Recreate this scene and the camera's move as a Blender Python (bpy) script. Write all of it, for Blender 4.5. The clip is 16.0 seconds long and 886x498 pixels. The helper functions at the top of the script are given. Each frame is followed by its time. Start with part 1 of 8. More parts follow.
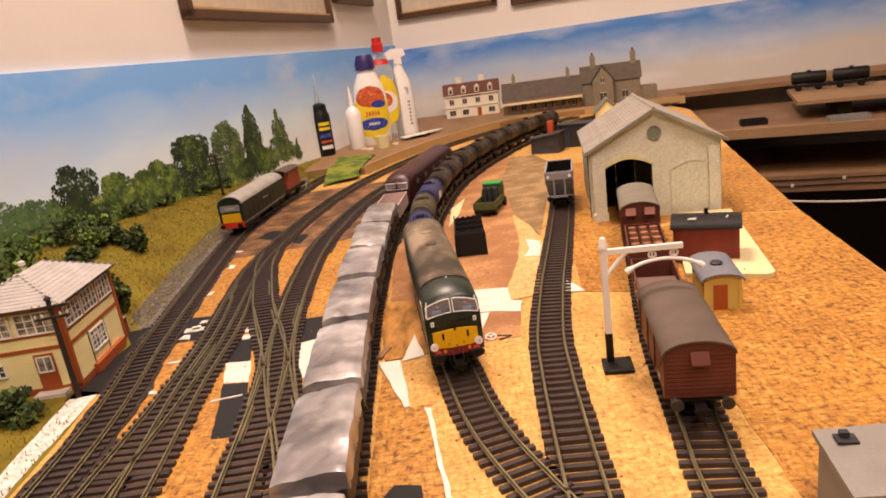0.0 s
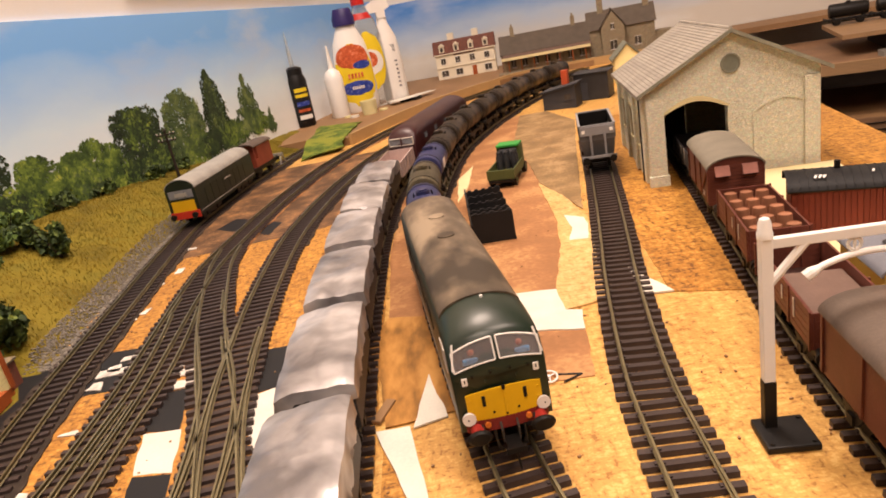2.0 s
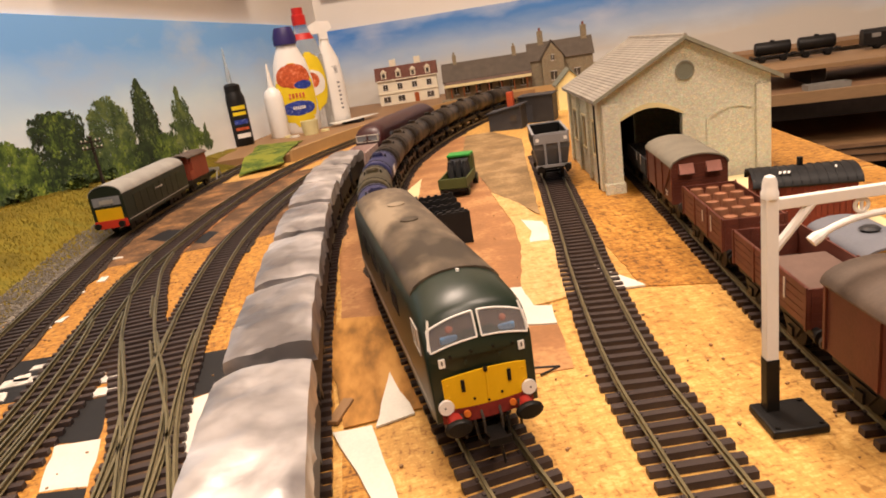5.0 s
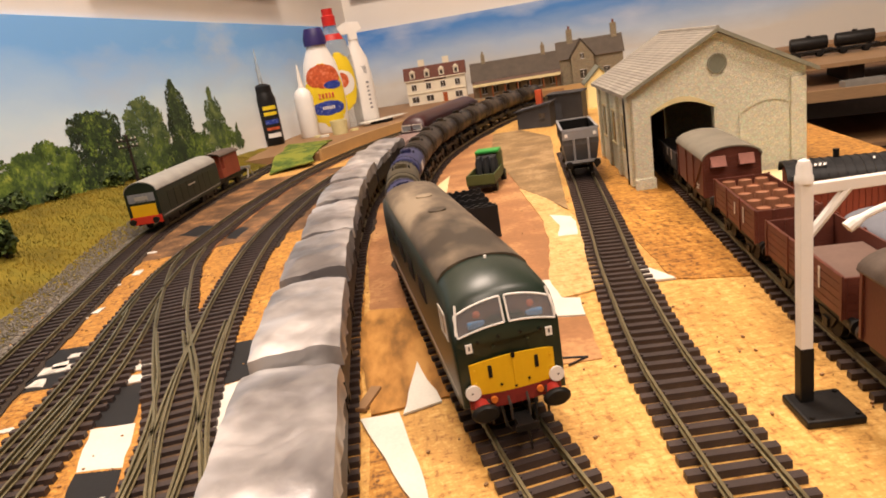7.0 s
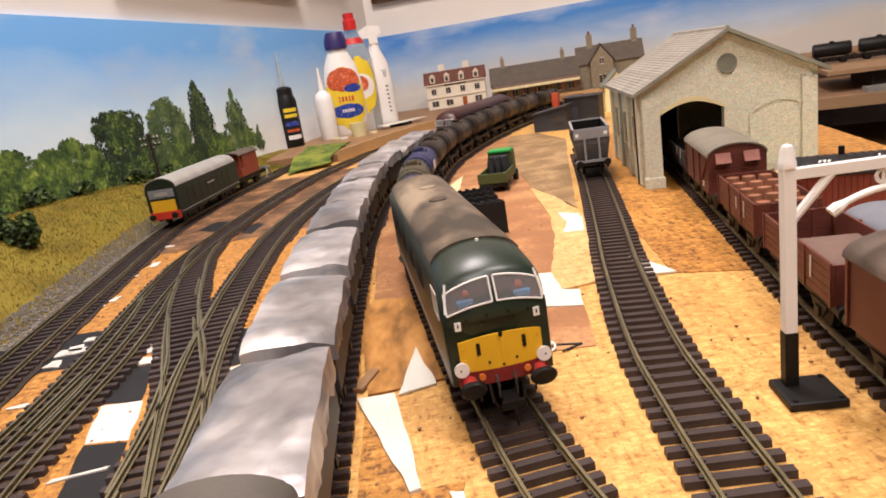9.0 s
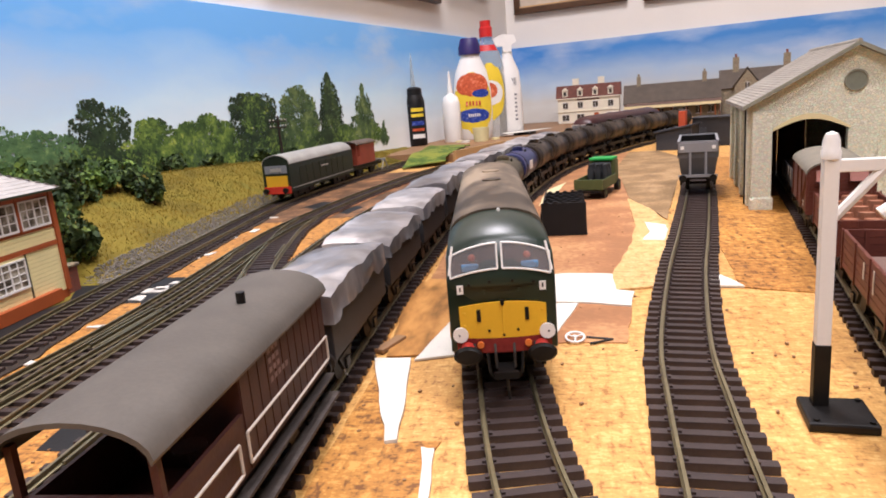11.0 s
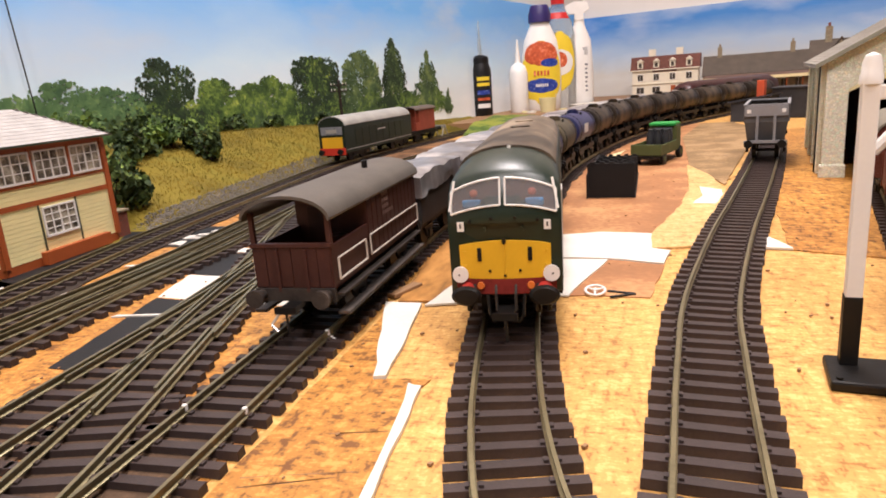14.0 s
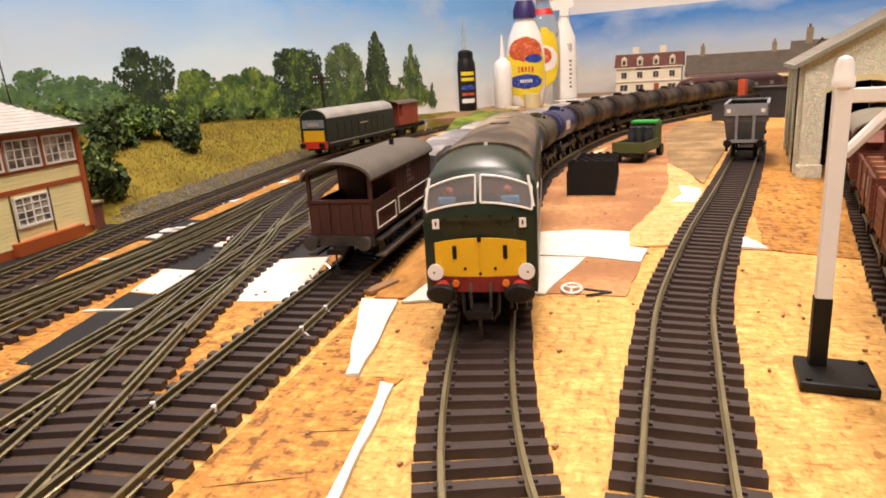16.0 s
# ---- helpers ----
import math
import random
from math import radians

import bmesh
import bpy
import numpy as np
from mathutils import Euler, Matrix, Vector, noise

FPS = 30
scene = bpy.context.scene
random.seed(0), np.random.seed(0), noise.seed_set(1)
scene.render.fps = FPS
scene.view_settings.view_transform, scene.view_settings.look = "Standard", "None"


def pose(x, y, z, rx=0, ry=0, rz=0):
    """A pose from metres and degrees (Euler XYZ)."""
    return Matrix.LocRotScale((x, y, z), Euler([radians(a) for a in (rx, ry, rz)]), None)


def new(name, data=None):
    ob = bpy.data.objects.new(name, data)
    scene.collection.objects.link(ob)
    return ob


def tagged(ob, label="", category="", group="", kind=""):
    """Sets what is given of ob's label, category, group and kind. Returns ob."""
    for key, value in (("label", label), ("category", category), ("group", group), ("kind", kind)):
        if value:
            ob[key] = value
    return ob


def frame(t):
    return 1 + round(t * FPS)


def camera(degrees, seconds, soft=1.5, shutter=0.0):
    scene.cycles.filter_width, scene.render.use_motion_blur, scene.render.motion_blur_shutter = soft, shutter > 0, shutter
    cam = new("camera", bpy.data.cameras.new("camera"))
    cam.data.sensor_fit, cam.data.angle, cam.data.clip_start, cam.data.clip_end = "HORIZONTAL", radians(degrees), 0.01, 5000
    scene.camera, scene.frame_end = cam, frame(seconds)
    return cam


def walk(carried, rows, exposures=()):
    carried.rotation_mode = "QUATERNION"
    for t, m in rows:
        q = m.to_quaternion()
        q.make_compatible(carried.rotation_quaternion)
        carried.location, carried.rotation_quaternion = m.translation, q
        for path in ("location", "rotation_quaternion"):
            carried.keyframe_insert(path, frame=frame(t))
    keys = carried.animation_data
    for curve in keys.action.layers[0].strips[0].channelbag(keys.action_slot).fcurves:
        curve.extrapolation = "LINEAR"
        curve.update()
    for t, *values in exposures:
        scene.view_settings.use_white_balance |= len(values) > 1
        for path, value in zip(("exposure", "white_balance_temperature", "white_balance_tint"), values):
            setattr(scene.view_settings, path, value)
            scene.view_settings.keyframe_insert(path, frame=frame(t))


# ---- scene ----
cam = camera(67.96, 16.0, 1.8)
CM = 0.01
# seconds, then the eye in centimetres and the turn in degrees
EYES = [
    (0, 0.361, 2.412, 19.192, 73.43, 7.73, -1.83),
    (0.5, 2.902, 9.745, 18.931, 73.21, 8.45, 0.68),
    (1, 2.385, 13.871, 17.625, 70.99, 10.61, 3.38),
    (1.5, 0.581, 16.618, 16.947, 70.46, 11.87, 2.31),
    (2, -0.873, 18.767, 15.699, 70.73, 10.49, -3.20),
    (2.5, -2.369, 19.597, 14.953, 71.77, 8.78, -7.03),
    (3, -2.483, 19.336, 14.349, 72.17, 8.61, -9.14),
    (3.5, -1.762, 19.945, 13.974, 72.73, 8.33, -9.18),
    (4, -2.126, 20.518, 13.546, 72.94, 8.56, -9.12),
    (6.5, -2.575, 20.757, 12.637, 73.24, 8.54, -6.65),
    (7, -2.558, 20.517, 12.488, 73.53, 8.96, -6.05),
    (7.5, -2.573, 20.250, 12.121, 73.76, 8.68, -5.58),
    (8, -2.625, 20.052, 12.167, 73.83, 8.70, -5.27),
    (10.5, 0.900, 19.119, 10.245, 76.59, 6.27, 3.81),
    (11, 1.648, 19.254, 9.717, 77.19, 4.68, 8.44),
    (11.5, 2.179, 19.537, 9.302, 76.44, 4.57, 11.72),
    (12, 2.681, 19.485, 8.787, 76.50, 4.39, 14.37),
    (12.5, 3.254, 19.535, 8.295, 76.33, 4.35, 16.49),
    (13, 3.366, 19.715, 8.158, 76.25, 4.42, 16.50),
    (13.5, 3.643, 20.123, 8.018, 75.99, 4.61, 15.49),
    (14, 3.563, 20.181, 8.111, 75.76, 4.13, 15.01),
    (14.5, 3.588, 20.268, 8.145, 75.60, 3.32, 14.33),
    (15, 3.644, 20.204, 8.256, 75.43, 3.17, 14.03),
    (15.5, 3.956, 20.295, 8.259, 75.32, 3.28, 13.75),
    (16, 3.785, 20.385, 8.148, 75.20, 3.23, 13.79),
]
walk(cam, [(t, pose(x * CM, y * CM, z * CM, rx, ry, rz)) for t, x, y, z, rx, ry, rz in EYES], [(0, -0.72, 6950, 24), (2, -0.62, 6850, 20), (4, -0.62, 7000, 18), (8, -0.57, 6300, 14), (10.5, -0.45, 5250, 14), (12.5, -0.40, 5350, 14), (14, -0.38, 5600, 14), (16, -0.36, 6100, 13)])


# ---- light ----
world = bpy.data.worlds.new("room_dark")
scene.world = world
world.use_nodes = True
world.node_tree.nodes["Background"].inputs[0].default_value = (1.0, 0.85, 0.65, 1)
world.node_tree.nodes["Background"].inputs[1].default_value = 0.008


def assumed_ceiling_lamp(name, x, y, z, w, h, power, colour):
    data = bpy.data.lights.new(name, "AREA")
    data.shape, data.size, data.size_y, data.energy, data.color = "RECTANGLE", w * CM, h * CM, power, colour
    ob = new(name, data)
    ob.matrix_world = pose(x * CM, y * CM, z * CM)
    return tagged(ob, "assumed warm ceiling light, out of view over the railway table", "lamp")


# no lamp is in view; these overhead positions are assumed
assumed_ceiling_lamp("assumed_ceiling_lamp", -2, 92, 150, 30, 30, 36, (1.0, 0.84, 0.70))
assumed_ceiling_lamp("assumed_ceiling_lamp", 0, -60, 140, 30, 30, 24, (1.0, 0.84, 0.70))


# extra fill light, added to brighten the left wall and the building fronts
assumed_ceiling_lamp("assumed_ceiling_lamp", 52, 4, 150, 30, 30, 27, (1.0, 0.84, 0.70))


# ---- materials ----
def graph(name):
    m = bpy.data.materials.new(name)
    m.use_nodes = True
    n = m.node_tree.nodes
    return m, n, m.node_tree.links, n["Principled BSDF"]


def ramp_node(n, stops):
    r = n.new("ShaderNodeValToRGB")
    while len(r.color_ramp.elements) < len(stops):
        r.color_ramp.elements.new(0.5)
    for e, (p, c) in zip(r.color_ramp.elements, stops):
        e.position, e.color = p, (*c, 1)
    return r


def tone(c, k):
    return tuple(min(1.0, v * k) for v in c)


def surface(name, colour, rough=0.6, metal=0.0, vary=0.25, grain=900, patch=60, bump=0.15, second=None, stretch=None, coat=0.0, sharp=False):
    """Paint, plastic or paper with fine grain, wider patches and relief."""
    m, n, l, p = graph(name)
    co = n.new("ShaderNodeTexCoord")
    src = co.outputs["Object"]
    if stretch:
        mp = n.new("ShaderNodeMapping")
        mp.inputs["Scale"].default_value = stretch
        l.new(src, mp.inputs[0])
        src = mp.outputs[0]
    a, b = n.new("ShaderNodeTexNoise"), n.new("ShaderNodeTexNoise")
    a.inputs["Scale"].default_value, b.inputs["Scale"].default_value = grain, patch
    a.inputs["Detail"].default_value, b.inputs["Detail"].default_value = 3, 5
    l.new(src, a.inputs[0]), l.new(src, b.inputs[0])
    info = n.new("ShaderNodeObjectInfo")
    add = n.new("ShaderNodeMath")
    add.operation = "MULTIPLY_ADD"
    l.new(b.outputs[0], add.inputs[0])
    add.inputs[1].default_value = 0.7
    k = n.new("ShaderNodeMath")
    k.operation = "MULTIPLY_ADD"
    l.new(a.outputs[0], k.inputs[0])
    k.inputs[1].default_value = 0.3
    l.new(k.outputs[0], add.inputs[2])
    rr = n.new("ShaderNodeMath")
    rr.operation = "MULTIPLY_ADD"
    l.new(info.outputs["Random"], rr.inputs[0])
    rr.inputs[1].default_value, rr.inputs[2].default_value = 0.12, -0.06
    l.new(rr.outputs[0], k.inputs[2])
    r = ramp_node(n, [(0.40 if sharp else 0.3, tone(colour, 1 - vary)), (0.5 if sharp else 0.55, colour), (0.6 if sharp else 0.75, second or tone(colour, 1 + vary))])
    l.new(add.outputs[0], r.inputs[0])
    l.new(r.outputs[0], p.inputs["Base Color"])
    p.inputs["Roughness"].default_value, p.inputs["Metallic"].default_value = rough, metal
    p.inputs["Coat Weight"].default_value = coat
    p.inputs["Specular IOR Level"].default_value = 0.3 if rough > 0.4 else 0.5
    if bump:
        bp = n.new("ShaderNodeBump")
        bp.inputs["Strength"].default_value, bp.inputs["Distance"].default_value = bump, 0.0004
        l.new(a.outputs[0], bp.inputs["Height"])
        l.new(bp.outputs[0], p.inputs["Normal"])
    return m


def flakes(name, dark, mid, light, scale=260, fleck=0.5):
    """Particle board: short pressed strands lying every way, with fine dark flecks and wide stains."""
    m, n, l, p = graph(name)
    co = n.new("ShaderNodeTexCoord")
    layers = []
    for sx, sy, turn, k in ((1.0, 0.34, 0.3, 1.0), (0.36, 1.0, 0.9, 1.15), (0.4, 1.0, -0.5, 0.8), (1.0, 0.8, 0.0, 2.6)):
        mp = n.new("ShaderNodeMapping")
        mp.inputs["Scale"].default_value = (sx, sy, 1)
        mp.inputs["Rotation"].default_value = (0, 0, turn)
        l.new(co.outputs["Object"], mp.inputs[0])
        t = n.new("ShaderNodeTexNoise")
        t.inputs["Scale"].default_value, t.inputs["Detail"].default_value = scale * k, 2.5
        t.inputs["Roughness"].default_value = 0.6
        l.new(mp.outputs[0], t.inputs[0])
        layers.append(t.outputs[0])

    def blend(a, b, how, v=None):
        q = n.new("ShaderNodeMath")
        q.operation = how
        l.new(a, q.inputs[0])
        if b is None:
            q.inputs[1].default_value = v
        else:
            l.new(b, q.inputs[1])
        return q.outputs[0]

    low = blend(blend(layers[0], layers[1], "MINIMUM"), layers[2], "MINIMUM")
    high = blend(blend(layers[0], layers[1], "MAXIMUM"), layers[3], "ADD")
    height = blend(blend(low, None, "MULTIPLY", 0.9), blend(high, None, "MULTIPLY", 0.32), "ADD")
    r = ramp_node(n, [(0.575 + 0.04 * fleck, dark), (0.66 + 0.03 * fleck, mid), (0.76, tone(mid, 1.1)), (0.84, light)])
    l.new(height, r.inputs[0])
    big = n.new("ShaderNodeTexNoise")
    big.inputs["Scale"].default_value, big.inputs["Detail"].default_value = 14, 6
    l.new(co.outputs["Object"], big.inputs[0])
    br = ramp_node(n, [(0.3, (0.80, 0.74, 0.66)), (0.65, (1.05, 1.05, 1.05))])
    l.new(big.outputs[0], br.inputs[0])
    mul = n.new("ShaderNodeMixRGB")
    mul.blend_type = "MULTIPLY"
    mul.inputs[0].default_value = 1
    l.new(r.outputs[0], mul.inputs[1]), l.new(br.outputs[0], mul.inputs[2])
    l.new(mul.outputs[0], p.inputs["Base Color"])
    p.inputs["Roughness"].default_value = 0.6
    bp = n.new("ShaderNodeBump")
    bp.inputs["Strength"].default_value, bp.inputs["Distance"].default_value = 0.3, 0.0003
    l.new(height, bp.inputs["Height"])
    l.new(bp.outputs[0], p.inputs["Normal"])
    return m


def painted_sky(name, stops, cloud, low, high):
    """A painted sky on board, blue above and pale below, with brushed clouds."""
    m, n, l, p = graph(name)
    co = n.new("ShaderNodeTexCoord")
    sep = n.new("ShaderNodeSeparateXYZ")
    l.new(co.outputs["Object"], sep.inputs[0])
    rng = n.new("ShaderNodeMapRange")
    rng.inputs[1].default_value, rng.inputs[2].default_value = low * CM, high * CM
    l.new(sep.outputs[2], rng.inputs[0])
    mp = n.new("ShaderNodeMapping")
    mp.inputs["Scale"].default_value = (1, 1, 2.6)
    l.new(co.outputs["Object"], mp.inputs[0])
    no = n.new("ShaderNodeTexNoise")
    no.inputs["Scale"].default_value, no.inputs["Detail"].default_value = 4.5, 5
    l.new(mp.outputs[0], no.inputs[0])
    off = n.new("ShaderNodeMath")
    off.operation = "MULTIPLY_ADD"
    l.new(no.outputs[0], off.inputs[0])
    off.inputs[1].default_value = 0.5
    sub = n.new("ShaderNodeMath")
    sub.operation = "SUBTRACT"
    l.new(rng.outputs[0], sub.inputs[0])
    sub.inputs[1].default_value = 0.25
    l.new(sub.outputs[0], off.inputs[2])
    r = ramp_node(n, stops)
    l.new(off.outputs[0], r.inputs[0])
    cl = ramp_node(n, [(0.5, (0, 0, 0)), (0.75, (cloud, cloud, cloud))])
    l.new(no.outputs[0], cl.inputs[0])
    mx = n.new("ShaderNodeMixRGB")
    mx.inputs[2].default_value = (0.80, 0.82, 0.80, 1)
    l.new(cl.outputs[0], mx.inputs[0]), l.new(r.outputs[0], mx.inputs[1])
    l.new(mx.outputs[0], p.inputs["Base Color"])
    p.inputs["Roughness"].default_value = 0.7
    return m


def crumpled(name, low, mid, high):
    """Creased metallic wrapping: fold lines, a soft sheen, and glare put into the colour as bright patches."""
    m, n, l, p = graph(name)
    co, info = n.new("ShaderNodeTexCoord"), n.new("ShaderNodeObjectInfo")
    shift = n.new("ShaderNodeVectorMath")
    shift.operation = "ADD"
    l.new(co.outputs["Object"], shift.inputs[0])
    l.new(info.outputs["Random"], shift.inputs[1])
    broad, fold, fine = n.new("ShaderNodeTexNoise"), n.new("ShaderNodeTexNoise"), n.new("ShaderNodeTexNoise")
    for t, sc, d, w in ((broad, 30, 4, 0.3), (fold, 38, 2, 0.3), (fine, 420, 3, 0.0)):
        t.inputs["Scale"].default_value, t.inputs["Detail"].default_value, t.inputs["Distortion"].default_value = sc, d, w
        l.new(shift.outputs[0], t.inputs[0])
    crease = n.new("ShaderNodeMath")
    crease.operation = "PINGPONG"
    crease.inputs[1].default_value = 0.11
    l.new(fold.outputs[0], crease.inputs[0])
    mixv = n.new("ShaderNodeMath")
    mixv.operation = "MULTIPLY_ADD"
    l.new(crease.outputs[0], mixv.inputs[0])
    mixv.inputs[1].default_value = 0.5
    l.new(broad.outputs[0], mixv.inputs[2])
    # the pale end of this ramp paints glare on the sheet tops
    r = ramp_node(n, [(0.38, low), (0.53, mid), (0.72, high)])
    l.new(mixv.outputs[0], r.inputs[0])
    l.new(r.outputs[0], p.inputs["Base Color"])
    p.inputs["Roughness"].default_value, p.inputs["Metallic"].default_value = 0.29, 0.55
    both = n.new("ShaderNodeMath")
    both.operation = "MULTIPLY_ADD"
    l.new(fine.outputs[0], both.inputs[0])
    both.inputs[1].default_value = 0.12
    l.new(crease.outputs[0], both.inputs[2])
    b = n.new("ShaderNodeBump")
    b.inputs["Strength"].default_value, b.inputs["Distance"].default_value = 0.4, 0.002
    l.new(both.outputs[0], b.inputs["Height"])
    l.new(b.outputs[0], p.inputs["Normal"])
    return m


CHIP = flakes("chipboard", (0.36, 0.17, 0.035), (0.58, 0.325, 0.082), (0.74, 0.475, 0.155), 400)
HARDBOARD = surface("brown_hardboard", (0.37, 0.17, 0.068), 0.6, vary=0.18, grain=300, patch=26, second=(0.50, 0.27, 0.11), sharp=True)
DARKBOARD = surface("dirty_dark_board", (0.17, 0.088, 0.040), 0.7, vary=0.5, grain=300, patch=40, second=(0.34, 0.17, 0.065), sharp=True)
FIBRE = surface("orange_fibre_board", (0.40, 0.185, 0.040), 0.6, vary=0.45, grain=260, patch=60, second=(0.52, 0.26, 0.065), stretch=(1, 0.35, 1), sharp=True)
PLYBOARD = surface("plain_ply", (0.28, 0.16, 0.075), 0.6, vary=0.25, grain=700, patch=20, stretch=(1, 0.2, 1))
PAPER = surface("white_card", (0.70, 0.67, 0.59), 0.7, vary=0.16, patch=45)
BLACKCARD = surface("black_card", (0.010, 0.010, 0.011), 0.6, vary=0.3, patch=50)
SLEEPER = surface("brown_sleeper_plastic", (0.046, 0.032, 0.029), 0.5, vary=0.3, grain=1600, patch=200)
RAIL = surface("nickel_rail", (0.27, 0.235, 0.135), 0.36, 0.8, vary=0.3, grain=800, patch=90)
GRASS = surface("static_grass", (0.20, 0.15, 0.012), 0.9, vary=0.5, grain=700, patch=26, bump=0.8, second=(0.10, 0.105, 0.014))
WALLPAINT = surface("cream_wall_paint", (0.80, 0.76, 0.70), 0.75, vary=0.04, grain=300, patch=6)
# for the walls out of view: dark so that less light bounces back
DIMWALL = surface("unseen_wall_brown", (0.26, 0.19, 0.13), 0.8, vary=0.1, grain=300, patch=6)
FLOORWOOD = surface("grey_floor_boards", (0.22, 0.18, 0.15), 0.6, vary=0.3, grain=60, patch=8, stretch=(0.15, 1, 1))
GREEN = surface("brunswick_green", (0.011, 0.023, 0.014), 0.36, vary=0.25, patch=60, bump=0.05)
YELLOW = surface("warning_yellow", (0.72, 0.42, 0.010), 0.45, vary=0.08, bump=0.04)
BLACK = surface("matt_black_plastic", (0.007, 0.006, 0.0055), 0.5, vary=0.35, patch=120)
REDBEAM = surface("buffer_beam_red", (0.42, 0.035, 0.025), 0.5, vary=0.2)
WHITEP = surface("white_plastic", (0.82, 0.80, 0.76), 0.4, vary=0.05, bump=0.03)
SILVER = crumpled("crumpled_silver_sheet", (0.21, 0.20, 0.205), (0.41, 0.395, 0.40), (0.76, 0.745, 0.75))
BAUXITE = surface("bauxite_brown", (0.13, 0.038, 0.025), 0.5, vary=0.25, patch=90)
VANROOF = surface("dark_grey_roof", (0.098, 0.086, 0.072), 0.6, vary=0.2, patch=70)
TANROOF = surface("dusty_brown_roof", (0.13, 0.098, 0.066), 0.5, vary=0.65, grain=90, patch=24, second=(0.30, 0.235, 0.16), stretch=(1, 0.55, 1), sharp=True)
BLUE = surface("tank_blue", (0.020, 0.025, 0.095), 0.4, vary=0.2, patch=80)
SOOT = surface("oily_tank_brown", (0.026, 0.018, 0.012), 0.45, vary=0.6, patch=50, second=(0.085, 0.060, 0.038), sharp=True)
SKY_LEFT = painted_sky("painted_sky", [(0.12, (0.94, 0.97, 0.97)), (0.40, (0.66, 0.85, 1.0)), (0.82, (0.20, 0.50, 1.0))], 0.6, 3, 23)
SKY_RIGHT = painted_sky("painted_cloudy_sky", [(0.25, (0.62, 0.60, 0.55)), (0.5, (0.42, 0.54, 0.70)), (0.85, (0.07, 0.25, 0.64))], 0.6, 2, 22)
SLATE = surface("grey_slate", (0.30, 0.275, 0.235), 0.65, vary=0.25, grain=500, patch=60)


# ---- building blocks, in centimetres ----
def part(name, bm, material, parent=None, label="", m=None, smooth=False):
    """One mesh object from a bmesh drawn in centimetres, under a thing or on its own."""
    bmesh.ops.recalc_face_normals(bm, faces=bm.faces)
    me = bpy.data.meshes.new(name)
    for v in bm.verts:
        v.co *= CM
    bm.to_mesh(me)
    bm.free()
    me.materials.append(material)
    if smooth:
        for f in me.polygons:
            f.use_smooth = True
        me.set_sharp_from_angle(angle=radians(38))
    ob = new(name, me)
    if parent:
        ob.parent = parent
    if m:
        ob.matrix_basis = m
    if label:
        ob["label"] = label
    return ob


def thing(name, label, category, m=None, group="", kind=""):
    ob = new(name)
    ob.empty_display_size = 0.01
    if m:
        ob.matrix_basis = m
    return tagged(ob, label, category, group, kind)


def at(x, y, z=0, turn=0, lean=0, roll=0):
    return pose(x * CM, y * CM, z * CM, lean, roll, turn)


def box(bm, c, s, turn=0, bevel=0.0, tilt=0):
    m = Matrix.Translation(c) @ Euler((radians(tilt), 0, radians(turn))).to_matrix().to_4x4() @ Matrix.Diagonal((*s, 1))
    vs = [bm.verts.new(m @ Vector((x, y, z))) for x in (-0.5, 0.5) for y in (-0.5, 0.5) for z in (-0.5, 0.5)]
    for f in ((0, 1, 3, 2), (4, 6, 7, 5), (0, 4, 5, 1), (2, 3, 7, 6), (0, 2, 6, 4), (1, 5, 7, 3)):
        bm.faces.new([vs[i] for i in f])
    if bevel:
        es = list({e for v in vs for e in v.link_edges})
        bmesh.ops.bevel(bm, geom=es, offset=bevel, segments=2, affect="EDGES", profile=0.5)
    return bm


def boxes(*rows):
    bm = bmesh.new()
    for r in rows:
        box(bm, *r)
    return bm


def rod(bm, a, b, r, n=10, r2=None):
    a, b = Vector(a), Vector(b)
    m = Matrix.Translation((a + b) / 2) @ (b - a).to_track_quat("Z", "Y").to_matrix().to_4x4()
    bmesh.ops.create_cone(bm, cap_ends=True, segments=n, radius1=r, radius2=r if r2 is None else r2, depth=(b - a).length, matrix=m)
    return bm


def prism(bm, outline, lo, hi, axis="y"):
    """A closed outline pushed from lo to hi along an axis."""
    def p(a, b, c):
        return {"y": (a, c, b), "x": (c, a, b), "z": (a, b, c)}[axis]
    one = [bm.verts.new(p(a, b, lo)) for a, b in outline]
    two = [bm.verts.new(p(a, b, hi)) for a, b in outline]
    n = len(outline)
    bm.faces.new(one), bm.faces.new(two[::-1])
    for i in range(n):
        bm.faces.new((one[i], two[i], two[(i + 1) % n], one[(i + 1) % n]))
    return bm


def loft(bm, rings, closed=True, caps=True):
    vs = [[bm.verts.new(c) for c in ring] for ring in rings]
    n = len(vs[0])
    for a, b in zip(vs, vs[1:]):
        for i in range(n if closed else n - 1):
            bm.faces.new((a[i], a[(i + 1) % n], b[(i + 1) % n], b[i]))
    if caps:
        bm.faces.new(vs[0]), bm.faces.new(vs[-1][::-1])
    return bm


def lathe(bm, outline, n=20, at_=(0, 0, 0), sx=1.0, sy=1.0):
    rings = [[(at_[0] + sx * r * math.cos(k * math.tau / n), at_[1] + sy * r * math.sin(k * math.tau / n), at_[2] + z) for k in range(n)] for r, z in outline]
    return loft(bm, rings)


def arch(half, low, high, n=9, bow=1.0):
    """Half-width, side height and crown height: the points of a bowed roof, from one eave to the other."""
    return [(half * math.cos(math.pi * k / n), low + (high - low) * math.sin(math.pi * k / n) ** bow) for k in range(n + 1)]


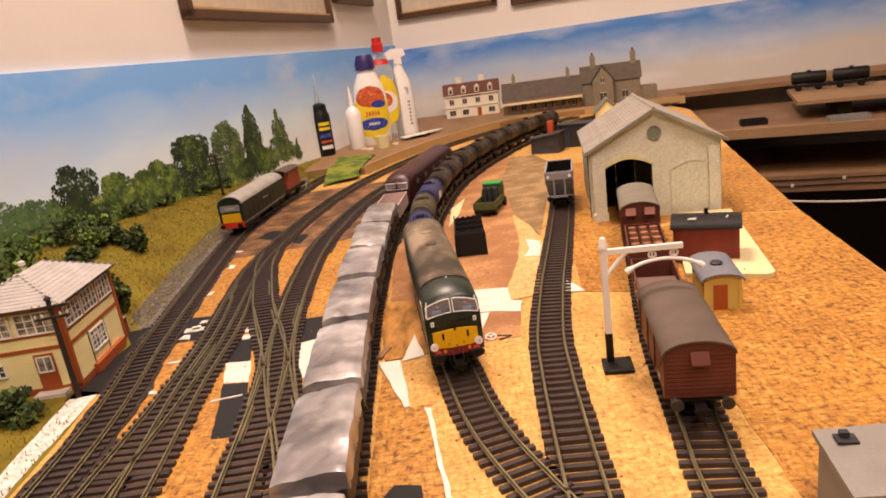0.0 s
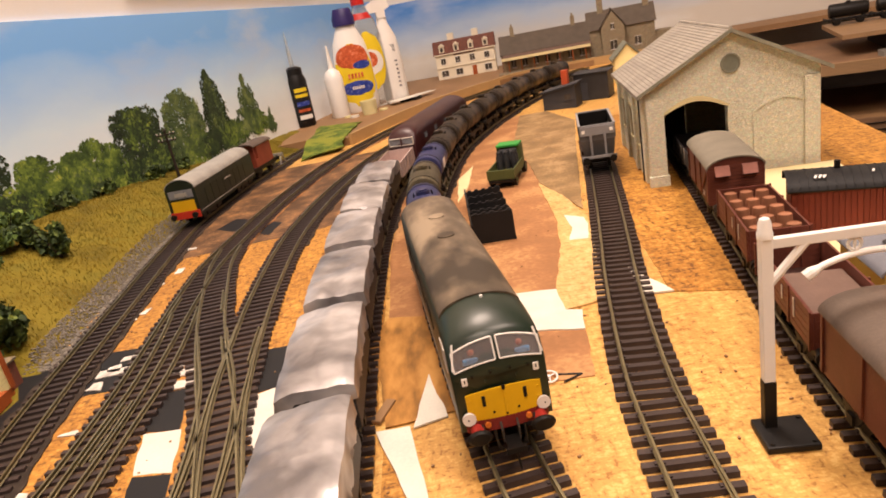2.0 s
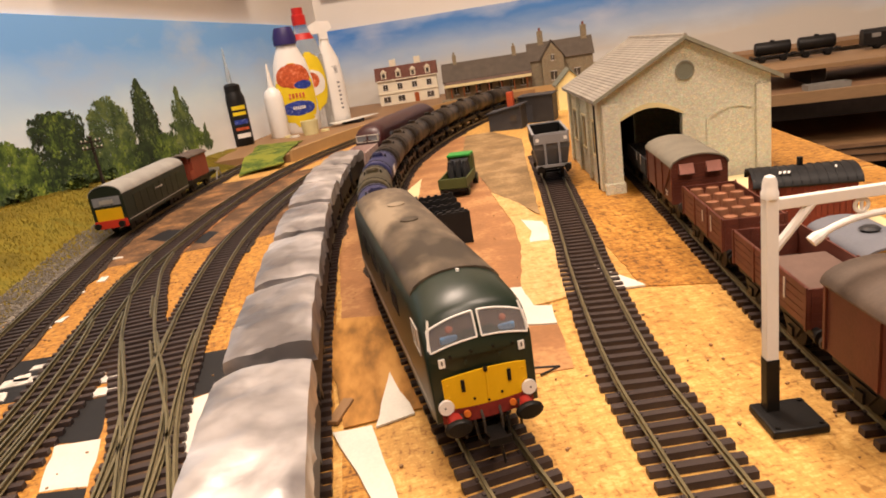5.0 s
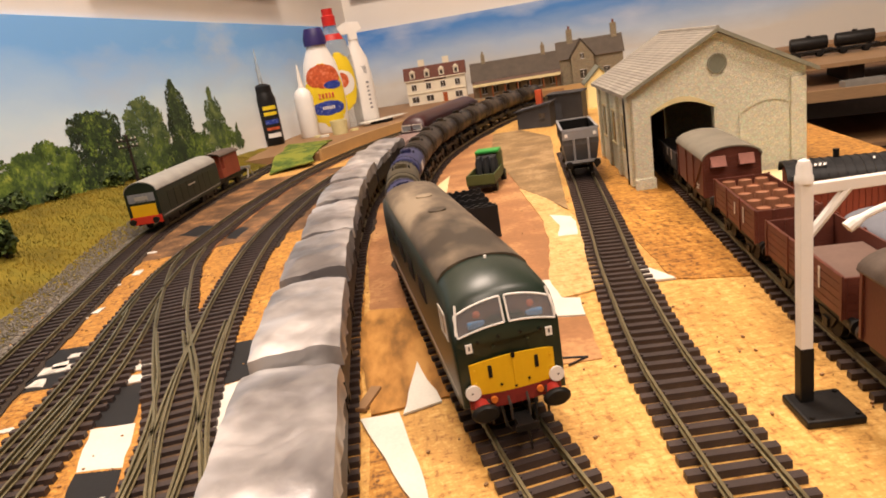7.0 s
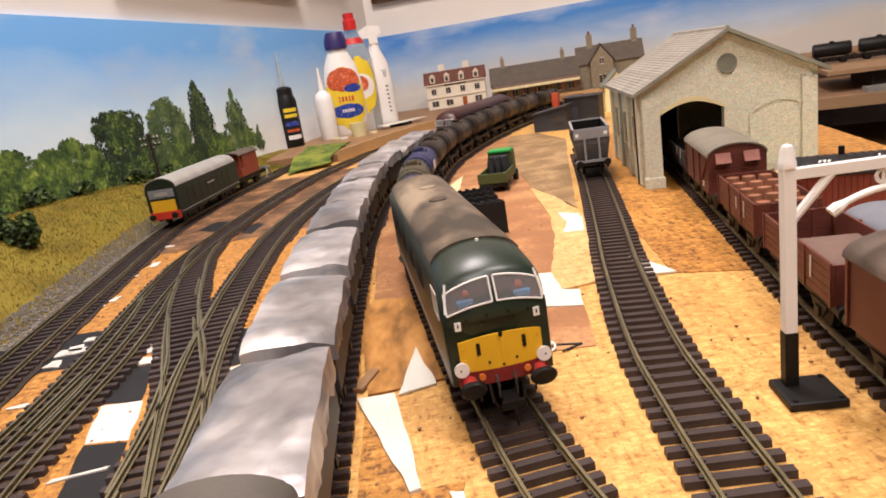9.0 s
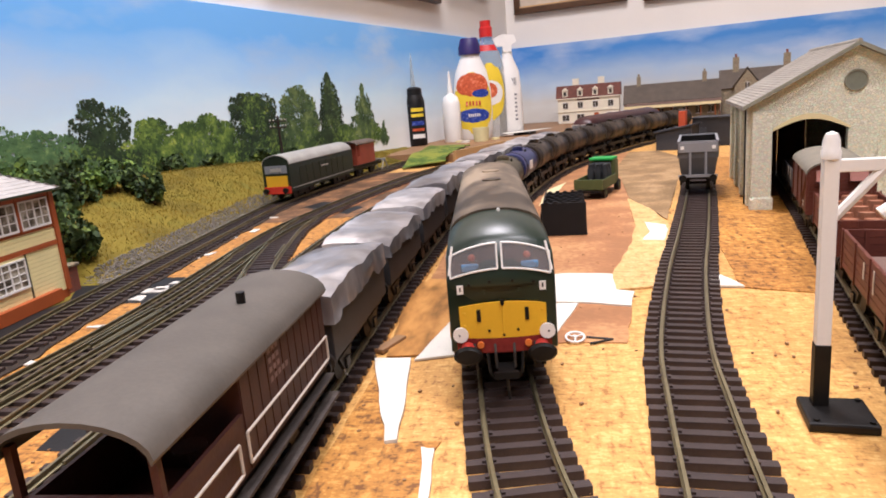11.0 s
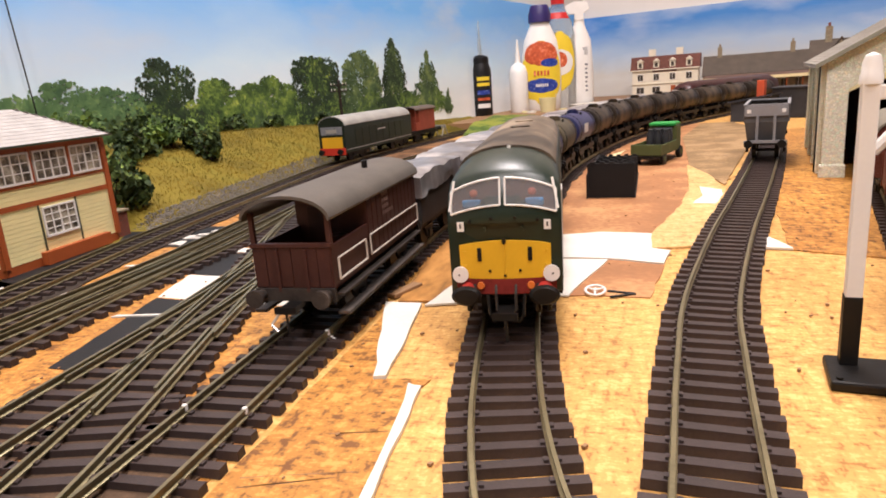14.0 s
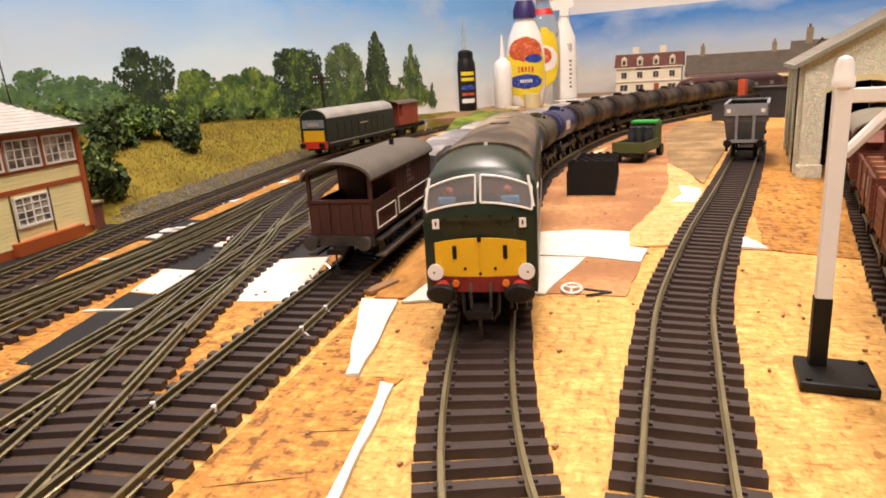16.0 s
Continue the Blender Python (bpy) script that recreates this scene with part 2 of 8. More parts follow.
class Line:
    """A smooth centre line through plan points."""

    def __init__(self, points, step=0.4):
        p = [Vector(q) for q in points]
        p = [p[0] * 2 - p[1]] + p + [p[-1] * 2 - p[-2]]
        out = []
        for a, b, c, d in zip(p, p[1:], p[2:], p[3:]):
            k = max(2, int((c - b).length / step))
            for i in range(k):
                t = i / k
                out.append(0.5 * (2 * b + (c - a) * t + (2 * a - 5 * b + 4 * c - d) * t * t + (3 * b - a - 3 * c + d) * t ** 3))
        out.append(p[-2])
        self.p = out
        self.s = [0.0]
        for a, b in zip(out, out[1:]):
            self.s.append(self.s[-1] + (b - a).length)
        self.length = self.s[-1]

    def at(self, s):
        if s <= 0:
            d = (self.p[1] - self.p[0]).normalized()
            return self.p[0] + d * s, d
        if s >= self.length:
            d = (self.p[-1] - self.p[-2]).normalized()
            return self.p[-1] + d * (s - self.length), d
        i = int(np.searchsorted(self.s, s)) - 1
        i = max(0, i)
        f = (s - self.s[i]) / (self.s[i + 1] - self.s[i])
        a, b = self.p[max(0, i - 2)], self.p[min(len(self.p) - 1, i + 3)]
        return self.p[i].lerp(self.p[i + 1], f), (b - a).normalized()

    def where(self, y):
        """How far along the line stands at the plan's y."""
        return float(np.interp(y, [q.y for q in self.p], self.s))

    def ride(self, s, span=0.0, z=0.5):
        """Pose on the rails of a vehicle whose ends stand at s and s + span, heading along the line."""
        a, da = self.at(s)
        b, _ = self.at(s + span) if span else (a + da, 0)
        d = (b - a).normalized()
        return at(a.x, a.y, z, math.degrees(math.atan2(-d.x, d.y)))


# ---- the room ----
CORNER = Vector((-7.0, 210.0))
U, V = Vector((0.964, -0.266)), Vector((-0.266, -0.964))


def plan(u, v):
    q = CORNER + U * u + V * v
    return q.x, q.y


ROOM = pose(CORNER.x * CM, CORNER.y * CM, 0, 0, 0, math.degrees(math.atan2(U.y, U.x)))


def room_box(name, u0, u1, v0, v1, z0, z1, material, label="", bevel=0.0, kind="structure", category=""):
    bm = boxes((((u0 + u1) / 2, -(v0 + v1) / 2, (z0 + z1) / 2), (u1 - u0, v1 - v0, z1 - z0), 0, bevel))
    return tagged(part(name, bm, material, m=ROOM), label, category, "", kind)


room_box("wall_left", -12, -0.6, -12, 420, -78, 165, WALLPAINT, "cream painted plaster wall")
room_box("wall_far", -0.6, 330, -12, -0.6, -78, 165, WALLPAINT, "cream painted plaster wall")
# these two walls are unseen; their brown only lowers the fill light
room_box("wall_back", -0.6, 330, 420, 430, -78, 165, DIMWALL, "unseen wall kept dark brown to cut bounce light")
room_box("wall_right", 330, 340, -12, 430, -78, 165, DIMWALL, "unseen wall kept dark brown to cut bounce light")
room_box("ceiling", -12, 340, -12, 430, 165, 172, WALLPAINT, "white painted ceiling")
room_box("floor", -12, 340, -12, 430, -84, -78, FLOORWOOD, "grey wooden floor boards under the tables")
room_box("backdrop_left", -0.6, 0, 0, 300, -2, 23.4, SKY_LEFT, "painted blue sky backscene board on the wall")
room_box("backdrop_far", -0.6, 260, -0.6, 0, -8, 21.8, SKY_RIGHT, "painted cloudy sky backscene board on the wall")

# the table: one slab of particle board with a slanting free edge
bm = bmesh.new()
prism(bm, [plan(0, 0), plan(0, 300), (26, -90), (29, 25), (31.2, 46), (34.8, 63.5), (44.5, 100.5), (52, 128), (58, 150), plan(66, 0)], -1.8, 0, "z")
tagged(part("baseboard", bm, CHIP), "tan particle board railway table top", "table", "", "structure")


# ---- track ----
def rail_mesh(line, s0, s1, side, step=1.2):
    shape = [(-0.085, 0), (0.085, 0), (0.085, 0.04), (0.025, 0.07), (0.025, 0.16), (0.05, 0.18), (0.05, 0.24), (-0.05, 0.24), (-0.05, 0.18), (-0.025, 0.16), (-0.025, 0.07), (-0.085, 0.04)]
    bm = bmesh.new()
    n = max(2, int((s1 - s0) / step))
    rings = []
    for i in range(n + 1):
        p, d = line.at(s0 + (s1 - s0) * i / n)
        r = Vector((d.y, -d.x))
        rings.append([(p.x + r.x * (side + a), p.y + r.y * (side + a), 0.26 + b) for a, b in shape])
    return loft(bm, rings)


SLEEPER_MESH = bpy.data.meshes.new("sleeper")
bm = bmesh.new()
prism(bm, [(-0.17, 0), (0.17, 0), (0.15, 0.24), (-0.15, 0.24)], -1.48, 1.48, "x")
for sx in (-0.85, 0.85):
    for k in (-1, 1):
        box(bm, (sx + k * 0.14, 0, 0.27), (0.10, 0.16, 0.07))
for v in bm.verts:
    v.co *= CM
bm.to_mesh(SLEEPER_MESH)
bm.free()
SLEEPER_MESH.materials.append(SLEEPER)


def track(line, label, lo=None, hi=None, spare=()):
    """A length of flexible track: two rails on separate sleepers."""
    t = thing("track", label, "railway track", group="tracks on the table")
    s0 = 0 if lo is None else line.where(lo)
    s1 = line.length if hi is None else line.where(hi)
    for side in (-0.865, 0.865):
        part("rail", rail_mesh(line, s0, s1, side), RAIL, t)
    rnd = random.Random(len(label))
    n = int((s1 - s0) / 0.72)
    for i in range(n):
        s = s0 + 0.36 + i * 0.72
        p, d = line.at(s)
        if any(a < p.y < b for a, b in spare):
            continue
        o = new("sleeper", SLEEPER_MESH)
        o.parent = t
        o.matrix_basis = at(p.x + rnd.uniform(-0.03, 0.03), p.y, 0.012, math.degrees(math.atan2(-d.x, d.y)) + rnd.uniform(-1.2, 1.2))
    return t


LINE_A = Line([(-22.0, 12), (-22.1, 25), (-22.3, 35.6), (-22.8, 42.3), (-24.1, 52), (-25.4, 66.6), (-26.5, 79.8), (-26.6, 89), (-24.8, 104), (-22.4, 116), (-19.4, 128)])
LINE_B = Line([(-19.4, 20), (-19.2, 31), (-18.8, 41), (-18.9, 50), (-20.0, 64), (-20.2, 71), (-19.4, 80), (-17.8, 92), (-14.2, 108), (-8.0, 124), (0.5, 140), (9.5, 152), (20, 162), (32, 170)])
LINE_B2 = Line([(-16.8, 20), (-17.1, 30.5), (-17.9, 41), (-18.05, 46), (-18.1, 51), (-18.7, 57), (-19.7, 63)])
LINE_C = Line([(-11.2, 20), (-11.6, 29.4), (-12.3, 42), (-13.0, 48), (-13.6, 55), (-14.0, 63), (-14.1, 71), (-13.6, 79), (-11.6, 92), (-7.6, 107), (-2.0, 121), (6, 135), (15, 147), (25, 156.5), (36, 164)])
LINE_X = Line([(-7.0, 22), (-7.75, 26), (-8.65, 30), (-9.4, 33), (-10.4, 36.5), (-11.3, 39.6), (-12.2, 43), (-13.0, 46), (-14.1, 49.3), (-15.35, 53.3), (-16.7, 58), (-18.1, 64), (-19.3, 70), (-19.75, 76)])
LINE_D = Line([(-5.6, -60), (-5.9, 0), (-6.3, 20), (-6.5, 30), (-6.75, 38.5), (-6.9, 50), (-6.8, 60), (-6.5, 70), (-5.5, 82), (-3.2, 94), (0.0, 105.5), (5.5, 119), (13.2, 133.5), (22, 145), (32, 154), (43, 161), (56, 167)])
LINE_E = Line([(4.0, 24.5), (2.9, 27.3), (1.4, 31.7), (0.4, 36.6), (-0.5, 44), (-1.3, 52), (-1.8, 60), (-1.9, 70), (-1.3, 77.4), (0.0, 85.6), (1.7, 94), (4.1, 102.6), (10.1, 117.2), (18.0, 132), (27, 143.5), (37, 152), (48, 158.5), (60, 163)])
LINE_F = Line([(4.4, 8), (4.6, 20), (5.0, 28), (5.4, 33.5), (5.8, 38), (6.4, 43.0), (8.3, 52.2), (10.2, 60), (12.2, 68.4), (14.4, 78), (17.4, 92)])
LINE_G = Line([(9.6, 12), (10.5, 25), (11.3, 30), (13.05, 40), (15.4, 50), (17.9, 60), (20.2, 69.5), (23.6, 84), (26.5, 96)])
track(LINE_A, "weathered dark brown track beside the grass bank")
T_B = track(LINE_B, "brown sleepered running track with points", spare=((33, 76),))
T_B2 = track(LINE_B2, "diverging leg of a set of points", hi=61, spare=((33, 99),))
T_C = track(LINE_C, "brown sleepered running track through a slip", spare=((34, 58),))
T_X = track(LINE_X, "crossover track cutting through the slip", hi=75, spare=((0, 30), (34, 99)))
T_D = track(LINE_D, "running track under the covered wagons", lo=15, spare=((22, 30),))


def timbers(parent, one, two, lo, hi):
    """Long point timbers under two tracks that run together, one row from lo to hi of the plan's y."""
    rnd = random.Random(int(lo))
    y = lo
    while y < hi:
        p, d = one.at(one.where(y))
        q, _ = two.at(two.where(y))
        c, wide = (p + q) / 2, abs(p.x - q.x) + 2.96
        o = new("sleeper", SLEEPER_MESH if wide < 3.2 else TIMBER_MESH)
        o.parent = parent
        o.matrix_basis = at(c.x + rnd.uniform(-0.06, 0.06), c.y, 0.012, math.degrees(math.atan2(-d.x, d.y)) + rnd.uniform(-1, 1)) @ Matrix.Diagonal(((wide / 2.96), 1, 1, 1))
        y += 0.74


TIMBER_MESH = bpy.data.meshes.new("sleeper")
bm = bmesh.new()
prism(bm, [(-0.17, 0), (0.17, 0), (0.15, 0.24), (-0.15, 0.24)], -1.48, 1.48, "x")
for v in bm.verts:
    v.co *= CM
bm.to_mesh(TIMBER_MESH)
bm.free()
TIMBER_MESH.materials.append(SLEEPER)
timbers(T_C, LINE_C, LINE_X, 34, 58)
timbers(T_B, LINE_B, LINE_B2, 33, 57.5)
timbers(T_B, LINE_B, LINE_X, 58, 76)
timbers(T_D, LINE_D, LINE_X, 22, 30)


def loose_rail(parent, points, side=0.0, drop=0.012):
    """A single rail of a slip or a check rail, a hair lower than the running rails."""
    line = Line(points)
    ob = part("check_rail", rail_mesh(line, 0, line.length, side, 0.8), RAIL, parent)
    ob.location.z -= drop * CM


# slip roads between the crossover and the running track, then check rails by the crossings
for side in (-0.865, 0.865):
    loose_rail(T_X, [(-10.75, 38.0), (-11.6, 41.5), (-12.35, 45.0), (-12.95, 49.0), (-13.35, 53.0), (-13.75, 58.0)], side)
    loose_rail(T_C, [(-12.2, 38.5), (-12.55, 42.0), (-13.05, 45.5), (-13.95, 49.5), (-15.1, 53.0), (-16.2, 56.5)], side, 0.02)
for line, side, lo, hi, owner in ((LINE_X, -0.62, 33.0, 37.0, T_X), (LINE_X, 0.62, 34.0, 38.5, T_X), (LINE_C, -0.62, 34.5, 38.5, T_C), (LINE_C, 0.62, 51.0, 55.5, T_C), (LINE_X, 0.62, 51.0, 55.0, T_X), (LINE_B, 0.62, 44.0, 49.0, T_B), (LINE_B2, -0.62, 44.0, 49.0, T_B2), (LINE_B, -0.62, 60.0, 64.0, T_B), (LINE_X, 0.62, 59.5, 63.5, T_X)):
    ob = part("check_rail", rail_mesh(line, line.where(lo), line.where(hi), side), RAIL, owner)
    ob.location.z -= 0.03 * CM
track(LINE_E, "curved track under the green locomotive and tanks")
track(LINE_F, "siding track leading to the grey hopper", lo=16)
track(LINE_G, "goods siding track into the stone shed", lo=15)


# ---- rolling stock ----
def wheels(parent, ys, z=0.0, r=0.62, half=0.83):
    for y in ys:
        bm = bmesh.new()
        for sx in (-half, half):
            rod(bm, (sx - 0.13, y, z + r), (sx + 0.13, y, z + r), r, 16)
            rod(bm, (sx - 0.17 * (1 if sx > 0 else -1), y, z + r), (sx - 0.1 * (1 if sx > 0 else -1), y, z + r), r + 0.07, 16)
        rod(bm, (-half, y, z + r), (half, y, z + r), 0.12, 8)
        part("wheelset", bm, BLACK, parent, "black wheelset", smooth=True)


def buffers(parent, y, out, z=1.32, half=1.15, head=BLACK, shank=BLACK):
    for sx in (-half, half):
        bm = bmesh.new()
        rod(bm, (sx, y, z), (sx, y + out * 0.45, z), 0.17, 12)
        b = part("buffer", bm, shank, parent, smooth=True)
        bm = bmesh.new()
        rod(bm, (sx, y + out * 0.44, z), (sx, y + out * 0.58, z), 0.30, 16)
        part("buffer_head", bm, head, b, smooth=True)


def coupling(parent, y, out, z=1.0):
    bm = boxes(((0, y + out * 0.3, z), (0.5, 0.8, 0.18)), ((0, y + out * 0.72, z + 0.02), (0.75, 0.12, 0.22)))
    rod(bm, (0, y + out * 0.72, z), (0.05, y + out * 0.78, z - 0.75), 0.045, 6)
    part("coupling", bm, BLACK, parent, "black hook coupling")


def underframe(parent, length, ys, half=1.2, z=1.0, mat=BLACK):
    bm = boxes(*[((sx, length / 2, z + 0.15), (0.18, length, 0.36)) for sx in (-half + 0.1, half - 0.1)], ((0, length / 2, z + 0.25), (2 * half - 0.3, length - 0.1, 0.12)))
    part("underframe", bm, mat, parent)
    for y in ys:
        for sx in (-half + 0.02, half - 0.02):
            bm = bmesh.new()
            prism(bm, [(y - 0.75, z), (y + 0.75, z), (y + 0.3, 0.45), (y - 0.3, 0.45)], sx - 0.06, sx + 0.06, "x")
            box(bm, (sx * 1.05, y, 0.62), (0.16, 0.42, 0.36))
            part("axle_guard", bm, mat, parent)


def tarpaulin(length, half, low, high, seed):
    """A sheet drawn tight over a load: a flat creased top, upright hanging sides and ends."""
    bm = bmesh.new()
    ny, nx, nz = 26, 12, 5
    y0, y1 = -0.02, length + 0.02
    lift = [0.34 * noise.noise(Vector((seed * 5.3, k, 0))) for k in range(4)]

    def skin(u, w, d):
        """u, w: across and along the top, -1 to 1; d: how far down the hang, 0 to 1."""
        x, y = half * u, (y0 + y1) / 2 + (y1 - y0) / 2 * w
        top = high + lift[0] * u + lift[1] * w - 0.22 * abs(w) ** 5 - 0.14 * abs(u) ** 5
        sag = 0.13 * noise.noise(Vector((x * 0.7 + seed * 7, y * 0.6, 0))) + 0.045 * noise.noise(Vector((x * 2.2, y * 1.7 + seed * 3, 1))) - 0.10 * abs(noise.noise(Vector((x * 1.3 - y * 0.9, seed * 2.0, y * 0.4)))) 
        z = top + sag - (top - low) * d
        f = noise.noise(Vector((x * 0.8 + seed, y * 1.3, z * 1.1))) * 0.22 * d + 0.03 * d
        z += d * (0.35 * noise.noise(Vector((x * 1.1 - seed, y * 0.9, 4.0))) + 0.12 * noise.noise(Vector((x * 3.1, y * 2.7, seed))))
        return Vector((x + math.copysign(f, u) * (abs(u) > 0.99), y + math.copysign(f, w) * (abs(w) > 0.99), z))

    grid = [[bm.verts.new(skin(-1 + 2 * i / nx, -1 + 2 * j / ny, 0)) for i in range(nx + 1)] for j in range(ny + 1)]
    for a, b in zip(grid, grid[1:]):
        for i in range(nx):
            bm.faces.new((a[i], a[i + 1], b[i + 1], b[i]))
    rim = [(i, 0) for i in range(nx)] + [(nx, j) for j in range(ny)] + [(nx - i, ny) for i in range(nx)] + [(0, ny - j) for j in range(ny)]
    last = [grid[j][i] for i, j in rim]
    for k in range(1, nz + 1):
        row = [bm.verts.new(skin(-1 + 2 * i / nx, -1 + 2 * j / ny, k / nz)) for i, j in rim]
        n = len(rim)
        for i in range(n):
            bm.faces.new((last[i], last[(i + 1) % n], row[(i + 1) % n], row[i]))
        last = row
    es = [e for e in bm.edges if len(e.link_faces) == 2 and e.calc_face_angle(0) > 0.9 and e.verts[0].co.z > high - 0.7 and e.verts[1].co.z > high - 0.7]
    bmesh.ops.bevel(bm, geom=es, offset=0.13, segments=3, affect="EDGES", profile=0.5)
    return bm


def covered_wagon(seed):
    w = thing("covered_wagon", "short open wagon sheeted over with crumpled silver grey wrapping", "goods wagon", group="sheeted wagons of the moving train")
    L = 7.5
    underframe(w, L, (1.7, L - 1.7))
    wheels(w, (1.7, L - 1.7))
    part("body", boxes(((0, L / 2, 2.2), (2.9, L, 1.75), 0, 0.04)), DARKGREY, w, "dark grey wagon side")
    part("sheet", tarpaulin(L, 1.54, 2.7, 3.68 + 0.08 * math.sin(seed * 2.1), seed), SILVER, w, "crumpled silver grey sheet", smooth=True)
    for y, o in ((0, -1), (L, 1)):
        buffers(w, y, o)
    coupling(w, 0, -1)
    return w


def empty_wagon():
    w = thing("open_wagon", "empty pale pinkish open wagon coupled behind the engine", "goods wagon")
    L = 7.5
    underframe(w, L, (1.7, L - 1.7))
    wheels(w, (1.7, L - 1.7))
    bm = boxes(((-1.4, L / 2, 2.1), (0.12, L, 1.5)), ((1.4, L / 2, 2.1), (0.12, L, 1.5)), ((0, 0.06, 2.1), (2.68, 0.12, 1.5)), ((0, L - 0.06, 2.1), (2.68, 0.12, 1.5)), ((0, L / 2, 1.45), (2.68, L - 0.24, 0.12)))
    part("body", bm, PINKISH, w)
    for k in range(5):
        for sx in (-1.5, 1.5):
            part("stanchion", boxes(((sx, 0.8 + k * 1.47, 2.05), (0.08, 0.14, 1.5))), PINKISH, w)
    for y, o in ((0, -1), (L, 1)):
        buffers(w, y, o)
    return w


def brake_van():
    """Long brake van with an open veranda at its rear (y = 0)."""
    w = thing("brake_van", "brown goods brake van with open veranda and grey roof", "brake van")
    L, H, e = 9.3, 1.35, 3.85
    underframe(w, L, (2.2, L - 2.2), 1.3)
    wheels(w, (2.2, L - 2.2))
    part("floor", boxes(((0, L / 2, 1.5), (2.7, L, 0.14))), VANBROWN, w)
    body = part("body", boxes(((-1.33, 6.3, 2.75), (0.1, 6.0, 2.45)), ((1.33, 6.3, 2.75), (0.1, 6.0, 2.45)), ((0, 3.35, 2.75), (2.56, 0.1, 2.45)), ((0, L - 0.05, 2.75), (2.56, 0.1, 2.45))), VANBROWN, w, "bauxite brown planked body")
    for k in range(12):
        for sx in (-1.39, 1.39):
            part("plank", boxes(((sx, 3.55 + k * 0.5, 2.75), (0.03, 0.44, 2.4))), VANBROWN, body)
    end = part("end_panel", boxes(((0, 0.06, 2.2), (2.76, 0.1, 1.35))), VANBROWN, w, "planked veranda end")
    for k in range(6):
        part("plank", boxes(((-1.13 + k * 0.45, -0.01, 2.2), (0.41, 0.04, 1.3))), VANBROWN, end)
    for sx in (-0.5, 0.5):
        part("stanchion", boxes(((sx, -0.06, 2.1), (0.10, 0.1, 1.4))), VANBROWN, w)
    part("end_rail", boxes(((0, 0.03, 2.93), (2.86, 0.2, 0.12))), VANBROWN, w)
    for sx in (-1, 1):
        part("side_panel", boxes(((sx * 1.33, 1.65, 2.2), (0.1, 3.3, 1.35))), VANBROWN, w)
        part("post", boxes(((sx * 1.33, 0.09, 3.35), (0.15, 0.15, 1.3))), VANBROWN, w)
        rail = bmesh.new()
        for z in (2.45,):
            rod(rail, (sx * 1.5, 0.25, z), (sx * 1.5, 2.7, z), 0.036, 6)
        rod(rail, (sx * 1.5, 0.25, 2.45), (sx * 1.5, 0.25, 1.75), 0.04, 6)
        rod(rail, (sx * 1.5, 0.25, 1.75), (sx * 1.5, 2.7, 1.75), 0.04, 6)
        rod(rail, (sx * 1.5, 2.7, 2.45), (sx * 1.5, 2.7, 1.75), 0.04, 6)
        part("handrail", rail, DULLWHITE, w, "white handrail")
        rail = bmesh.new()
        for p, q in (((3.15, 2.5), (L - 0.25, 2.5)), ((3.15, 2.5), (3.15, 1.78)), ((3.15, 1.78), (L - 0.25, 1.78)), ((L - 0.25, 1.78), (L - 0.25, 2.5))):
            rod(rail, (sx * 1.5, *p), (sx * 1.5, *q), 0.036, 6)
        part("handrail", rail, DULLWHITE, w, "white handrail")
        part("footboard", boxes(((sx * 1.5, L / 2, 0.62), (0.42, L - 0.4, 0.11), 0, 0.02)), GRIME, w, "worn grey brown footboard")
        part("footboard", boxes(((sx * 1.45, L / 2, 1.25), (0.3, L - 0.4, 0.07))), GRIME, w)
        bm = bmesh.new()
        for k in range(4):
            for j in range(3 if k < 3 else 5):
                box(bm, (sx * 1.41, 5.0 + j * 0.25, 3.65 - k * 0.24), (0.02, 0.17, 0.13))
        part("lettering", bm, FADED, w, "faded pale lettering bars")
    out = arch(1.55, e, e + 0.72, 12)
    inn = [(x * 0.96, z - 0.1) for x, z in out]
    bm = bmesh.new()
    prism(bm, out + inn[::-1], -0.25, L + 0.15)
    part("roof", bm, VANROOF, w, "plain dark grey bowed roof", smooth=True)
    bm = bmesh.new()
    rod(bm, (0.35, 6.2, e + 0.55), (0.35, 6.2, e + 0.98), 0.12, 10)
    part("chimney", bm, BLACK, w)
    bm = boxes(((-0.5, 3.28, 2.6), (0.8, 0.04, 1.9)))
    part("door", bm, DARKBROWN, w)
    bm = bmesh.new()
    rod(bm, (0.7, 2.2, 1.5), (0.7, 2.2, 2.7), 0.06, 8)
    rod(bm, (0.7, 2.2, 2.7), (0.7, 2.2, 2.76), 0.35, 14)
    part("brake_wheel", bm, DARKBROWN, w)
    part("headstock", boxes(((0, -0.02, 1.3), (2.8, 0.16, 0.42))), GRIME, w, "grimy grey brown headstock")
    for y, o in ((-0.1, -1), (L, 1)):
        buffers(w, y, o, head=GRIME, shank=GRIME)
    coupling(w, -0.1, -1)
    bm = bmesh.new()
    rod(bm, (-0.2, -0.75, 1.0), (-0.42, -1.05, 0.62), 0.05, 6)
    rod(bm, (-0.42, -1.05, 0.62), (-0.2, -1.1, 0.42), 0.05, 6)
    part("coupling_link", bm, SILVERHOOK, w, "bright steel coupling link")
    return w


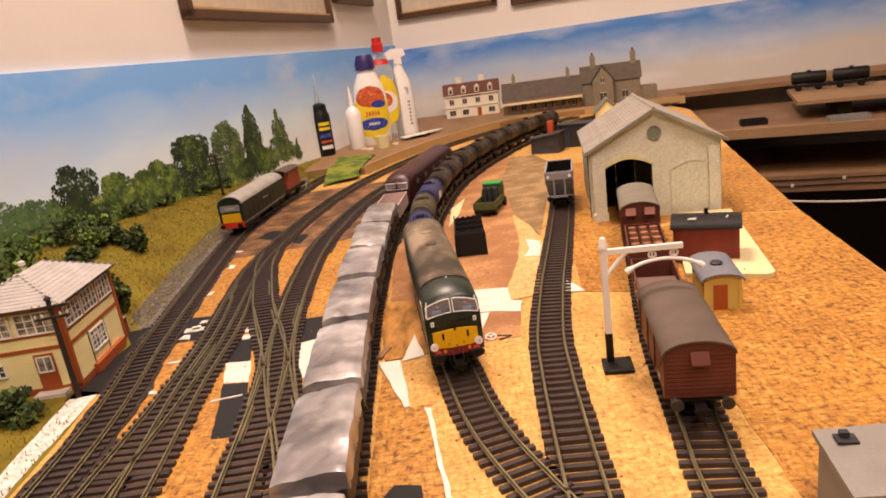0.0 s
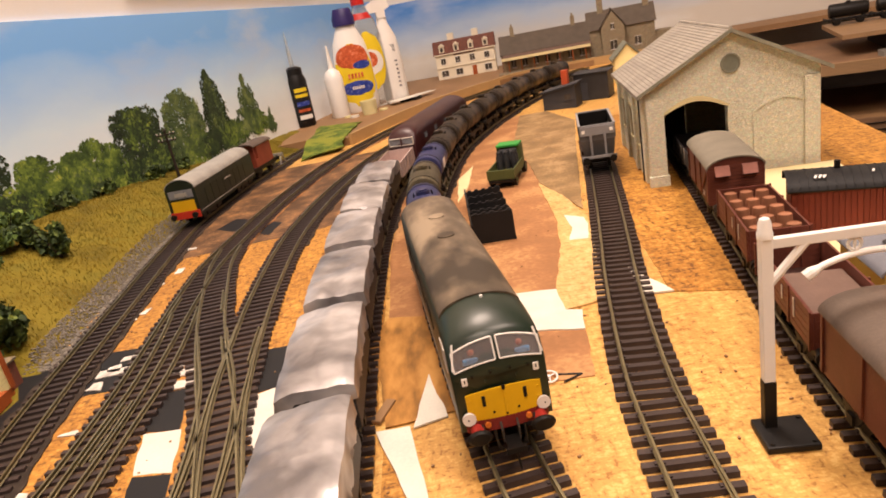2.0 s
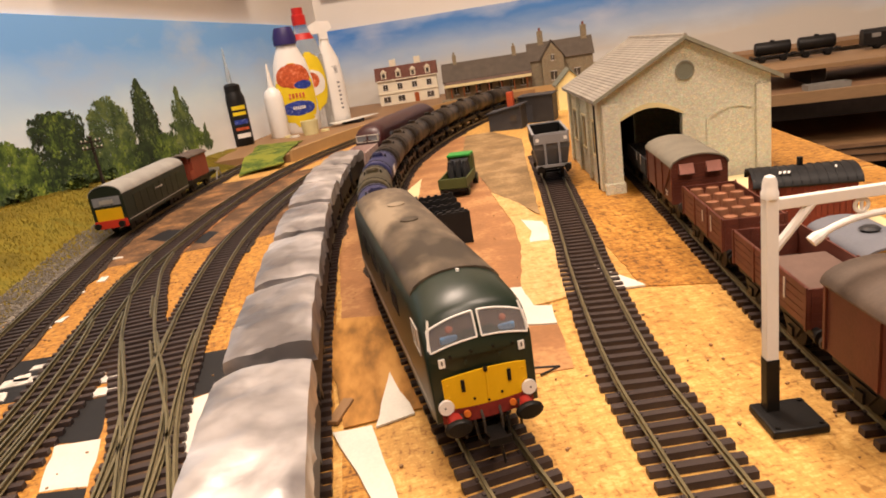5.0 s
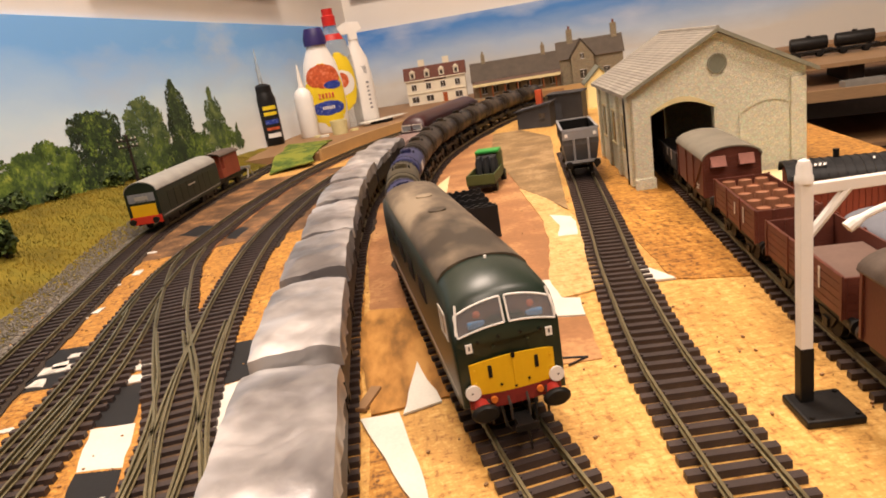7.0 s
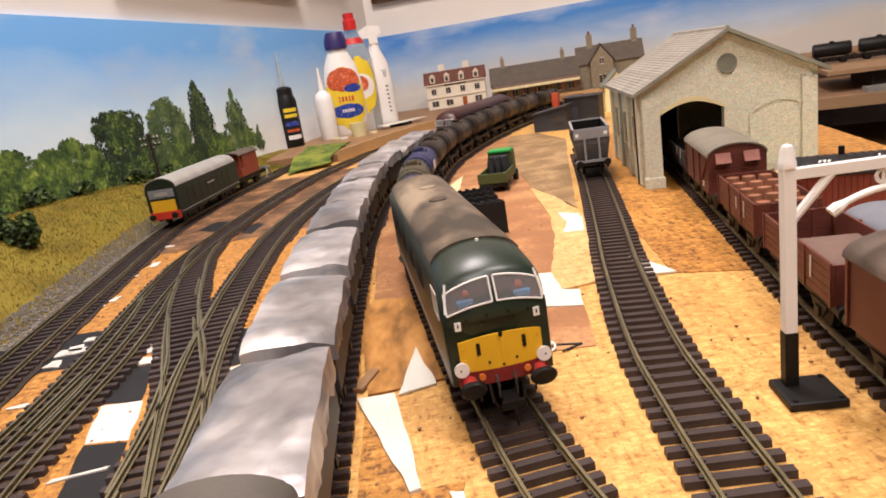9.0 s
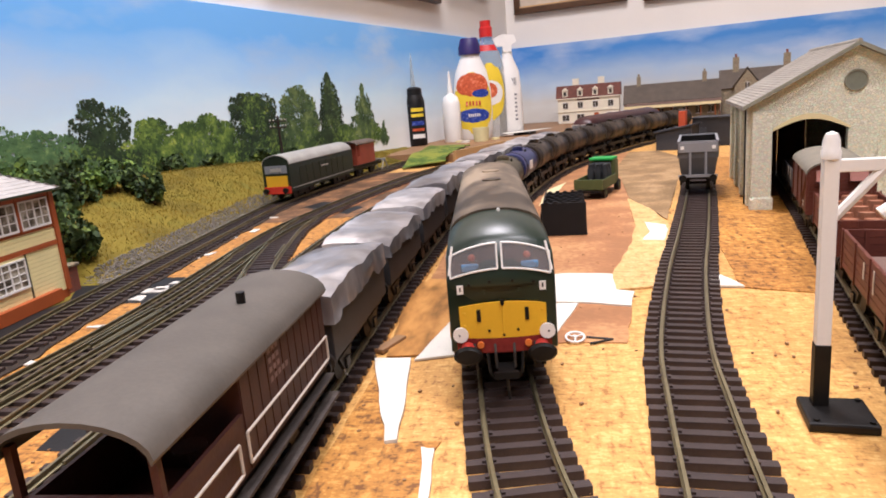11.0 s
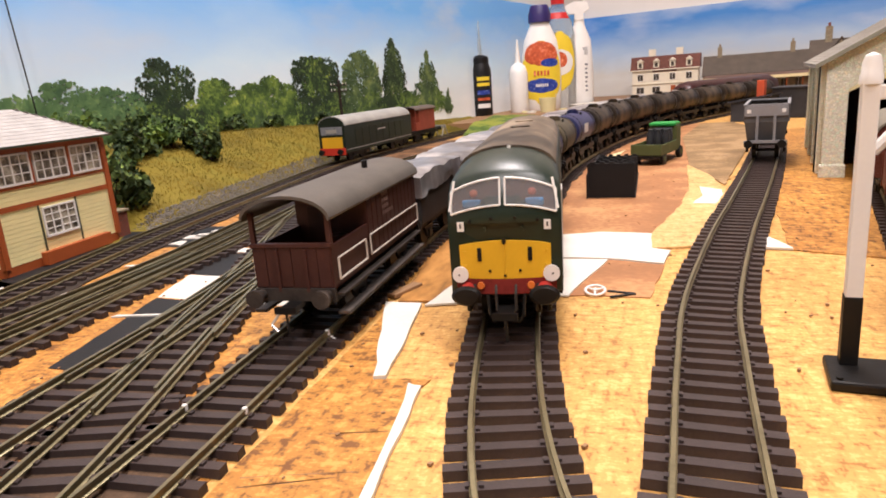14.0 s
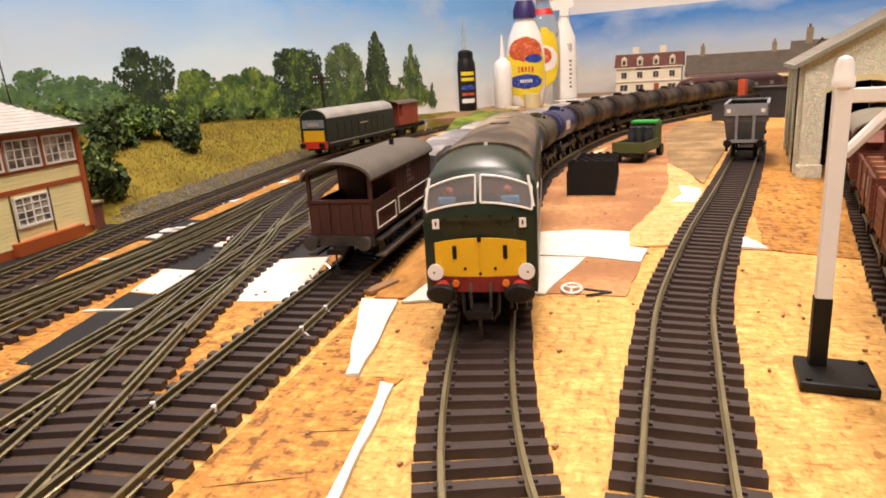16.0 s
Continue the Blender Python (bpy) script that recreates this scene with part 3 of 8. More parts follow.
GRIME = surface("grey_brown_grime", (0.050, 0.040, 0.034), 0.65, vary=0.5, patch=120, second=(0.11, 0.09, 0.075))
VANBROWN = surface("weathered_van_brown", (0.062, 0.023, 0.018), 0.5, vary=0.3, patch=80)
FADED = surface("faded_lettering", (0.24, 0.16, 0.14), 0.6, vary=0.3)
SILVERHOOK = surface("bright_coupling_steel", (0.5, 0.48, 0.45), 0.35, 0.8)
DARKGREY = surface("dark_grey_plastic", (0.032, 0.032, 0.035), 0.5, vary=0.3)
PINKISH = surface("faded_pink_grey", (0.48, 0.36, 0.33), 0.6, vary=0.2)
DULLWHITE = surface("dull_white_paint", (0.60, 0.55, 0.48), 0.6, vary=0.15)
DARKBROWN = surface("dark_brown_paint", (0.045, 0.018, 0.014), 0.6)
# blue-grey base colour carries the reflections on the vehicle windows
GLASS_DARK = surface("reflecting_glazing", (0.22, 0.235, 0.26), 0.12, vary=0.2, bump=0)
SKIN = surface("painted_figure", (0.40, 0.12, 0.07), 0.6)
CABBROWN = surface("cab_lining", (0.10, 0.068, 0.058), 0.7, vary=0.3)
SCREEN = surface("clear_screen", (0.35, 0.36, 0.38), 0.08, vary=0.1, bump=0)
SCREEN.node_tree.nodes["Principled BSDF"].inputs["Alpha"].default_value = 0.30
SHIRT = surface("blue_figure_paint", (0.12, 0.25, 0.45), 0.6)
ROOFGREY = surface("light_grey_roof", (0.33, 0.32, 0.29), 0.5, vary=0.2)


def loco_section(y, half, foot, shoulder, crown, squeeze=0.0):
    """A body ring: straight sides, rounded shoulders, bowed roof."""
    pts = [(-half, foot), (-half, shoulder)]
    for k in range(1, 12):
        a = math.pi * k / 12
        pts.append((-half * math.cos(a), shoulder + (crown - shoulder) * math.sin(a) ** 0.8))
    pts += [(half, shoulder), (half, foot)]
    return [(x, y + squeeze * (1 - (x / half) ** 2) * -1, z) for x, z in pts]


def diesel_bogie(parent, y, n=2, pitch=2.6):
    b = part("bogie", boxes(*[((sx, y, 0.75), (0.16, pitch * n * 0.95, 0.5), 0, 0.05) for sx in (-1.25, 1.25)], ((0, y, 0.9), (2.4, 1.0, 0.3))), BLACK, parent, "black bogie frame")
    for k in range(n):
        yy = y + (k - (n - 1) / 2) * pitch
        bm = bmesh.new()
        for sx in (-0.83, 0.83):
            rod(bm, (sx - 0.13, yy, 0.62), (sx + 0.13, yy, 0.62), 0.62, 18)
        rod(bm, (-0.8, yy, 0.62), (0.8, yy, 0.62), 0.12, 8)
        part("wheelset", bm, BLACK, b, smooth=True)
        for sx in (-1.36, 1.36):
            part("axlebox", boxes(((sx, yy, 0.65), (0.14, 0.5, 0.42), 0, 0.04)), BLACK, b)


def green_diesel():
    """Flat fronted diesel with two wide windscreens; its front is at y = 0, its body reaches along +y."""
    d = thing("diesel_locomotive", "dark green diesel locomotive with small yellow warning panel", "locomotive")
    L, h = 20.0, 1.69
    bm = bmesh.new()
    ring = [(0.0, 1.65, 1.35, 3.45, 3.50, 0.24), (0.05, 1.69, 1.3, 3.62, 3.85, 0.24), (0.45, 1.69, 1.3, 4.25, 4.85, 0.22), (0.62, 1.69, 1.3, 4.30, 5.02, 0.20), (1.2, 1.69, 1.3, 4.32, 5.30, 0.12), (2.0, 1.69, 1.3, 4.32, 5.44, 0.0), (3.4, 1.69, 1.3, 4.32, 5.48, 0.0), (L - 2.0, 1.69, 1.3, 4.32, 5.48, 0.0), (L - 0.8, 1.69, 1.3, 4.2, 5.1, -0.1), (L, 1.65, 1.35, 3.4, 3.5, -0.15)]
    loft(bm, [loco_section(*r) for r in ring])
    part("body", bm, GREEN, d, "glossy dark green body", smooth=True)
    bm = bmesh.new()
    loft(bm, [[(x, y, z + 0.035) for x, y, z in loco_section(y, 1.595, 4.62, 4.63, 5.48)] for y in (2.3, 3.5, L - 3.5, L - 1.9)])
    part("roof", bm, TANROOF, d, "dusty weathered brown roof", smooth=True)
    for y in (10, 13.5):
        part("roof_fan", rod(bmesh.new(), (0, y, 5.40), (0, y, 5.55), 0.42, 16), TANROOF, d, smooth=True)
    # front: panel, windscreens, discs, headcode boxes

    def front_y(x, z):
        """The face's y at a height: upright below the screens, raked above."""
        bow = -0.24 * (1 - (x / h) ** 2)
        return bow + (0.0 if z < 3.6 else (z - 3.6) * 0.36)

    def face(outline, proud, mat, name, parent, label="", n=10):
        bm = bmesh.new()
        low, high, x0, x1 = outline
        front, back = [], []
        for i in range(n + 1):
            x = x0 + (x1 - x0) * i / n
            for z, row in ((low(x), 0), (high(x), 1)):
                front.append(bm.verts.new((x, front_y(x, z) - proud, z)))
                back.append(bm.verts.new((x, front_y(x, z) + 0.05, z)))
        for i in range(n):
            a, b, c, e = 2 * i, 2 * i + 1, 2 * i + 3, 2 * i + 2
            bm.faces.new([front[k] for k in (a, b, c, e)])
            bm.faces.new([back[k] for k in (e, c, b, a)])
            bm.faces.new([front[b], back[b], back[c], front[c]])
            bm.faces.new([front[e], back[e], back[a], front[a]])
        bm.faces.new([front[0], back[0], back[1], front[1]])
        bm.faces.new([front[-1], back[-1], back[-2], front[-2]])
        return part(name, bm, mat, parent, label)

    face((lambda x: 1.80 + 0.5 * max(0.0, abs(x) - 1.1) ** 1.5, lambda x: 2.98 - 0.2 * (x / 1.5) ** 2, -1.36, 1.36), 0.03, YELLOW, "warning_panel", d, "small yellow warning panel")
    face((lambda x: 1.32, lambda x: 1.80, -1.5, 1.5), 0.035, DULLRED, "buffer_beam", d, "grimy dull red buffer beam")
    for s in (-1, 1):
        a, b = sorted((s * 0.08, s * 1.55))
        lo = lambda x: 4.02 - 0.28 * (x / 1.6) ** 2
        hi = lambda x: 4.78 - 0.40 * (x / 1.6) ** 2
        win = face((lo, hi, a, b), 0.10, SCREEN, "windscreen", d, "clear windscreen with the cab behind it")
        face((lo, hi, a, b), 0.01, CABBROWN, "cab_interior", d, "dull brown cab lining")
        bm = bmesh.new()
        pts = []
        for i in range(9):
            x = a + (b - a) * i / 8
            pts.append((x, front_y(x, lo(x)) - 0.07, lo(x)))
        for i in range(9):
            x = b + (a - b) * i / 8
            pts.append((x, front_y(x, hi(x)) - 0.07, hi(x)))
        for p, q in zip(pts, pts[1:] + pts[:1]):
            rod(bm, p, q, 0.036, 6)
        part("window_frame", bm, WHITEP, win, "white window surround")
        # crew seen through the screen are plain shapes
        fig = bmesh.new()
        bmesh.ops.create_icosphere(fig, subdivisions=2, radius=0.14, matrix=Matrix.Translation((s * 0.85, front_y(0.85, 4.33) + 0.06, 4.33)))
        part("crew_figure", fig, SKIN, d, "small painted red-brown shape")
        part("crew_figure", boxes(((s * 0.92, front_y(0.9, 4.05) + 0.03, 4.06), (0.56, 0.16, 0.24), 0, 0.06)), SHIRT, d, "small pale blue shape")
        bm = boxes(((s * 1.28, front_y(1.28, 3.4) - 0.04, 3.40), (0.20, 0.06, 0.28)))
        box_ = part("headcode_box", bm, WHITEP, d, "small white headcode box")
        part("marking", boxes(((s * 1.28, front_y(1.28, 3.4) - 0.075, 3.42), (0.05, 0.02, 0.13))), GRIME, box_)
        bm = bmesh.new()
        rod(bm, (s * 1.36, front_y(1.4, 1.2) - 0.06, 1.93), (s * 1.36, front_y(1.4, 1.2) - 0.16, 1.93), 0.245, 20)
        disc = part("headcode_disc", bm, WHITEP, d, "round white headcode disc", smooth=True)
        bm = bmesh.new()
        rod(bm, (s * 1.40, front_y(1.4, 1.2) - 0.15, 1.93), (s * 1.40, front_y(1.4, 1.2) - 0.175, 1.93), 0.03, 8)
        part("lamp", bm, BLACK, disc)
        part("panel_slot", boxes(((s * 0.75, front_y(0.8, 2) - 0.05, 2.55), (0.13, 0.06, 0.42), 0, 0.03)), BLACK, d)
        part("grab_rail", rod(bmesh.new(), (s * 1.60, front_y(1.5, 3.8) - 0.06, 3.85), (s * 1.45, front_y(1.5, 4.7) - 0.10, 4.72), 0.04, 6), WHITEP, d, "white cab grab rail")
        bm = boxes(((s * 1.695, 1.5, 3.75), (0.03, 1.0, 0.8)))
        sw = part("cab_window", bm, GLASS_DARK, d)
        bm = boxes(*[((s * 1.705, 1.5 + k * 0.5, 3.75), (0.05, 0.08, 0.86)) for k in (-1, 0.2, 1)], ((s * 1.705, 1.5, 4.18), (0.05, 1.1, 0.08)), ((s * 1.705, 1.5, 3.33), (0.05, 1.1, 0.08)))
        part("window_frame", bm, DULLWHITE, sw)
        for y in (6, 9, 12, 15):
            bm = boxes(*[((s * 1.70, y, 3.1 + k * 0.13), (0.05, 1.6, 0.05)) for k in range(7)])
            part("side_grille", bm, BLACK, d)
        part("side_stripe", boxes(((s * 1.697, L / 2, 1.55), (0.02, L - 1.2, 0.10))), ROOFGREY, d)
        part("solebar", boxes(((s * 1.6, L / 2, 1.15), (0.12, L - 1.5, 0.34))), BLACK, d)
    for x in (-1.0, -0.35, 0.35, 1.0):
        part("rivet_lamp", rod(bmesh.new(), (x, front_y(x, 3.6) - 0.02, 3.66 - 0.1 * x * x), (x, front_y(x, 3.6) - 0.07, 3.66 - 0.1 * x * x), 0.05, 8), DULLWHITE if abs(x) > 2 else BLACK, d)
    part("door_seam", boxes(((0, front_y(0, 2.4) - 0.035, 2.38), (0.05, 0.03, 1.14), 0, 0.01)), YELLOW, d)
    for x, z in ((-1.22, 2.62), (1.22, 2.62), (-0.45, 2.05), (0.45, 2.05), (0, 2.9), (0, 1.9), (-1.2, 2.2), (1.2, 2.2)):
        part("rivet", rod(bmesh.new(), (x, front_y(x, 2) - 0.02, z), (x, front_y(x, 2) - 0.06, z), 0.045, 8), BLACK if abs(x) < 0.5 else YELLOW, d)
    part("nose_bracket", boxes(((0, front_y(0, 3) - 0.05, 2.98), (0.12, 0.08, 0.14))), BLACK, d)
    for x in (-0.55, 0.55):
        part("lamp_iron", boxes(((x, front_y(x, 3.3) - 0.035, 3.32), (0.08, 0.05, 0.12))), GREEN, d)
    for x in (-0.95, -0.3, 0.3, 0.95):
        bm = bmesh.new()
        rod(bm, (x, -0.22, 1.62), (x * 0.98, -0.42, 1.35), 0.045, 6)
        rod(bm, (x * 0.98, -0.42, 1.35), (x * 0.95, -0.40, 0.85), 0.045, 6)
        part("brake_hose", bm, GRIME, d, "grimy brake hose")
    for x in (-0.75, 0.75):
        part("marker_lamp", rod(bmesh.new(), (x, -0.2, 1.60), (x, -0.32, 1.60), 0.11, 10), ORANGE, d, "orange marker lamp")
    for s in (-1, 1):
        bm = bmesh.new()
        rod(bm, (s * 1.15, -0.1, 1.45), (s * 1.15, -0.62, 1.42), 0.24, 14)
        b = part("buffer", bm, REDBEAM, d, "red buffer housing", smooth=True)
        bm = bmesh.new()
        lathe(bm, [(0.02, 0.16), (0.28, 0.14), (0.36, 0.05), (0.36, 0.0), (0.02, -0.02)], 18, (0, 0, 0), 1.25, 0.85)
        for v in bm.verts:
            v.co = Vector((v.co.x + s * 1.15, -0.62 - v.co.z, v.co.y + 1.40))
        part("buffer_head", bm, BLACK, b, "oval black buffer head", smooth=True)
        bm = bmesh.new()
        rod(bm, (s * 0.55, -0.25, 1.3), (s * 0.5, -0.42, 0.7), 0.05, 6)
        rod(bm, (s * 0.5, -0.42, 0.7), (s * 0.35, -0.3, 0.45), 0.05, 6)
        part("brake_hose", bm, BLACK, d)
    coupling(d, -0.3, -1, 0.85)
    bm = boxes(((0, L / 2, 0.8), (2.6, 6.0, 0.7), 0, 0.1))
    part("fuel_tank", bm, BLACK, d)
    diesel_bogie(d, 3.3, 2, 3.0)
    diesel_bogie(d, L - 3.3, 2, 3.0)
    part("aerial_stud", rod(bmesh.new(), (0.1, 2.05, 5.38), (0.1, 2.05, 5.52), 0.06, 8), WHITEP, d)
    return d


DULLRED = surface("grimy_red", (0.20, 0.022, 0.018), 0.55, vary=0.45, patch=140, second=(0.10, 0.03, 0.025))
ORANGE = surface("orange_lamp", (0.75, 0.20, 0.03), 0.4)
MAROON = surface("maroon_paint", (0.042, 0.008, 0.009), 0.4, vary=0.2)


def maroon_diesel():
    d = thing("maroon_locomotive", "maroon diesel locomotive with yellow end panel hauling wagons", "locomotive")
    L = 26.0
    bm = bmesh.new()
    ring = [(0.0, 1.6, 1.0, 2.7, 2.75, 0.2), (0.5, 1.7, 1.0, 3.6, 4.2, 0.2), (1.2, 1.72, 1.0, 3.8, 4.8, 0.1), (2.5, 1.72, 1.0, 3.85, 5.0, 0), (L - 2.5, 1.72, 1.0, 3.85, 5.0, 0), (L - 0.6, 1.7, 1.0, 3.6, 4.3, -0.1), (L, 1.6, 1.0, 2.8, 2.9, -0.1)]
    loft(bm, [loco_section(*r) for r in ring])
    part("body", bm, MAROON, d, smooth=True)
    part("warning_panel", boxes(((0, -0.18, 1.75), (2.5, 0.1, 0.9))), YELLOW, d, "yellow end panel")
    for s in (-1, 1):
        w = part("windscreen", boxes(((s * 0.75, 0.12, 3.4), (1.2, 0.3, 0.7))), GLASS_DARK, d)
        part("window_frame", boxes(((s * 0.75, 0.02, 3.78), (1.3, 0.3, 0.08)), ((s * 0.75, -0.05, 3.03), (1.3, 0.3, 0.08)), ((s * 1.38, 0.0, 3.4), (0.08, 0.3, 0.8))), DULLWHITE, w)
        for k in range(5):
            part("side_window", boxes(((s * 1.72, 4 + k * 4.4, 3.2), (0.04, 1.0, 0.6))), GLASS_DARK, d)
    buffers(d, -0.1, -1)
    diesel_bogie(d, 4.2, 3, 2.2)
    diesel_bogie(d, L - 4.2, 3, 2.2)
    part("fuel_tank", boxes(((0, L / 2, 0.8), (2.6, 6, 0.7))), BLACK, d)
    return d


def tank_wagon(mat, label, mark=False):
    w = thing("tank_wagon", label, "tank wagon", group="tank wagons behind the green engine")
    L = 7.3
    underframe(w, L, (1.6, L - 1.6), 1.15)
    wheels(w, (1.6, L - 1.6))
    bm = bmesh.new()
    rings = []
    for y, r in ((0.15, 0.2), (0.17, 0.9), (0.28, 1.28), (0.5, 1.36), (L - 0.5, 1.36), (L - 0.28, 1.28), (L - 0.17, 0.9), (L - 0.15, 0.2)):
        rings.append([(r * math.cos(k * math.tau / 20), y, 2.85 + r * math.sin(k * math.tau / 20)) for k in range(20)])
    loft(bm, rings)
    barrel = part("barrel", bm, mat, w, smooth=True)
    for y in (1.0, L - 1.0):
        bm = bmesh.new()
        rod(bm, (0, y - 0.08, 2.85), (0, y + 0.08, 2.85), 1.39, 24)
        part("band", bm, BLACK, barrel, "", smooth=True)
        part("saddle", boxes(((0, y, 1.5), (2.2, 0.4, 0.5))), BLACK, w)
    bm = bmesh.new()
    rod(bm, (0, L / 2, 4.1), (0, L / 2, 4.42), 0.5, 16)
    rod(bm, (0, L / 2, 4.4), (0, L / 2, 4.5), 0.36, 16)
    part("dome", bm, mat, w, smooth=True)
    bm = bmesh.new()
    for sx in (-1.25, 1.25):
        rod(bm, (sx, L / 2, 1.3), (sx * 0.5, L / 2, 4.2), 0.05, 6)
        rod(bm, (sx, L / 2 + 0.5, 1.3), (sx * 0.5, L / 2 + 0.5, 4.2), 0.05, 6)
    part("ladder", bm, BLACK, w)
    if mark:
        for s in (-1, 1):
            bm = bmesh.new()
            for j in range(3):
                box(bm, (s * 1.375, 2.2 + j * 0.55, 2.95), (0.03, 0.38, 0.75))
            part("lettering", bm, WHITEP, w, "white block marking")
    for y, o in ((0, -1), (L, 1)):
        buffers(w, y, o)
    return w


def goods_van(L, label, roof, hoods=True, planks=True):
    w = thing("goods_van", label, "goods van", group="wagons on the goods siding")
    underframe(w, L, (1.7, L - 1.7), 1.3)
    wheels(w, (1.7, L - 1.7))
    out = [(-1.57, 1.4), (1.57, 1.4)] + arch(1.57, 3.75, 4.35, 10)
    bm = bmesh.new()
    prism(bm, out, 0, L)
    body = part("body", bm, BAUXITE, w, "bauxite brown boarded body")
    if planks:
        for k in range(11):
            part("plank", boxes(((0, -0.015, 1.55 + k * 0.215), (3.04, 0.05, 0.185))), BAUXITE, body)
    for s in (-1, 1):
        for y in (0.08, L * 0.36, L * 0.64, L - 0.08):
            part("strapping", boxes(((s * 1.61, y, 2.6), (0.07, 0.14, 2.3))), BAUXITE, w)
        bm = bmesh.new()
        rod(bm, (s * 1.62, 0.2, 3.6), (s * 1.62, L * 0.34, 1.5), 0.07, 6)
        part("diagonal_brace", bm, BAUXITE, w)
        part("marking", boxes(((s * 1.62, L * 0.2, 1.95), (0.02, 0.7, 0.1)), ((s * 1.62, L * 0.2, 1.75), (0.02, 0.5, 0.1))), DULLWHITE, w, "small white lettering bars")
    if hoods:
        for sx in (-0.78, 0.78) if L < 7.8 else (0.0,):
            bm = bmesh.new()
            prism(bm, [(-0.42, 3.3), (0.0, 3.22), (0.0, 3.85), (-0.1, 3.85)], sx - 0.42, sx + 0.42, "x")
            part("vent_hood", bm, PINKBROWN if L < 7.8 else BAUXITE, w, "pale faded vent hood" if L < 7.8 else "")
    o2 = arch(1.69, 3.72, 4.42, 14)
    bm = bmesh.new()
    prism(bm, o2 + [(x * 0.97, z - 0.09) for x, z in o2][::-1], -0.12, L + 0.12)
    part("roof", bm, roof, w, "plain bowed roof", smooth=True)
    for y, o in ((0, -1), (L, 1)):
        buffers(w, y, o, head=GRIME, shank=GRIME)
    coupling(w, 0, -1)
    return w


PINKBROWN = surface("faded_red_plastic", (0.30, 0.12, 0.09), 0.6)
BROWNROOF = surface("brown_grey_roof", (0.115, 0.085, 0.066), 0.6, vary=0.25, patch=60)
GREYROOF = surface("weathered_grey_roof", (0.20, 0.18, 0.14), 0.65, vary=0.2, patch=60)


def open_wagon(L, label, high=2.9, mat=None, load=""):
    w = thing("open_wagon", label, "open wagon", group="wagons on the goods siding")
    mat = mat or BAUXITE
    underframe(w, L, (1.7, L - 1.7), 1.2)
    wheels(w, (1.7, L - 1.7))
    part("floor", boxes(((0, L / 2, 1.45), (2.7, L - 0.1, 0.1))), DARKBROWN, w)
    n = 5
    for sx in (-1.38, 1.38):
        side = part("side", boxes(((sx * 0.985, L / 2, (1.4 + high) / 2), (0.07, L, high - 1.4))), mat, w)
        for k in range(n):
            part("plank", boxes(((sx, L / 2, 1.4 + (k + 0.5) * (high - 1.4) / n), (0.1, L - 0.02, (high - 1.4) / n - 0.035))), mat, side)
        for y in (0.1, L * 0.34, L * 0.66, L - 0.1):
            part("strapping", boxes(((sx * 1.05, y, (1.4 + high) / 2), (0.06, 0.15, high - 1.3))), mat, w)
        part("marking", boxes(((sx * 1.055, L * 0.25, 2.3), (0.03, 0.12, 0.8)), ((sx * 1.055, L * 0.45, 2.3), (0.03, 0.12, 0.6))), DULLWHITE, w, "white lettering bars")
    for y in (0.05, L - 0.05):
        end = part("end", boxes(((0, y, (1.4 + high) / 2), (2.62, 0.07, high - 1.4))), mat, w)
        for k in range(n):
            part("plank", boxes(((0, y, 1.4 + (k + 0.5) * (high - 1.4) / n), (2.60, 0.1, (high - 1.4) / n - 0.035))), mat, end)
        for sx in (-0.6, 0.6):
            part("end_post", boxes(((sx, y, (1.4 + high) / 2), (0.16, 0.2, high - 1.4))), mat, w)
    for y, o in ((0, -1), (L, 1)):
        buffers(w, y, o)
    coupling(w, 0, -1)
    if load == "sheet":
        part("load_board", boxes(((0, 2.4, 2.25), (2.5, 4.4, 0.5), 0, 0.05)), GREYBROWN, w, "dull brown load board")
    if load == "barrels":
        for i in range(3):
            for j in range(5):
                bm = bmesh.new()
                lathe(bm, [(0.02, 0), (0.34, 0), (0.40, 0.5), (0.34, 1.0), (0.33, 0.95), (0.02, 0.95)], 14, (-0.85 + i * 0.85, 0.75 + j * (L - 1.5) / 4, high - 1.05))
                part("barrel", bm, BARREL, w, "brown barrel end", smooth=True)
    return w


GREYBROWN = surface("dull_brown_board", (0.15, 0.095, 0.075), 0.6, vary=0.2)
BARREL = surface("barrel_wood", (0.30, 0.13, 0.07), 0.6, vary=0.25)


# the moving train, from the van at its rear to the engine
def train_things():
    v = brake_van()
    rows = [(v, 0.0, 9.3)]
    for k in range(9):
        rows.append((covered_wagon(k + 1), 9.9 + k * 8.6, 7.5))
    rows.append((empty_wagon(), 9.9 + 9 * 8.6, 7.5))
    rows.append((maroon_diesel(), 9.9 + 10 * 8.6, 26.0))
    return rows


TRAIN = train_things()
# seconds and the plan's y of the van's rear end
PROGRESS = [(0, -10.8), (1.5, -5.6), (4, 2.9), (6.5, 11.95), (7, 13.9), (8, 17.7), (11, 28.3), (12.5, 33.9), (14.5, 40.0), (16, 44.9)]

OLIVETANK = surface("weathered_olive_tank", (0.075, 0.062, 0.036), 0.5, vary=0.5, patch=60, second=(0.15, 0.12, 0.075))
loco = green_diesel()
s_loco = LINE_E.where(39.0)
loco.matrix_basis = LINE_E.ride(s_loco, 20.0)
s_now = s_loco + 20.9
for k in range(11):
    if k == 1:
        ob = tank_wagon(OLIVETANK, "weathered olive brown four wheeled tank wagon")
    elif k in (0, 2):
        ob = tank_wagon(BLUE, "dark blue four wheeled tank wagon with white marking", True)
    else:
        ob = tank_wagon(SOOT, "oily brown black four wheeled tank wagon")
    ob.matrix_basis = LINE_E.ride(s_now, 7.3)
    s_now += 8.25


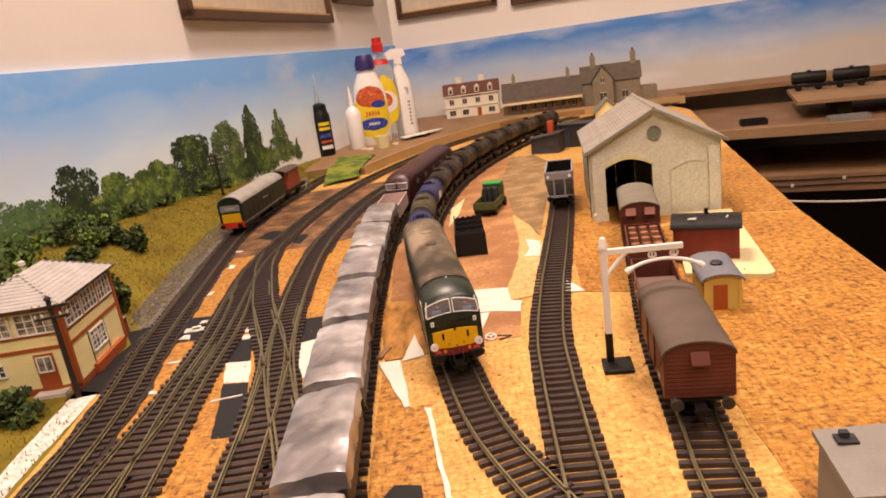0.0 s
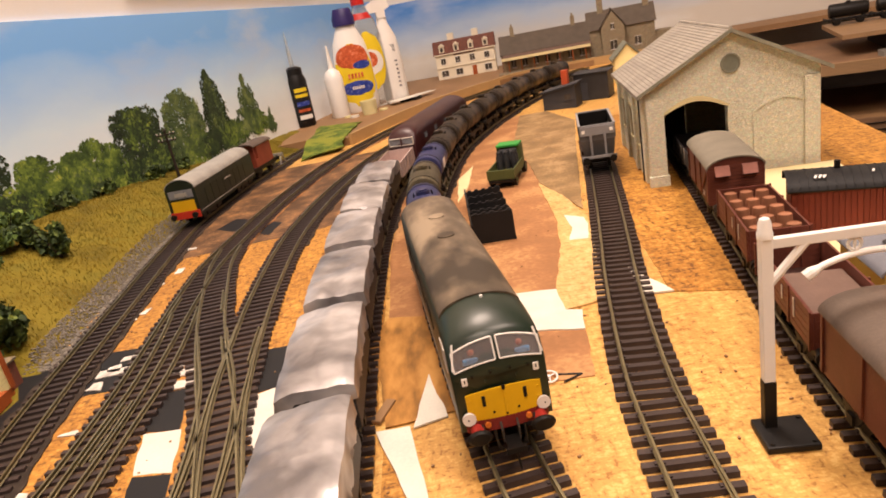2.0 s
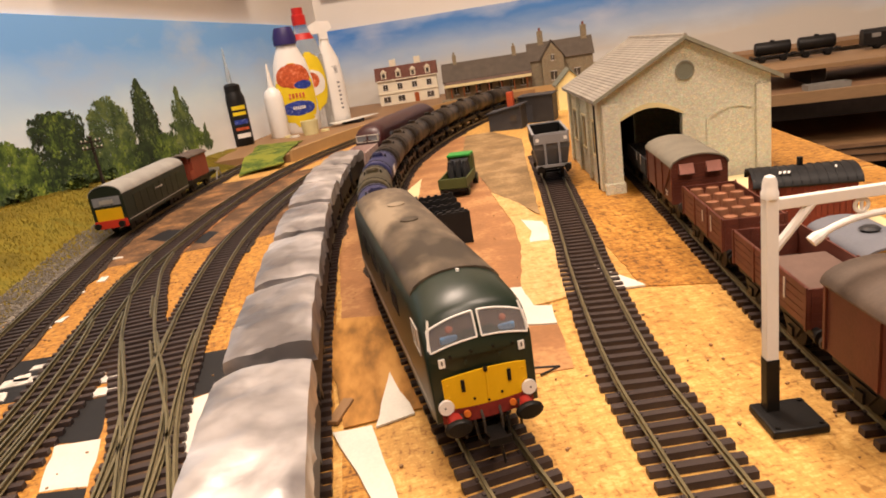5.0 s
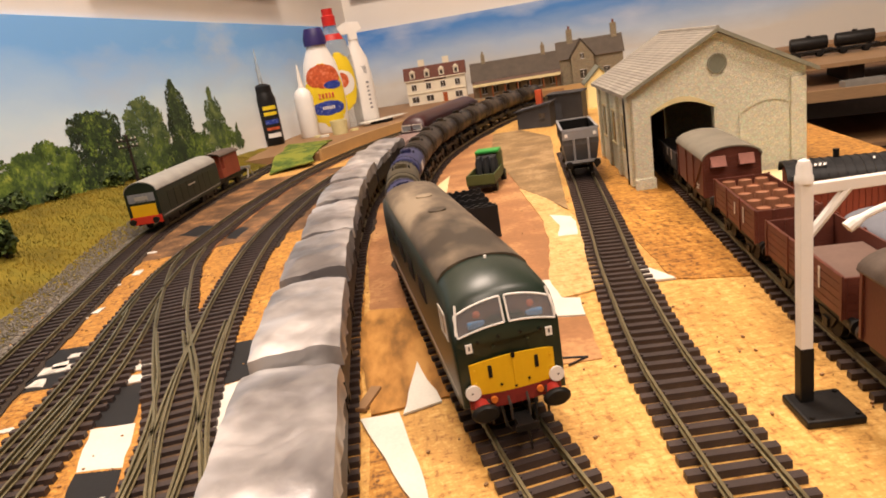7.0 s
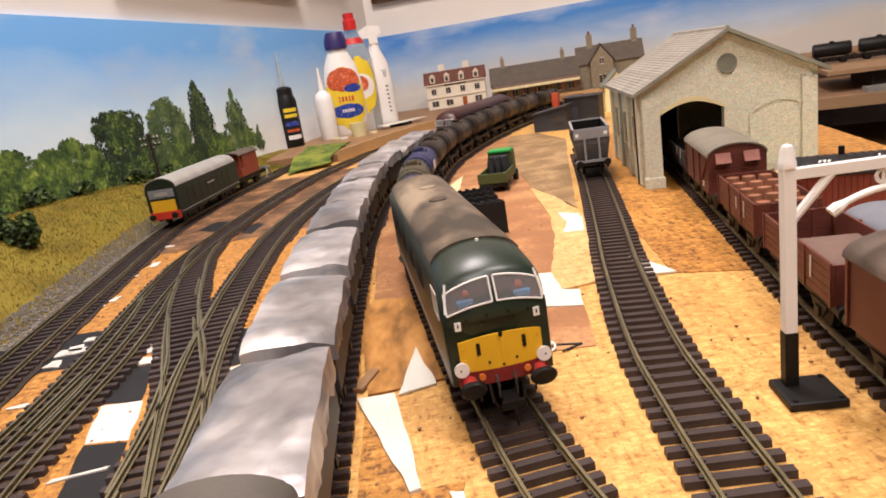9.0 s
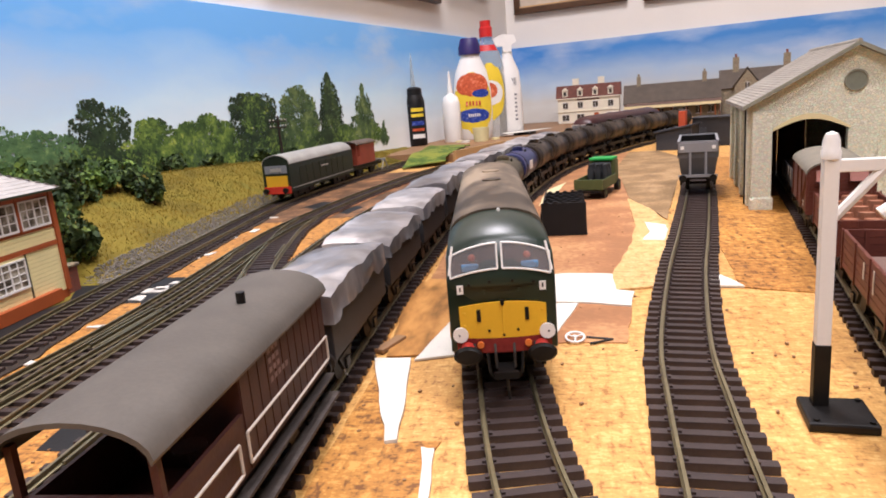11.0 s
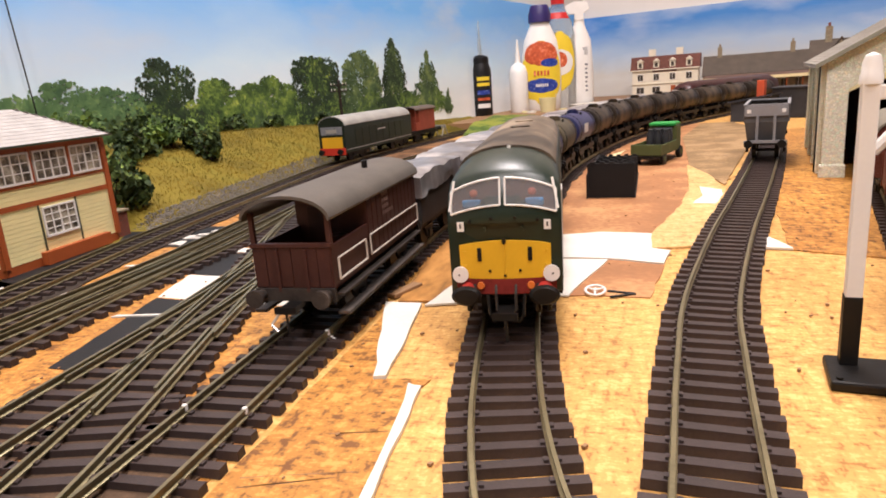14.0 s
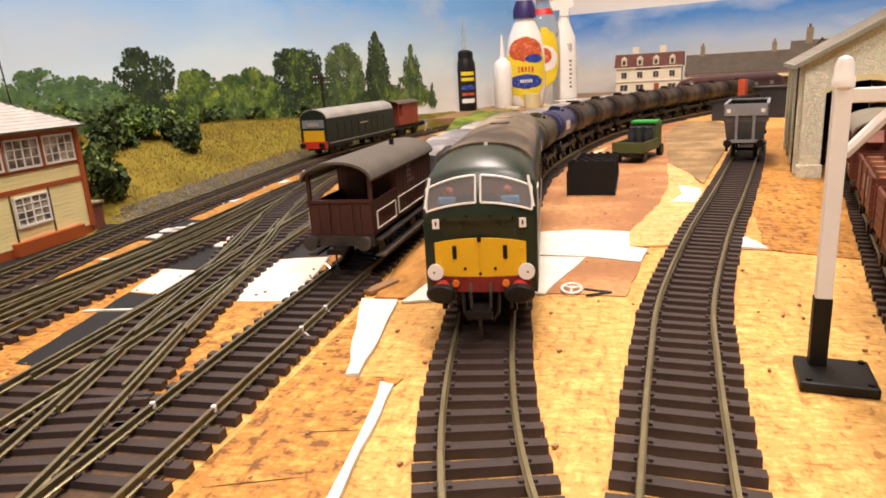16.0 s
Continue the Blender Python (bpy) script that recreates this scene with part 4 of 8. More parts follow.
def place_on(line, ob, y, length):
    ob.matrix_basis = line.ride(line.where(y), length)
    return ob


place_on(LINE_G, goods_van(8.0, "brown goods van with plain brown roof at the siding end", BROWNROOF), 30.2, 8.0)
place_on(LINE_G, open_wagon(7.4, "brown open wagon with a dull board load", 2.9, load="sheet"), 39.4, 7.4)
place_on(LINE_G, open_wagon(7.4, "brown open wagon packed with barrels", 2.95, load="barrels"), 48.0, 7.4)
place_on(LINE_G, goods_van(7.4, "brown goods van with weathered grey roof entering the shed", GREYROOF), 57.0, 7.4)
place_on(LINE_G, open_wagon(7.4, "grey open wagon inside the shed doorway", 2.6, DARKGREY), 65.6, 7.4)


# ---- scenery materials ----
def leaf_paint(name, stops, rough=0.8, clump=70):
    m, n, l, p = graph(name)
    g = n.new("ShaderNodeNewGeometry")
    r = ramp_node(n, stops)
    co = n.new("ShaderNodeTexCoord")
    no = n.new("ShaderNodeTexNoise")
    no.inputs["Scale"].default_value, no.inputs["Detail"].default_value, no.inputs["Roughness"].default_value = clump, 4, 0.65
    l.new(co.outputs["Object"], no.inputs[0])
    rng = n.new("ShaderNodeMapRange")
    rng.inputs[1].default_value, rng.inputs[2].default_value, rng.inputs[4].default_value = 0.33, 0.68, 0.72
    l.new(no.outputs[0], rng.inputs[0])
    ad = n.new("ShaderNodeMath")
    ad.operation = "MULTIPLY_ADD"
    l.new(g.outputs["Random Per Island"], ad.inputs[0])
    ad.inputs[1].default_value = 0.28
    l.new(rng.outputs[0], ad.inputs[2])
    l.new(ad.outputs[0], r.inputs[0])
    l.new(r.outputs[0], p.inputs["Base Color"])
    p.inputs["Roughness"].default_value = rough
    return m


def stonework(name, light, dark, scale, bump=0.9, stretch=(1, 1, 1.5)):
    """Random rubble walling: small stones with sunk joints and mixed tints."""
    m, n, l, p = graph(name)
    co = n.new("ShaderNodeTexCoord")
    mp = n.new("ShaderNodeMapping")
    mp.inputs["Scale"].default_value = stretch
    l.new(co.outputs["Object"], mp.inputs[0])
    v, e = n.new("ShaderNodeTexVoronoi"), n.new("ShaderNodeTexVoronoi")
    e.feature = "DISTANCE_TO_EDGE"
    for x in (v, e):
        x.inputs["Scale"].default_value = scale
        l.new(mp.outputs[0], x.inputs[0])
    sep = n.new("ShaderNodeSeparateColor")
    l.new(v.outputs["Color"], sep.inputs[0])
    r = ramp_node(n, [(0.0, tone(light, 0.8)), (0.35, light), (0.6, tuple(a * b for a, b in zip(light, (0.85, 1.0, 0.95)))), (0.85, tuple(a * b for a, b in zip(light, (1.04, 0.98, 0.86)))), (1.0, tone(light, 1.15))])
    l.new(sep.outputs[0], r.inputs[0])
    j = ramp_node(n, [(0.02, (0, 0, 0)), (0.12, (1, 1, 1))])
    l.new(e.outputs["Distance"], j.inputs[0])
    mx = n.new("ShaderNodeMixRGB")
    mx.inputs[1].default_value = (*dark, 1)
    l.new(j.outputs[0], mx.inputs[0]), l.new(r.outputs[0], mx.inputs[2])
    l.new(mx.outputs[0], p.inputs["Base Color"])
    p.inputs["Roughness"].default_value = 0.8
    b = n.new("ShaderNodeBump")
    b.inputs["Strength"].default_value, b.inputs["Distance"].default_value = bump, 0.0006
    l.new(j.outputs[0], b.inputs["Height"])
    l.new(b.outputs[0], p.inputs["Normal"])
    return m


SHEDSTONE = stonework("cream_rubble_stone", (0.95, 0.92, 0.76), (0.76, 0.74, 0.56), 560, 1.0)
HOUSESTONE = stonework("brown_rubble_stone", (0.30, 0.24, 0.16), (0.18, 0.14, 0.09), 300, 0.5)
BRICK = stonework("small_red_brick", (0.22, 0.055, 0.03), (0.14, 0.06, 0.04), 420, 0.4, (1, 1, 2.2))
CREAM = surface("cream_boarding", (0.90, 0.80, 0.40), 0.55, vary=0.07, bump=0.05)
CREAMDARK = surface("pale_cream_trim", (0.74, 0.64, 0.36), 0.6, vary=0.08)
RUST = surface("red_brown_trim", (0.36, 0.085, 0.02), 0.5, vary=0.12, bump=0.05)
PALESLATE = surface("pale_grey_slates", (0.44, 0.42, 0.40), 0.6, vary=0.2, grain=500, patch=80)
PANE = surface("dark_window_pane", (0.075, 0.065, 0.055), 0.12, vary=0.5, patch=160, bump=0)
# sharp cream patches paint reflections and the lit inside onto the panes
GLAZED = surface("signal_box_glass", (0.17, 0.145, 0.11), 0.12, vary=0.6, patch=140, bump=0, second=(0.46, 0.42, 0.33), sharp=True)
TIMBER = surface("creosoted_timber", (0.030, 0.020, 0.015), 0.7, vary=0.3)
TREE_DARK = leaf_paint("dark_tree_greens", [(0.0, (0.008, 0.018, 0.006)), (0.5, (0.018, 0.040, 0.012)), (0.75, (0.045, 0.082, 0.018)), (1.0, (0.16, 0.22, 0.035))], clump=48)
TREE_MID = leaf_paint("mid_tree_greens", [(0.0, (0.014, 0.034, 0.008)), (0.4, (0.052, 0.10, 0.018)), (0.7, (0.17, 0.26, 0.036)), (1.0, (0.46, 0.52, 0.09))], clump=48)
TREE_GREY = leaf_paint("hazy_tree_greens", [(0.0, (0.024, 0.050, 0.018)), (0.5, (0.070, 0.120, 0.038)), (1.0, (0.26, 0.33, 0.10))], clump=48)
TREE_FAR = leaf_paint("distant_hedge_greens", [(0.0, (0.045, 0.10, 0.040)), (0.6, (0.10, 0.19, 0.065)), (1.0, (0.24, 0.36, 0.12))], clump=48)
BUSH = leaf_paint("bush_greens", [(0.0, (0.008, 0.018, 0.006)), (0.45, (0.036, 0.065, 0.014)), (0.75, (0.115, 0.165, 0.026)), (1.0, (0.36, 0.40, 0.06))], clump=90)
TUFT = leaf_paint("dry_grass_tufts", [(0.0, (0.12, 0.105, 0.011)), (0.4, (0.19, 0.15, 0.013)), (0.75, (0.33, 0.225, 0.020)), (1.0, (0.13, 0.14, 0.018))], clump=28)
# dark brown that stands in for the shade between sleepers
BEDBROWN = surface("shaded_brown_bed", (0.10, 0.060, 0.034), 0.85, vary=0.5, grain=900, patch=90, bump=0.8, second=(0.24, 0.13, 0.06))
DIRT = surface("dark_track_dirt", (0.042, 0.030, 0.022), 0.9, vary=0.5, grain=900, patch=120, bump=1.0, second=(0.11, 0.082, 0.06))
BALLAST = surface("grey_ballast", (0.21, 0.19, 0.16), 0.85, vary=0.5, grain=500, patch=260, bump=1.0)


def leaf(bm, p, r, rnd, flat=False):
    """One ragged leaf clump: a bent five-cornered flake."""
    if flat:
        a, b = Vector((0, 1, 0)), Vector((0, 0, 1))
    else:
        w = Vector((rnd.gauss(0, 1), rnd.gauss(0, 1), rnd.gauss(0, 1))).normalized()
        a = w.orthogonal().normalized()
        b = w.cross(a)
    t0 = rnd.uniform(0, 6.28)
    vs = []
    for k in range(5):
        t = t0 + k * 1.257
        q = r * rnd.uniform(0.55, 1.15)
        vs.append(bm.verts.new(p + a * (q * math.cos(t)) + b * (q * math.sin(t))))
    bm.faces.new(vs)


# ---- painted trees on the left backscene ----
BACKDROP = bpy.data.objects["backdrop_left"]


def painted_tree(v0, v1, z0, z1, mat, kind, seed, count=900):
    """A tree brushed on the board: v along the wall from the corner, z up."""
    rnd = random.Random(seed)
    bm = bmesh.new()
    vm, hw, hh = (v0 + v1) / 2, (v1 - v0) / 2, z1 - z0
    lobes = []
    for k in range(9):
        f = rnd.uniform(0.25, 1.0)
        if kind == "poplar":
            w = hw * max(0.12, (1 - f) ** 0.55 * 0.9 + 0.05)
            lobes.append((rnd.uniform(-0.25, 0.25) * hw, z0 + f * hh * 0.93, w * 0.95, hh * 0.15))
        else:
            w = hw * math.sqrt(max(0.05, 1 - (f * 1.05 - 0.35) ** 2 * 1.6))
            lobes.append((rnd.uniform(-0.85, 0.85) * w, z0 + f * hh * 0.88, hw * rnd.uniform(0.28, 0.5), hh * rnd.uniform(0.12, 0.22)))
    lobes.append((0, z0 + hh * 0.25, hw * 0.7, hh * 0.25))
    lobes.append((0, z0 + hh * 0.5, hw * (0.62 if kind != "poplar" else 0.72), hh * 0.25))
    lobes.append((rnd.uniform(-0.1, 0.1) * hw, z1 - hh * 0.1, hw * (0.16 if kind == "poplar" else 0.4), hh * 0.1))
    for i in range(int(count * 1.7)):
        dv, z, rv, rz = rnd.choice(lobes)
        if kind == "round" and rnd.random() < 0.28:
            dv, z, rv, rz = 0, z0 + hh * 0.5, hw * 0.9, hh * 0.42
        t, q = rnd.uniform(0, 6.283), math.sqrt(rnd.random())
        p = Vector((0.04 + 0.06 * rnd.random(), -(vm + dv + rv * q * math.cos(t)), z + rz * q * math.sin(t)))
        leaf(bm, p, rnd.uniform(0.10, 0.30), rnd, True)
    return part("painted_tree", bm, mat, BACKDROP, "")


bm = boxes(((0.015, -174, 4.6), (0.03, 80, 6.0)))
FIELD = surface("painted_meadow", (0.10, 0.19, 0.055), 0.8, vary=0.3, grain=200, patch=16, bump=0, second=(0.17, 0.26, 0.09))
part("painted_field", bm, FIELD, BACKDROP, "smooth green painted meadow")
for k in range(12):
    painted_tree(136 + k * 5.0, 144.5 + k * 5.0, 6.4, 9.9 + 0.9 * math.sin(k * 1.9), TREE_FAR, "round", 20 + k, 420)
painted_tree(130.2, 138.4, 3.6, 12.6, TREE_DARK, "round", 1, 1100)
painted_tree(122.5, 131.2, 3.6, 10.3, TREE_MID, "round", 2, 1000)
painted_tree(119.0, 125.6, 3.6, 9.6, TREE_MID, "round", 33, 700)
painted_tree(114.8, 122.6, 3.6, 10.4, TREE_MID, "round", 3, 1000)
painted_tree(104.6, 116.2, 3.2, 12.7, TREE_DARK, "round", 4, 1500)
painted_tree(107.0, 113.6, 7.0, 12.6, TREE_MID, "round", 14, 330)
painted_tree(95.2, 105.6, 3.4, 13.5, TREE_GREY, "round", 5, 1300)
painted_tree(87.2, 96.4, 3.2, 15.2, TREE_DARK, "poplar", 6, 1300)
painted_tree(89.0, 94.5, 5.0, 14.4, TREE_GREY, "poplar", 16, 260)
painted_tree(78.0, 85.8, 3.0, 13.4, TREE_GREY, "poplar", 7, 1000)
painted_tree(73.8, 77.6, 2.5, 6.6, TREE_GREY, "poplar", 8, 300)
for k in range(14):
    painted_tree(76 + k * 4.6, 84 + k * 4.6, 3.0, 7.4 + 0.9 * math.sin(k * 1.7), (TREE_MID, TREE_GREY, TREE_MID, TREE_DARK)[k % 4], "round", 80 + k, 420)
for k in range(9):
    painted_tree(84 + k * 6, 93 + k * 6, 2.0, 6.4 + 0.7 * math.sin(k * 2.3), TREE_DARK if k % 2 else TREE_MID, "round", 40 + k, 360)
for k in range(4):
    painted_tree(134 + k * 9, 146 + k * 9, 1.5, 5.2 + 0.5 * math.sin(k * 2.3), TREE_FAR if k % 2 else TREE_MID, "round", 60 + k, 380)


# ---- dirt under the outer track and the far curves ----
def track_bed(line, lo, hi, half, mat, label, top=0.10):
    s0, s1 = line.where(lo), line.where(hi)
    bm = bmesh.new()
    n = int((s1 - s0) / 0.7)
    left, right = [], []
    for i in range(n + 1):
        p, d = line.at(s0 + (s1 - s0) * i / n)
        r = Vector((d.y, -d.x))
        a = half + 0.35 * noise.noise(Vector((p.y * 0.7, 3.1, half)))
        b = half + 0.35 * noise.noise(Vector((p.y * 0.7, 8.2, half)))
        left.append((p.x - r.x * a, p.y - r.y * a))
        right.append((p.x + r.x * b, p.y + r.y * b))
    rings = [[(a[0], a[1], 0.002), (b[0], b[1], 0.002), (b[0], b[1], top), (a[0], a[1], top)] for a, b in zip(left, right)]
    loft(bm, rings)
    return tagged(part("track_bed", bm, mat), label, "track bed", "", "structure")


track_bed(LINE_A, 14, 116, 1.75, DIRT, "dark dirty ballast bed of the outer track")
track_bed(LINE_B, 74, 150, 1.6, HARDBOARD, "brown track bed on the far curve")
# the BEDBROWN strips are added to darken the gaps between sleepers like shade
track_bed(LINE_B, 21, 74, 1.2, BEDBROWN, "shaded dark brown bed under the points", 0.095)
track_bed(LINE_B2, 21, 47, 1.15, BEDBROWN, "shaded dark brown bed under the diverging leg", 0.085)
track_bed(LINE_C, 21, 72, 1.2, BEDBROWN, "shaded dark brown bed under the slip", 0.09)
track_bed(LINE_X, 23, 70, 1.15, BEDBROWN, "shaded dark brown bed under the crossover", 0.08)
track_bed(LINE_D, 16, 70, 1.1, BEDBROWN, "shaded dark brown bed under the wagon track", 0.07)
track_bed(LINE_C, 72, 150, 1.6, DIRT, "dark track bed on the far curve")
track_bed(LINE_D, 70, 150, 1.6, DIRT, "dark track bed of the wagon track")
track_bed(LINE_E, 60, 160, 1.6, DIRT, "dark track bed under the tank wagons")


# ---- grass bank between the outer track and the backscene ----
def wall_x(y):
    return -42.5 + (y - 81) * 0.2759


def bank_height(x, y):
    toe = LINE_A.at(LINE_A.where(y))[0].x - 2.2
    wall = wall_x(y)
    f = max(0.0, min(1.0, (toe - x) / max(1.0, toe - wall)))
    top = float(np.interp(y, [0, 30, 58, 90, 104, 120, 135, 150], [4.6, 4.6, 4.8, 4.3, 3.6, 2.2, 1.6, 1.5]))
    h = top * min(1.0, (f / 0.72)) ** 0.85
    if y < 58:
        flat = max(0.0, min(1.0, (x + 38.0) / 3.0)) * max(0.0, min(1.0, (58 - y) / 2.0))
        h *= 1 - flat
    return h + 0.22 * noise.noise(Vector((x * 0.35, y * 0.35, 2))) * min(1, f * 6) + 0.004


bm = bmesh.new()
rows = []
for j in range(91):
    y = 12 + j * 1.45
    toe = LINE_A.at(LINE_A.where(y))[0].x - 2.2
    wall = wall_x(y) + 0.05
    rows.append([bm.verts.new((toe + (wall - toe) * i / 18, y, max(0.003, bank_height(toe + (wall - toe) * i / 18, y)))) for i in range(19)])
for a, b in zip(rows, rows[1:]):
    for i in range(18):
        bm.faces.new((a[i], a[i + 1], b[i + 1], b[i]))
tagged(part("ground_bank", bm, GRASS, smooth=True), "dry yellow green static grass embankment", "embankment", "", "structure")

rnd = random.Random(5)
bm = bmesh.new()
for i in range(34000):
    y = 14 + 118 * rnd.random() ** 0.8
    toe = LINE_A.at(LINE_A.where(y))[0].x - 2.4
    x = toe + (wall_x(y) + 0.4 - toe) * rnd.random()
    if -34.2 < x < -24 and 43 < y < 55.5:
        continue
    z = bank_height(x, y)
    h, a = rnd.uniform(0.10, 0.30), rnd.uniform(0, 6.28)
    dx, dy = 0.05 * math.cos(a), 0.05 * math.sin(a)
    bm.faces.new((bm.verts.new((x - dx, y - dy, z - 0.03)), bm.verts.new((x + dx, y + dy, z - 0.03)), bm.verts.new((x + rnd.uniform(-0.1, 0.1), y + rnd.uniform(-0.1, 0.1), z + h))))
tagged(part("grass", bm, TUFT), "short dry yellow grass tufts on the bank", "grass", "", "stuff")

bm = bmesh.new()
for i in range(6000):
    y = 56 + 52 * rnd.random()
    x = LINE_A.at(LINE_A.where(y))[0].x - 1.4 - 2.4 * rnd.random() ** 1.4
    box(bm, (x, y, max(0.03, bank_height(x, y)) + 0.02), (rnd.uniform(0.07, 0.20), rnd.uniform(0.07, 0.20), rnd.uniform(0.05, 0.14)), rnd.uniform(0, 90))
tagged(part("ballast", bm, BALLAST), "loose grey ballast stones at the foot of the bank", "gravel", "", "stuff")


def bush(x, y, r, h, seed, n=420, mat=None):
    b = thing("bush", "dark green clump foliage bush on the bank", "bush", at(x, y, max(0, bank_height(x, y)) - 0.1), "bushes along the bank")
    rn = random.Random(seed)
    bm = bmesh.new()
    for k in range(5):
        rod(bm, (0, 0, 0), (rn.uniform(-0.5, 0.5) * r, rn.uniform(-0.5, 0.5) * r, h * rn.uniform(0.5, 0.8)), 0.08, 5, 0.03)
    part("stem", bm, TIMBER, b)
    bm = bmesh.new()
    lobes = [(rn.uniform(-0.6, 0.6) * r, rn.uniform(-0.6, 0.6) * r, h * rn.uniform(0.25, 0.8), rn.uniform(0.3, 0.55)) for _ in range(8)]
    for i in range(n):
        lx, ly, lz, q = rn.choice(lobes)
        d = Vector((rn.gauss(0, 1), rn.gauss(0, 1), rn.gauss(0, 1))).normalized() * (rn.random() ** 0.4)
        leaf(bm, Vector((lx + d.x * q * r, ly + d.y * q * r, max(0.05, lz + d.z * q * h * 0.6))), rn.uniform(0.14, 0.34), rn)
    part("foliage", bm, mat or BUSH, b)
    return b


for k, (x, y, r, h) in enumerate([(-30.4, 57.2, 2.2, 4.2), (-32.6, 59.5, 2.4, 4.4), (-29.4, 58.8, 1.4, 2.6), (-35, 58, 2.6, 4.6), (-37.6, 62.5, 1.8, 2.2), (-37.0, 66.5, 1.5, 2.2), (-39.5, 60, 2.6, 4), (-41, 66, 2.6, 3.4), (-39.0, 72.5, 2.2, 2.6), (-42, 74, 2.4, 3), (-41.0, 80, 2.0, 2.4), (-39.4, 87, 1.8, 2.0), (-37.8, 93, 1.8, 1.8), (-35.5, 101, 1.8, 2.0), (-34.0, 107, 1.6, 1.6), (-30.6, 41.0, 2.4, 2.2), (-33.0, 41.8, 2.4, 2.0), (-35.8, 44.5, 2.4, 2.6), (-28.6, 41.4, 1.5, 1.6), (-38.5, 48, 2.8, 3.4), (-39, 54, 2.8, 3.8), (-42, 50, 3, 3.6), (-44, 58, 3, 3.4), (-33.9, 74.4, 1.2, 2.7), (-34.9, 75.2, 1.4, 2.9), (-36.6, 75.6, 1.7, 2.5), (-38.6, 75.0, 1.8, 2.2), (-37.5, 69.5, 1.8, 1.6)]):
    bush(x, y, r, h, 100 + k, mat=TREE_MID if k in (1, 3, 6, 7, 8, 10, 20) else None)


# a rail fence high on the bank
fence = thing("fence", "weathered grey wooden rail fence on the bank", "fence")
for k in range(12):
    x, y = -40.5 + 0.12 * k, 46 + k * 1.15
    z = bank_height(x, y)
    part("post", boxes(((x, y, z + 0.7), (0.16, 0.16, 1.5))), ROOFGREY, fence)
for r in range(3):
    bm = bmesh.new()
    for k in range(11):
        x, y = -40.5 + 0.12 * k, 46 + k * 1.15
        rod(bm, (x, y, bank_height(x, y) + 0.45 + r * 0.4), (x + 0.12, y + 1.15, bank_height(x + 0.12, y + 1.15) + 0.45 + r * 0.4), 0.05, 5)
    part("rail", bm, ROOFGREY, fence)


# ---- signal box ----
def sash(parent, x, y, z, w, h, across, rows, axis, out):
    """A window of small panes: x, y, z its middle; axis along which it is wide; out the way it faces."""
    def b(c, s):
        return ((x + (c[0] if axis == "x" else c[1] * out), y + (c[1] * out if axis == "x" else c[0]), z + c[2]), (s[0], s[1], s[2]) if axis == "x" else (s[1], s[0], s[2]))
    win = part("window", boxes(b((0, 0, 0), (w, 0.06, h))), GLAZED, parent, "small paned window")
    f = 0.09
    fr = boxes(b((-w / 2, 0.03, 0), (f, 0.12, h + f)), b((w / 2, 0.03, 0), (f, 0.12, h + f)), b((0, 0.03, h / 2), (w + f, 0.13, f)), b((0, 0.03, -h / 2), (w + f, 0.14, f * 1.3)))
    part("frame", fr, WHITEP, win, "white window frame")
    for k in range(1, across):
        part("glazing_bar", boxes(b((-w / 2 + w * k / across, 0.03, 0), (0.06 if k * 2 != across else 0.1, 0.09, h))), WHITEP, win)
    for k in range(1, rows):
        part("glazing_bar", boxes(b((0, 0.03, -h / 2 + h * k / rows), (w, 0.08, 0.05))), WHITEP, win)


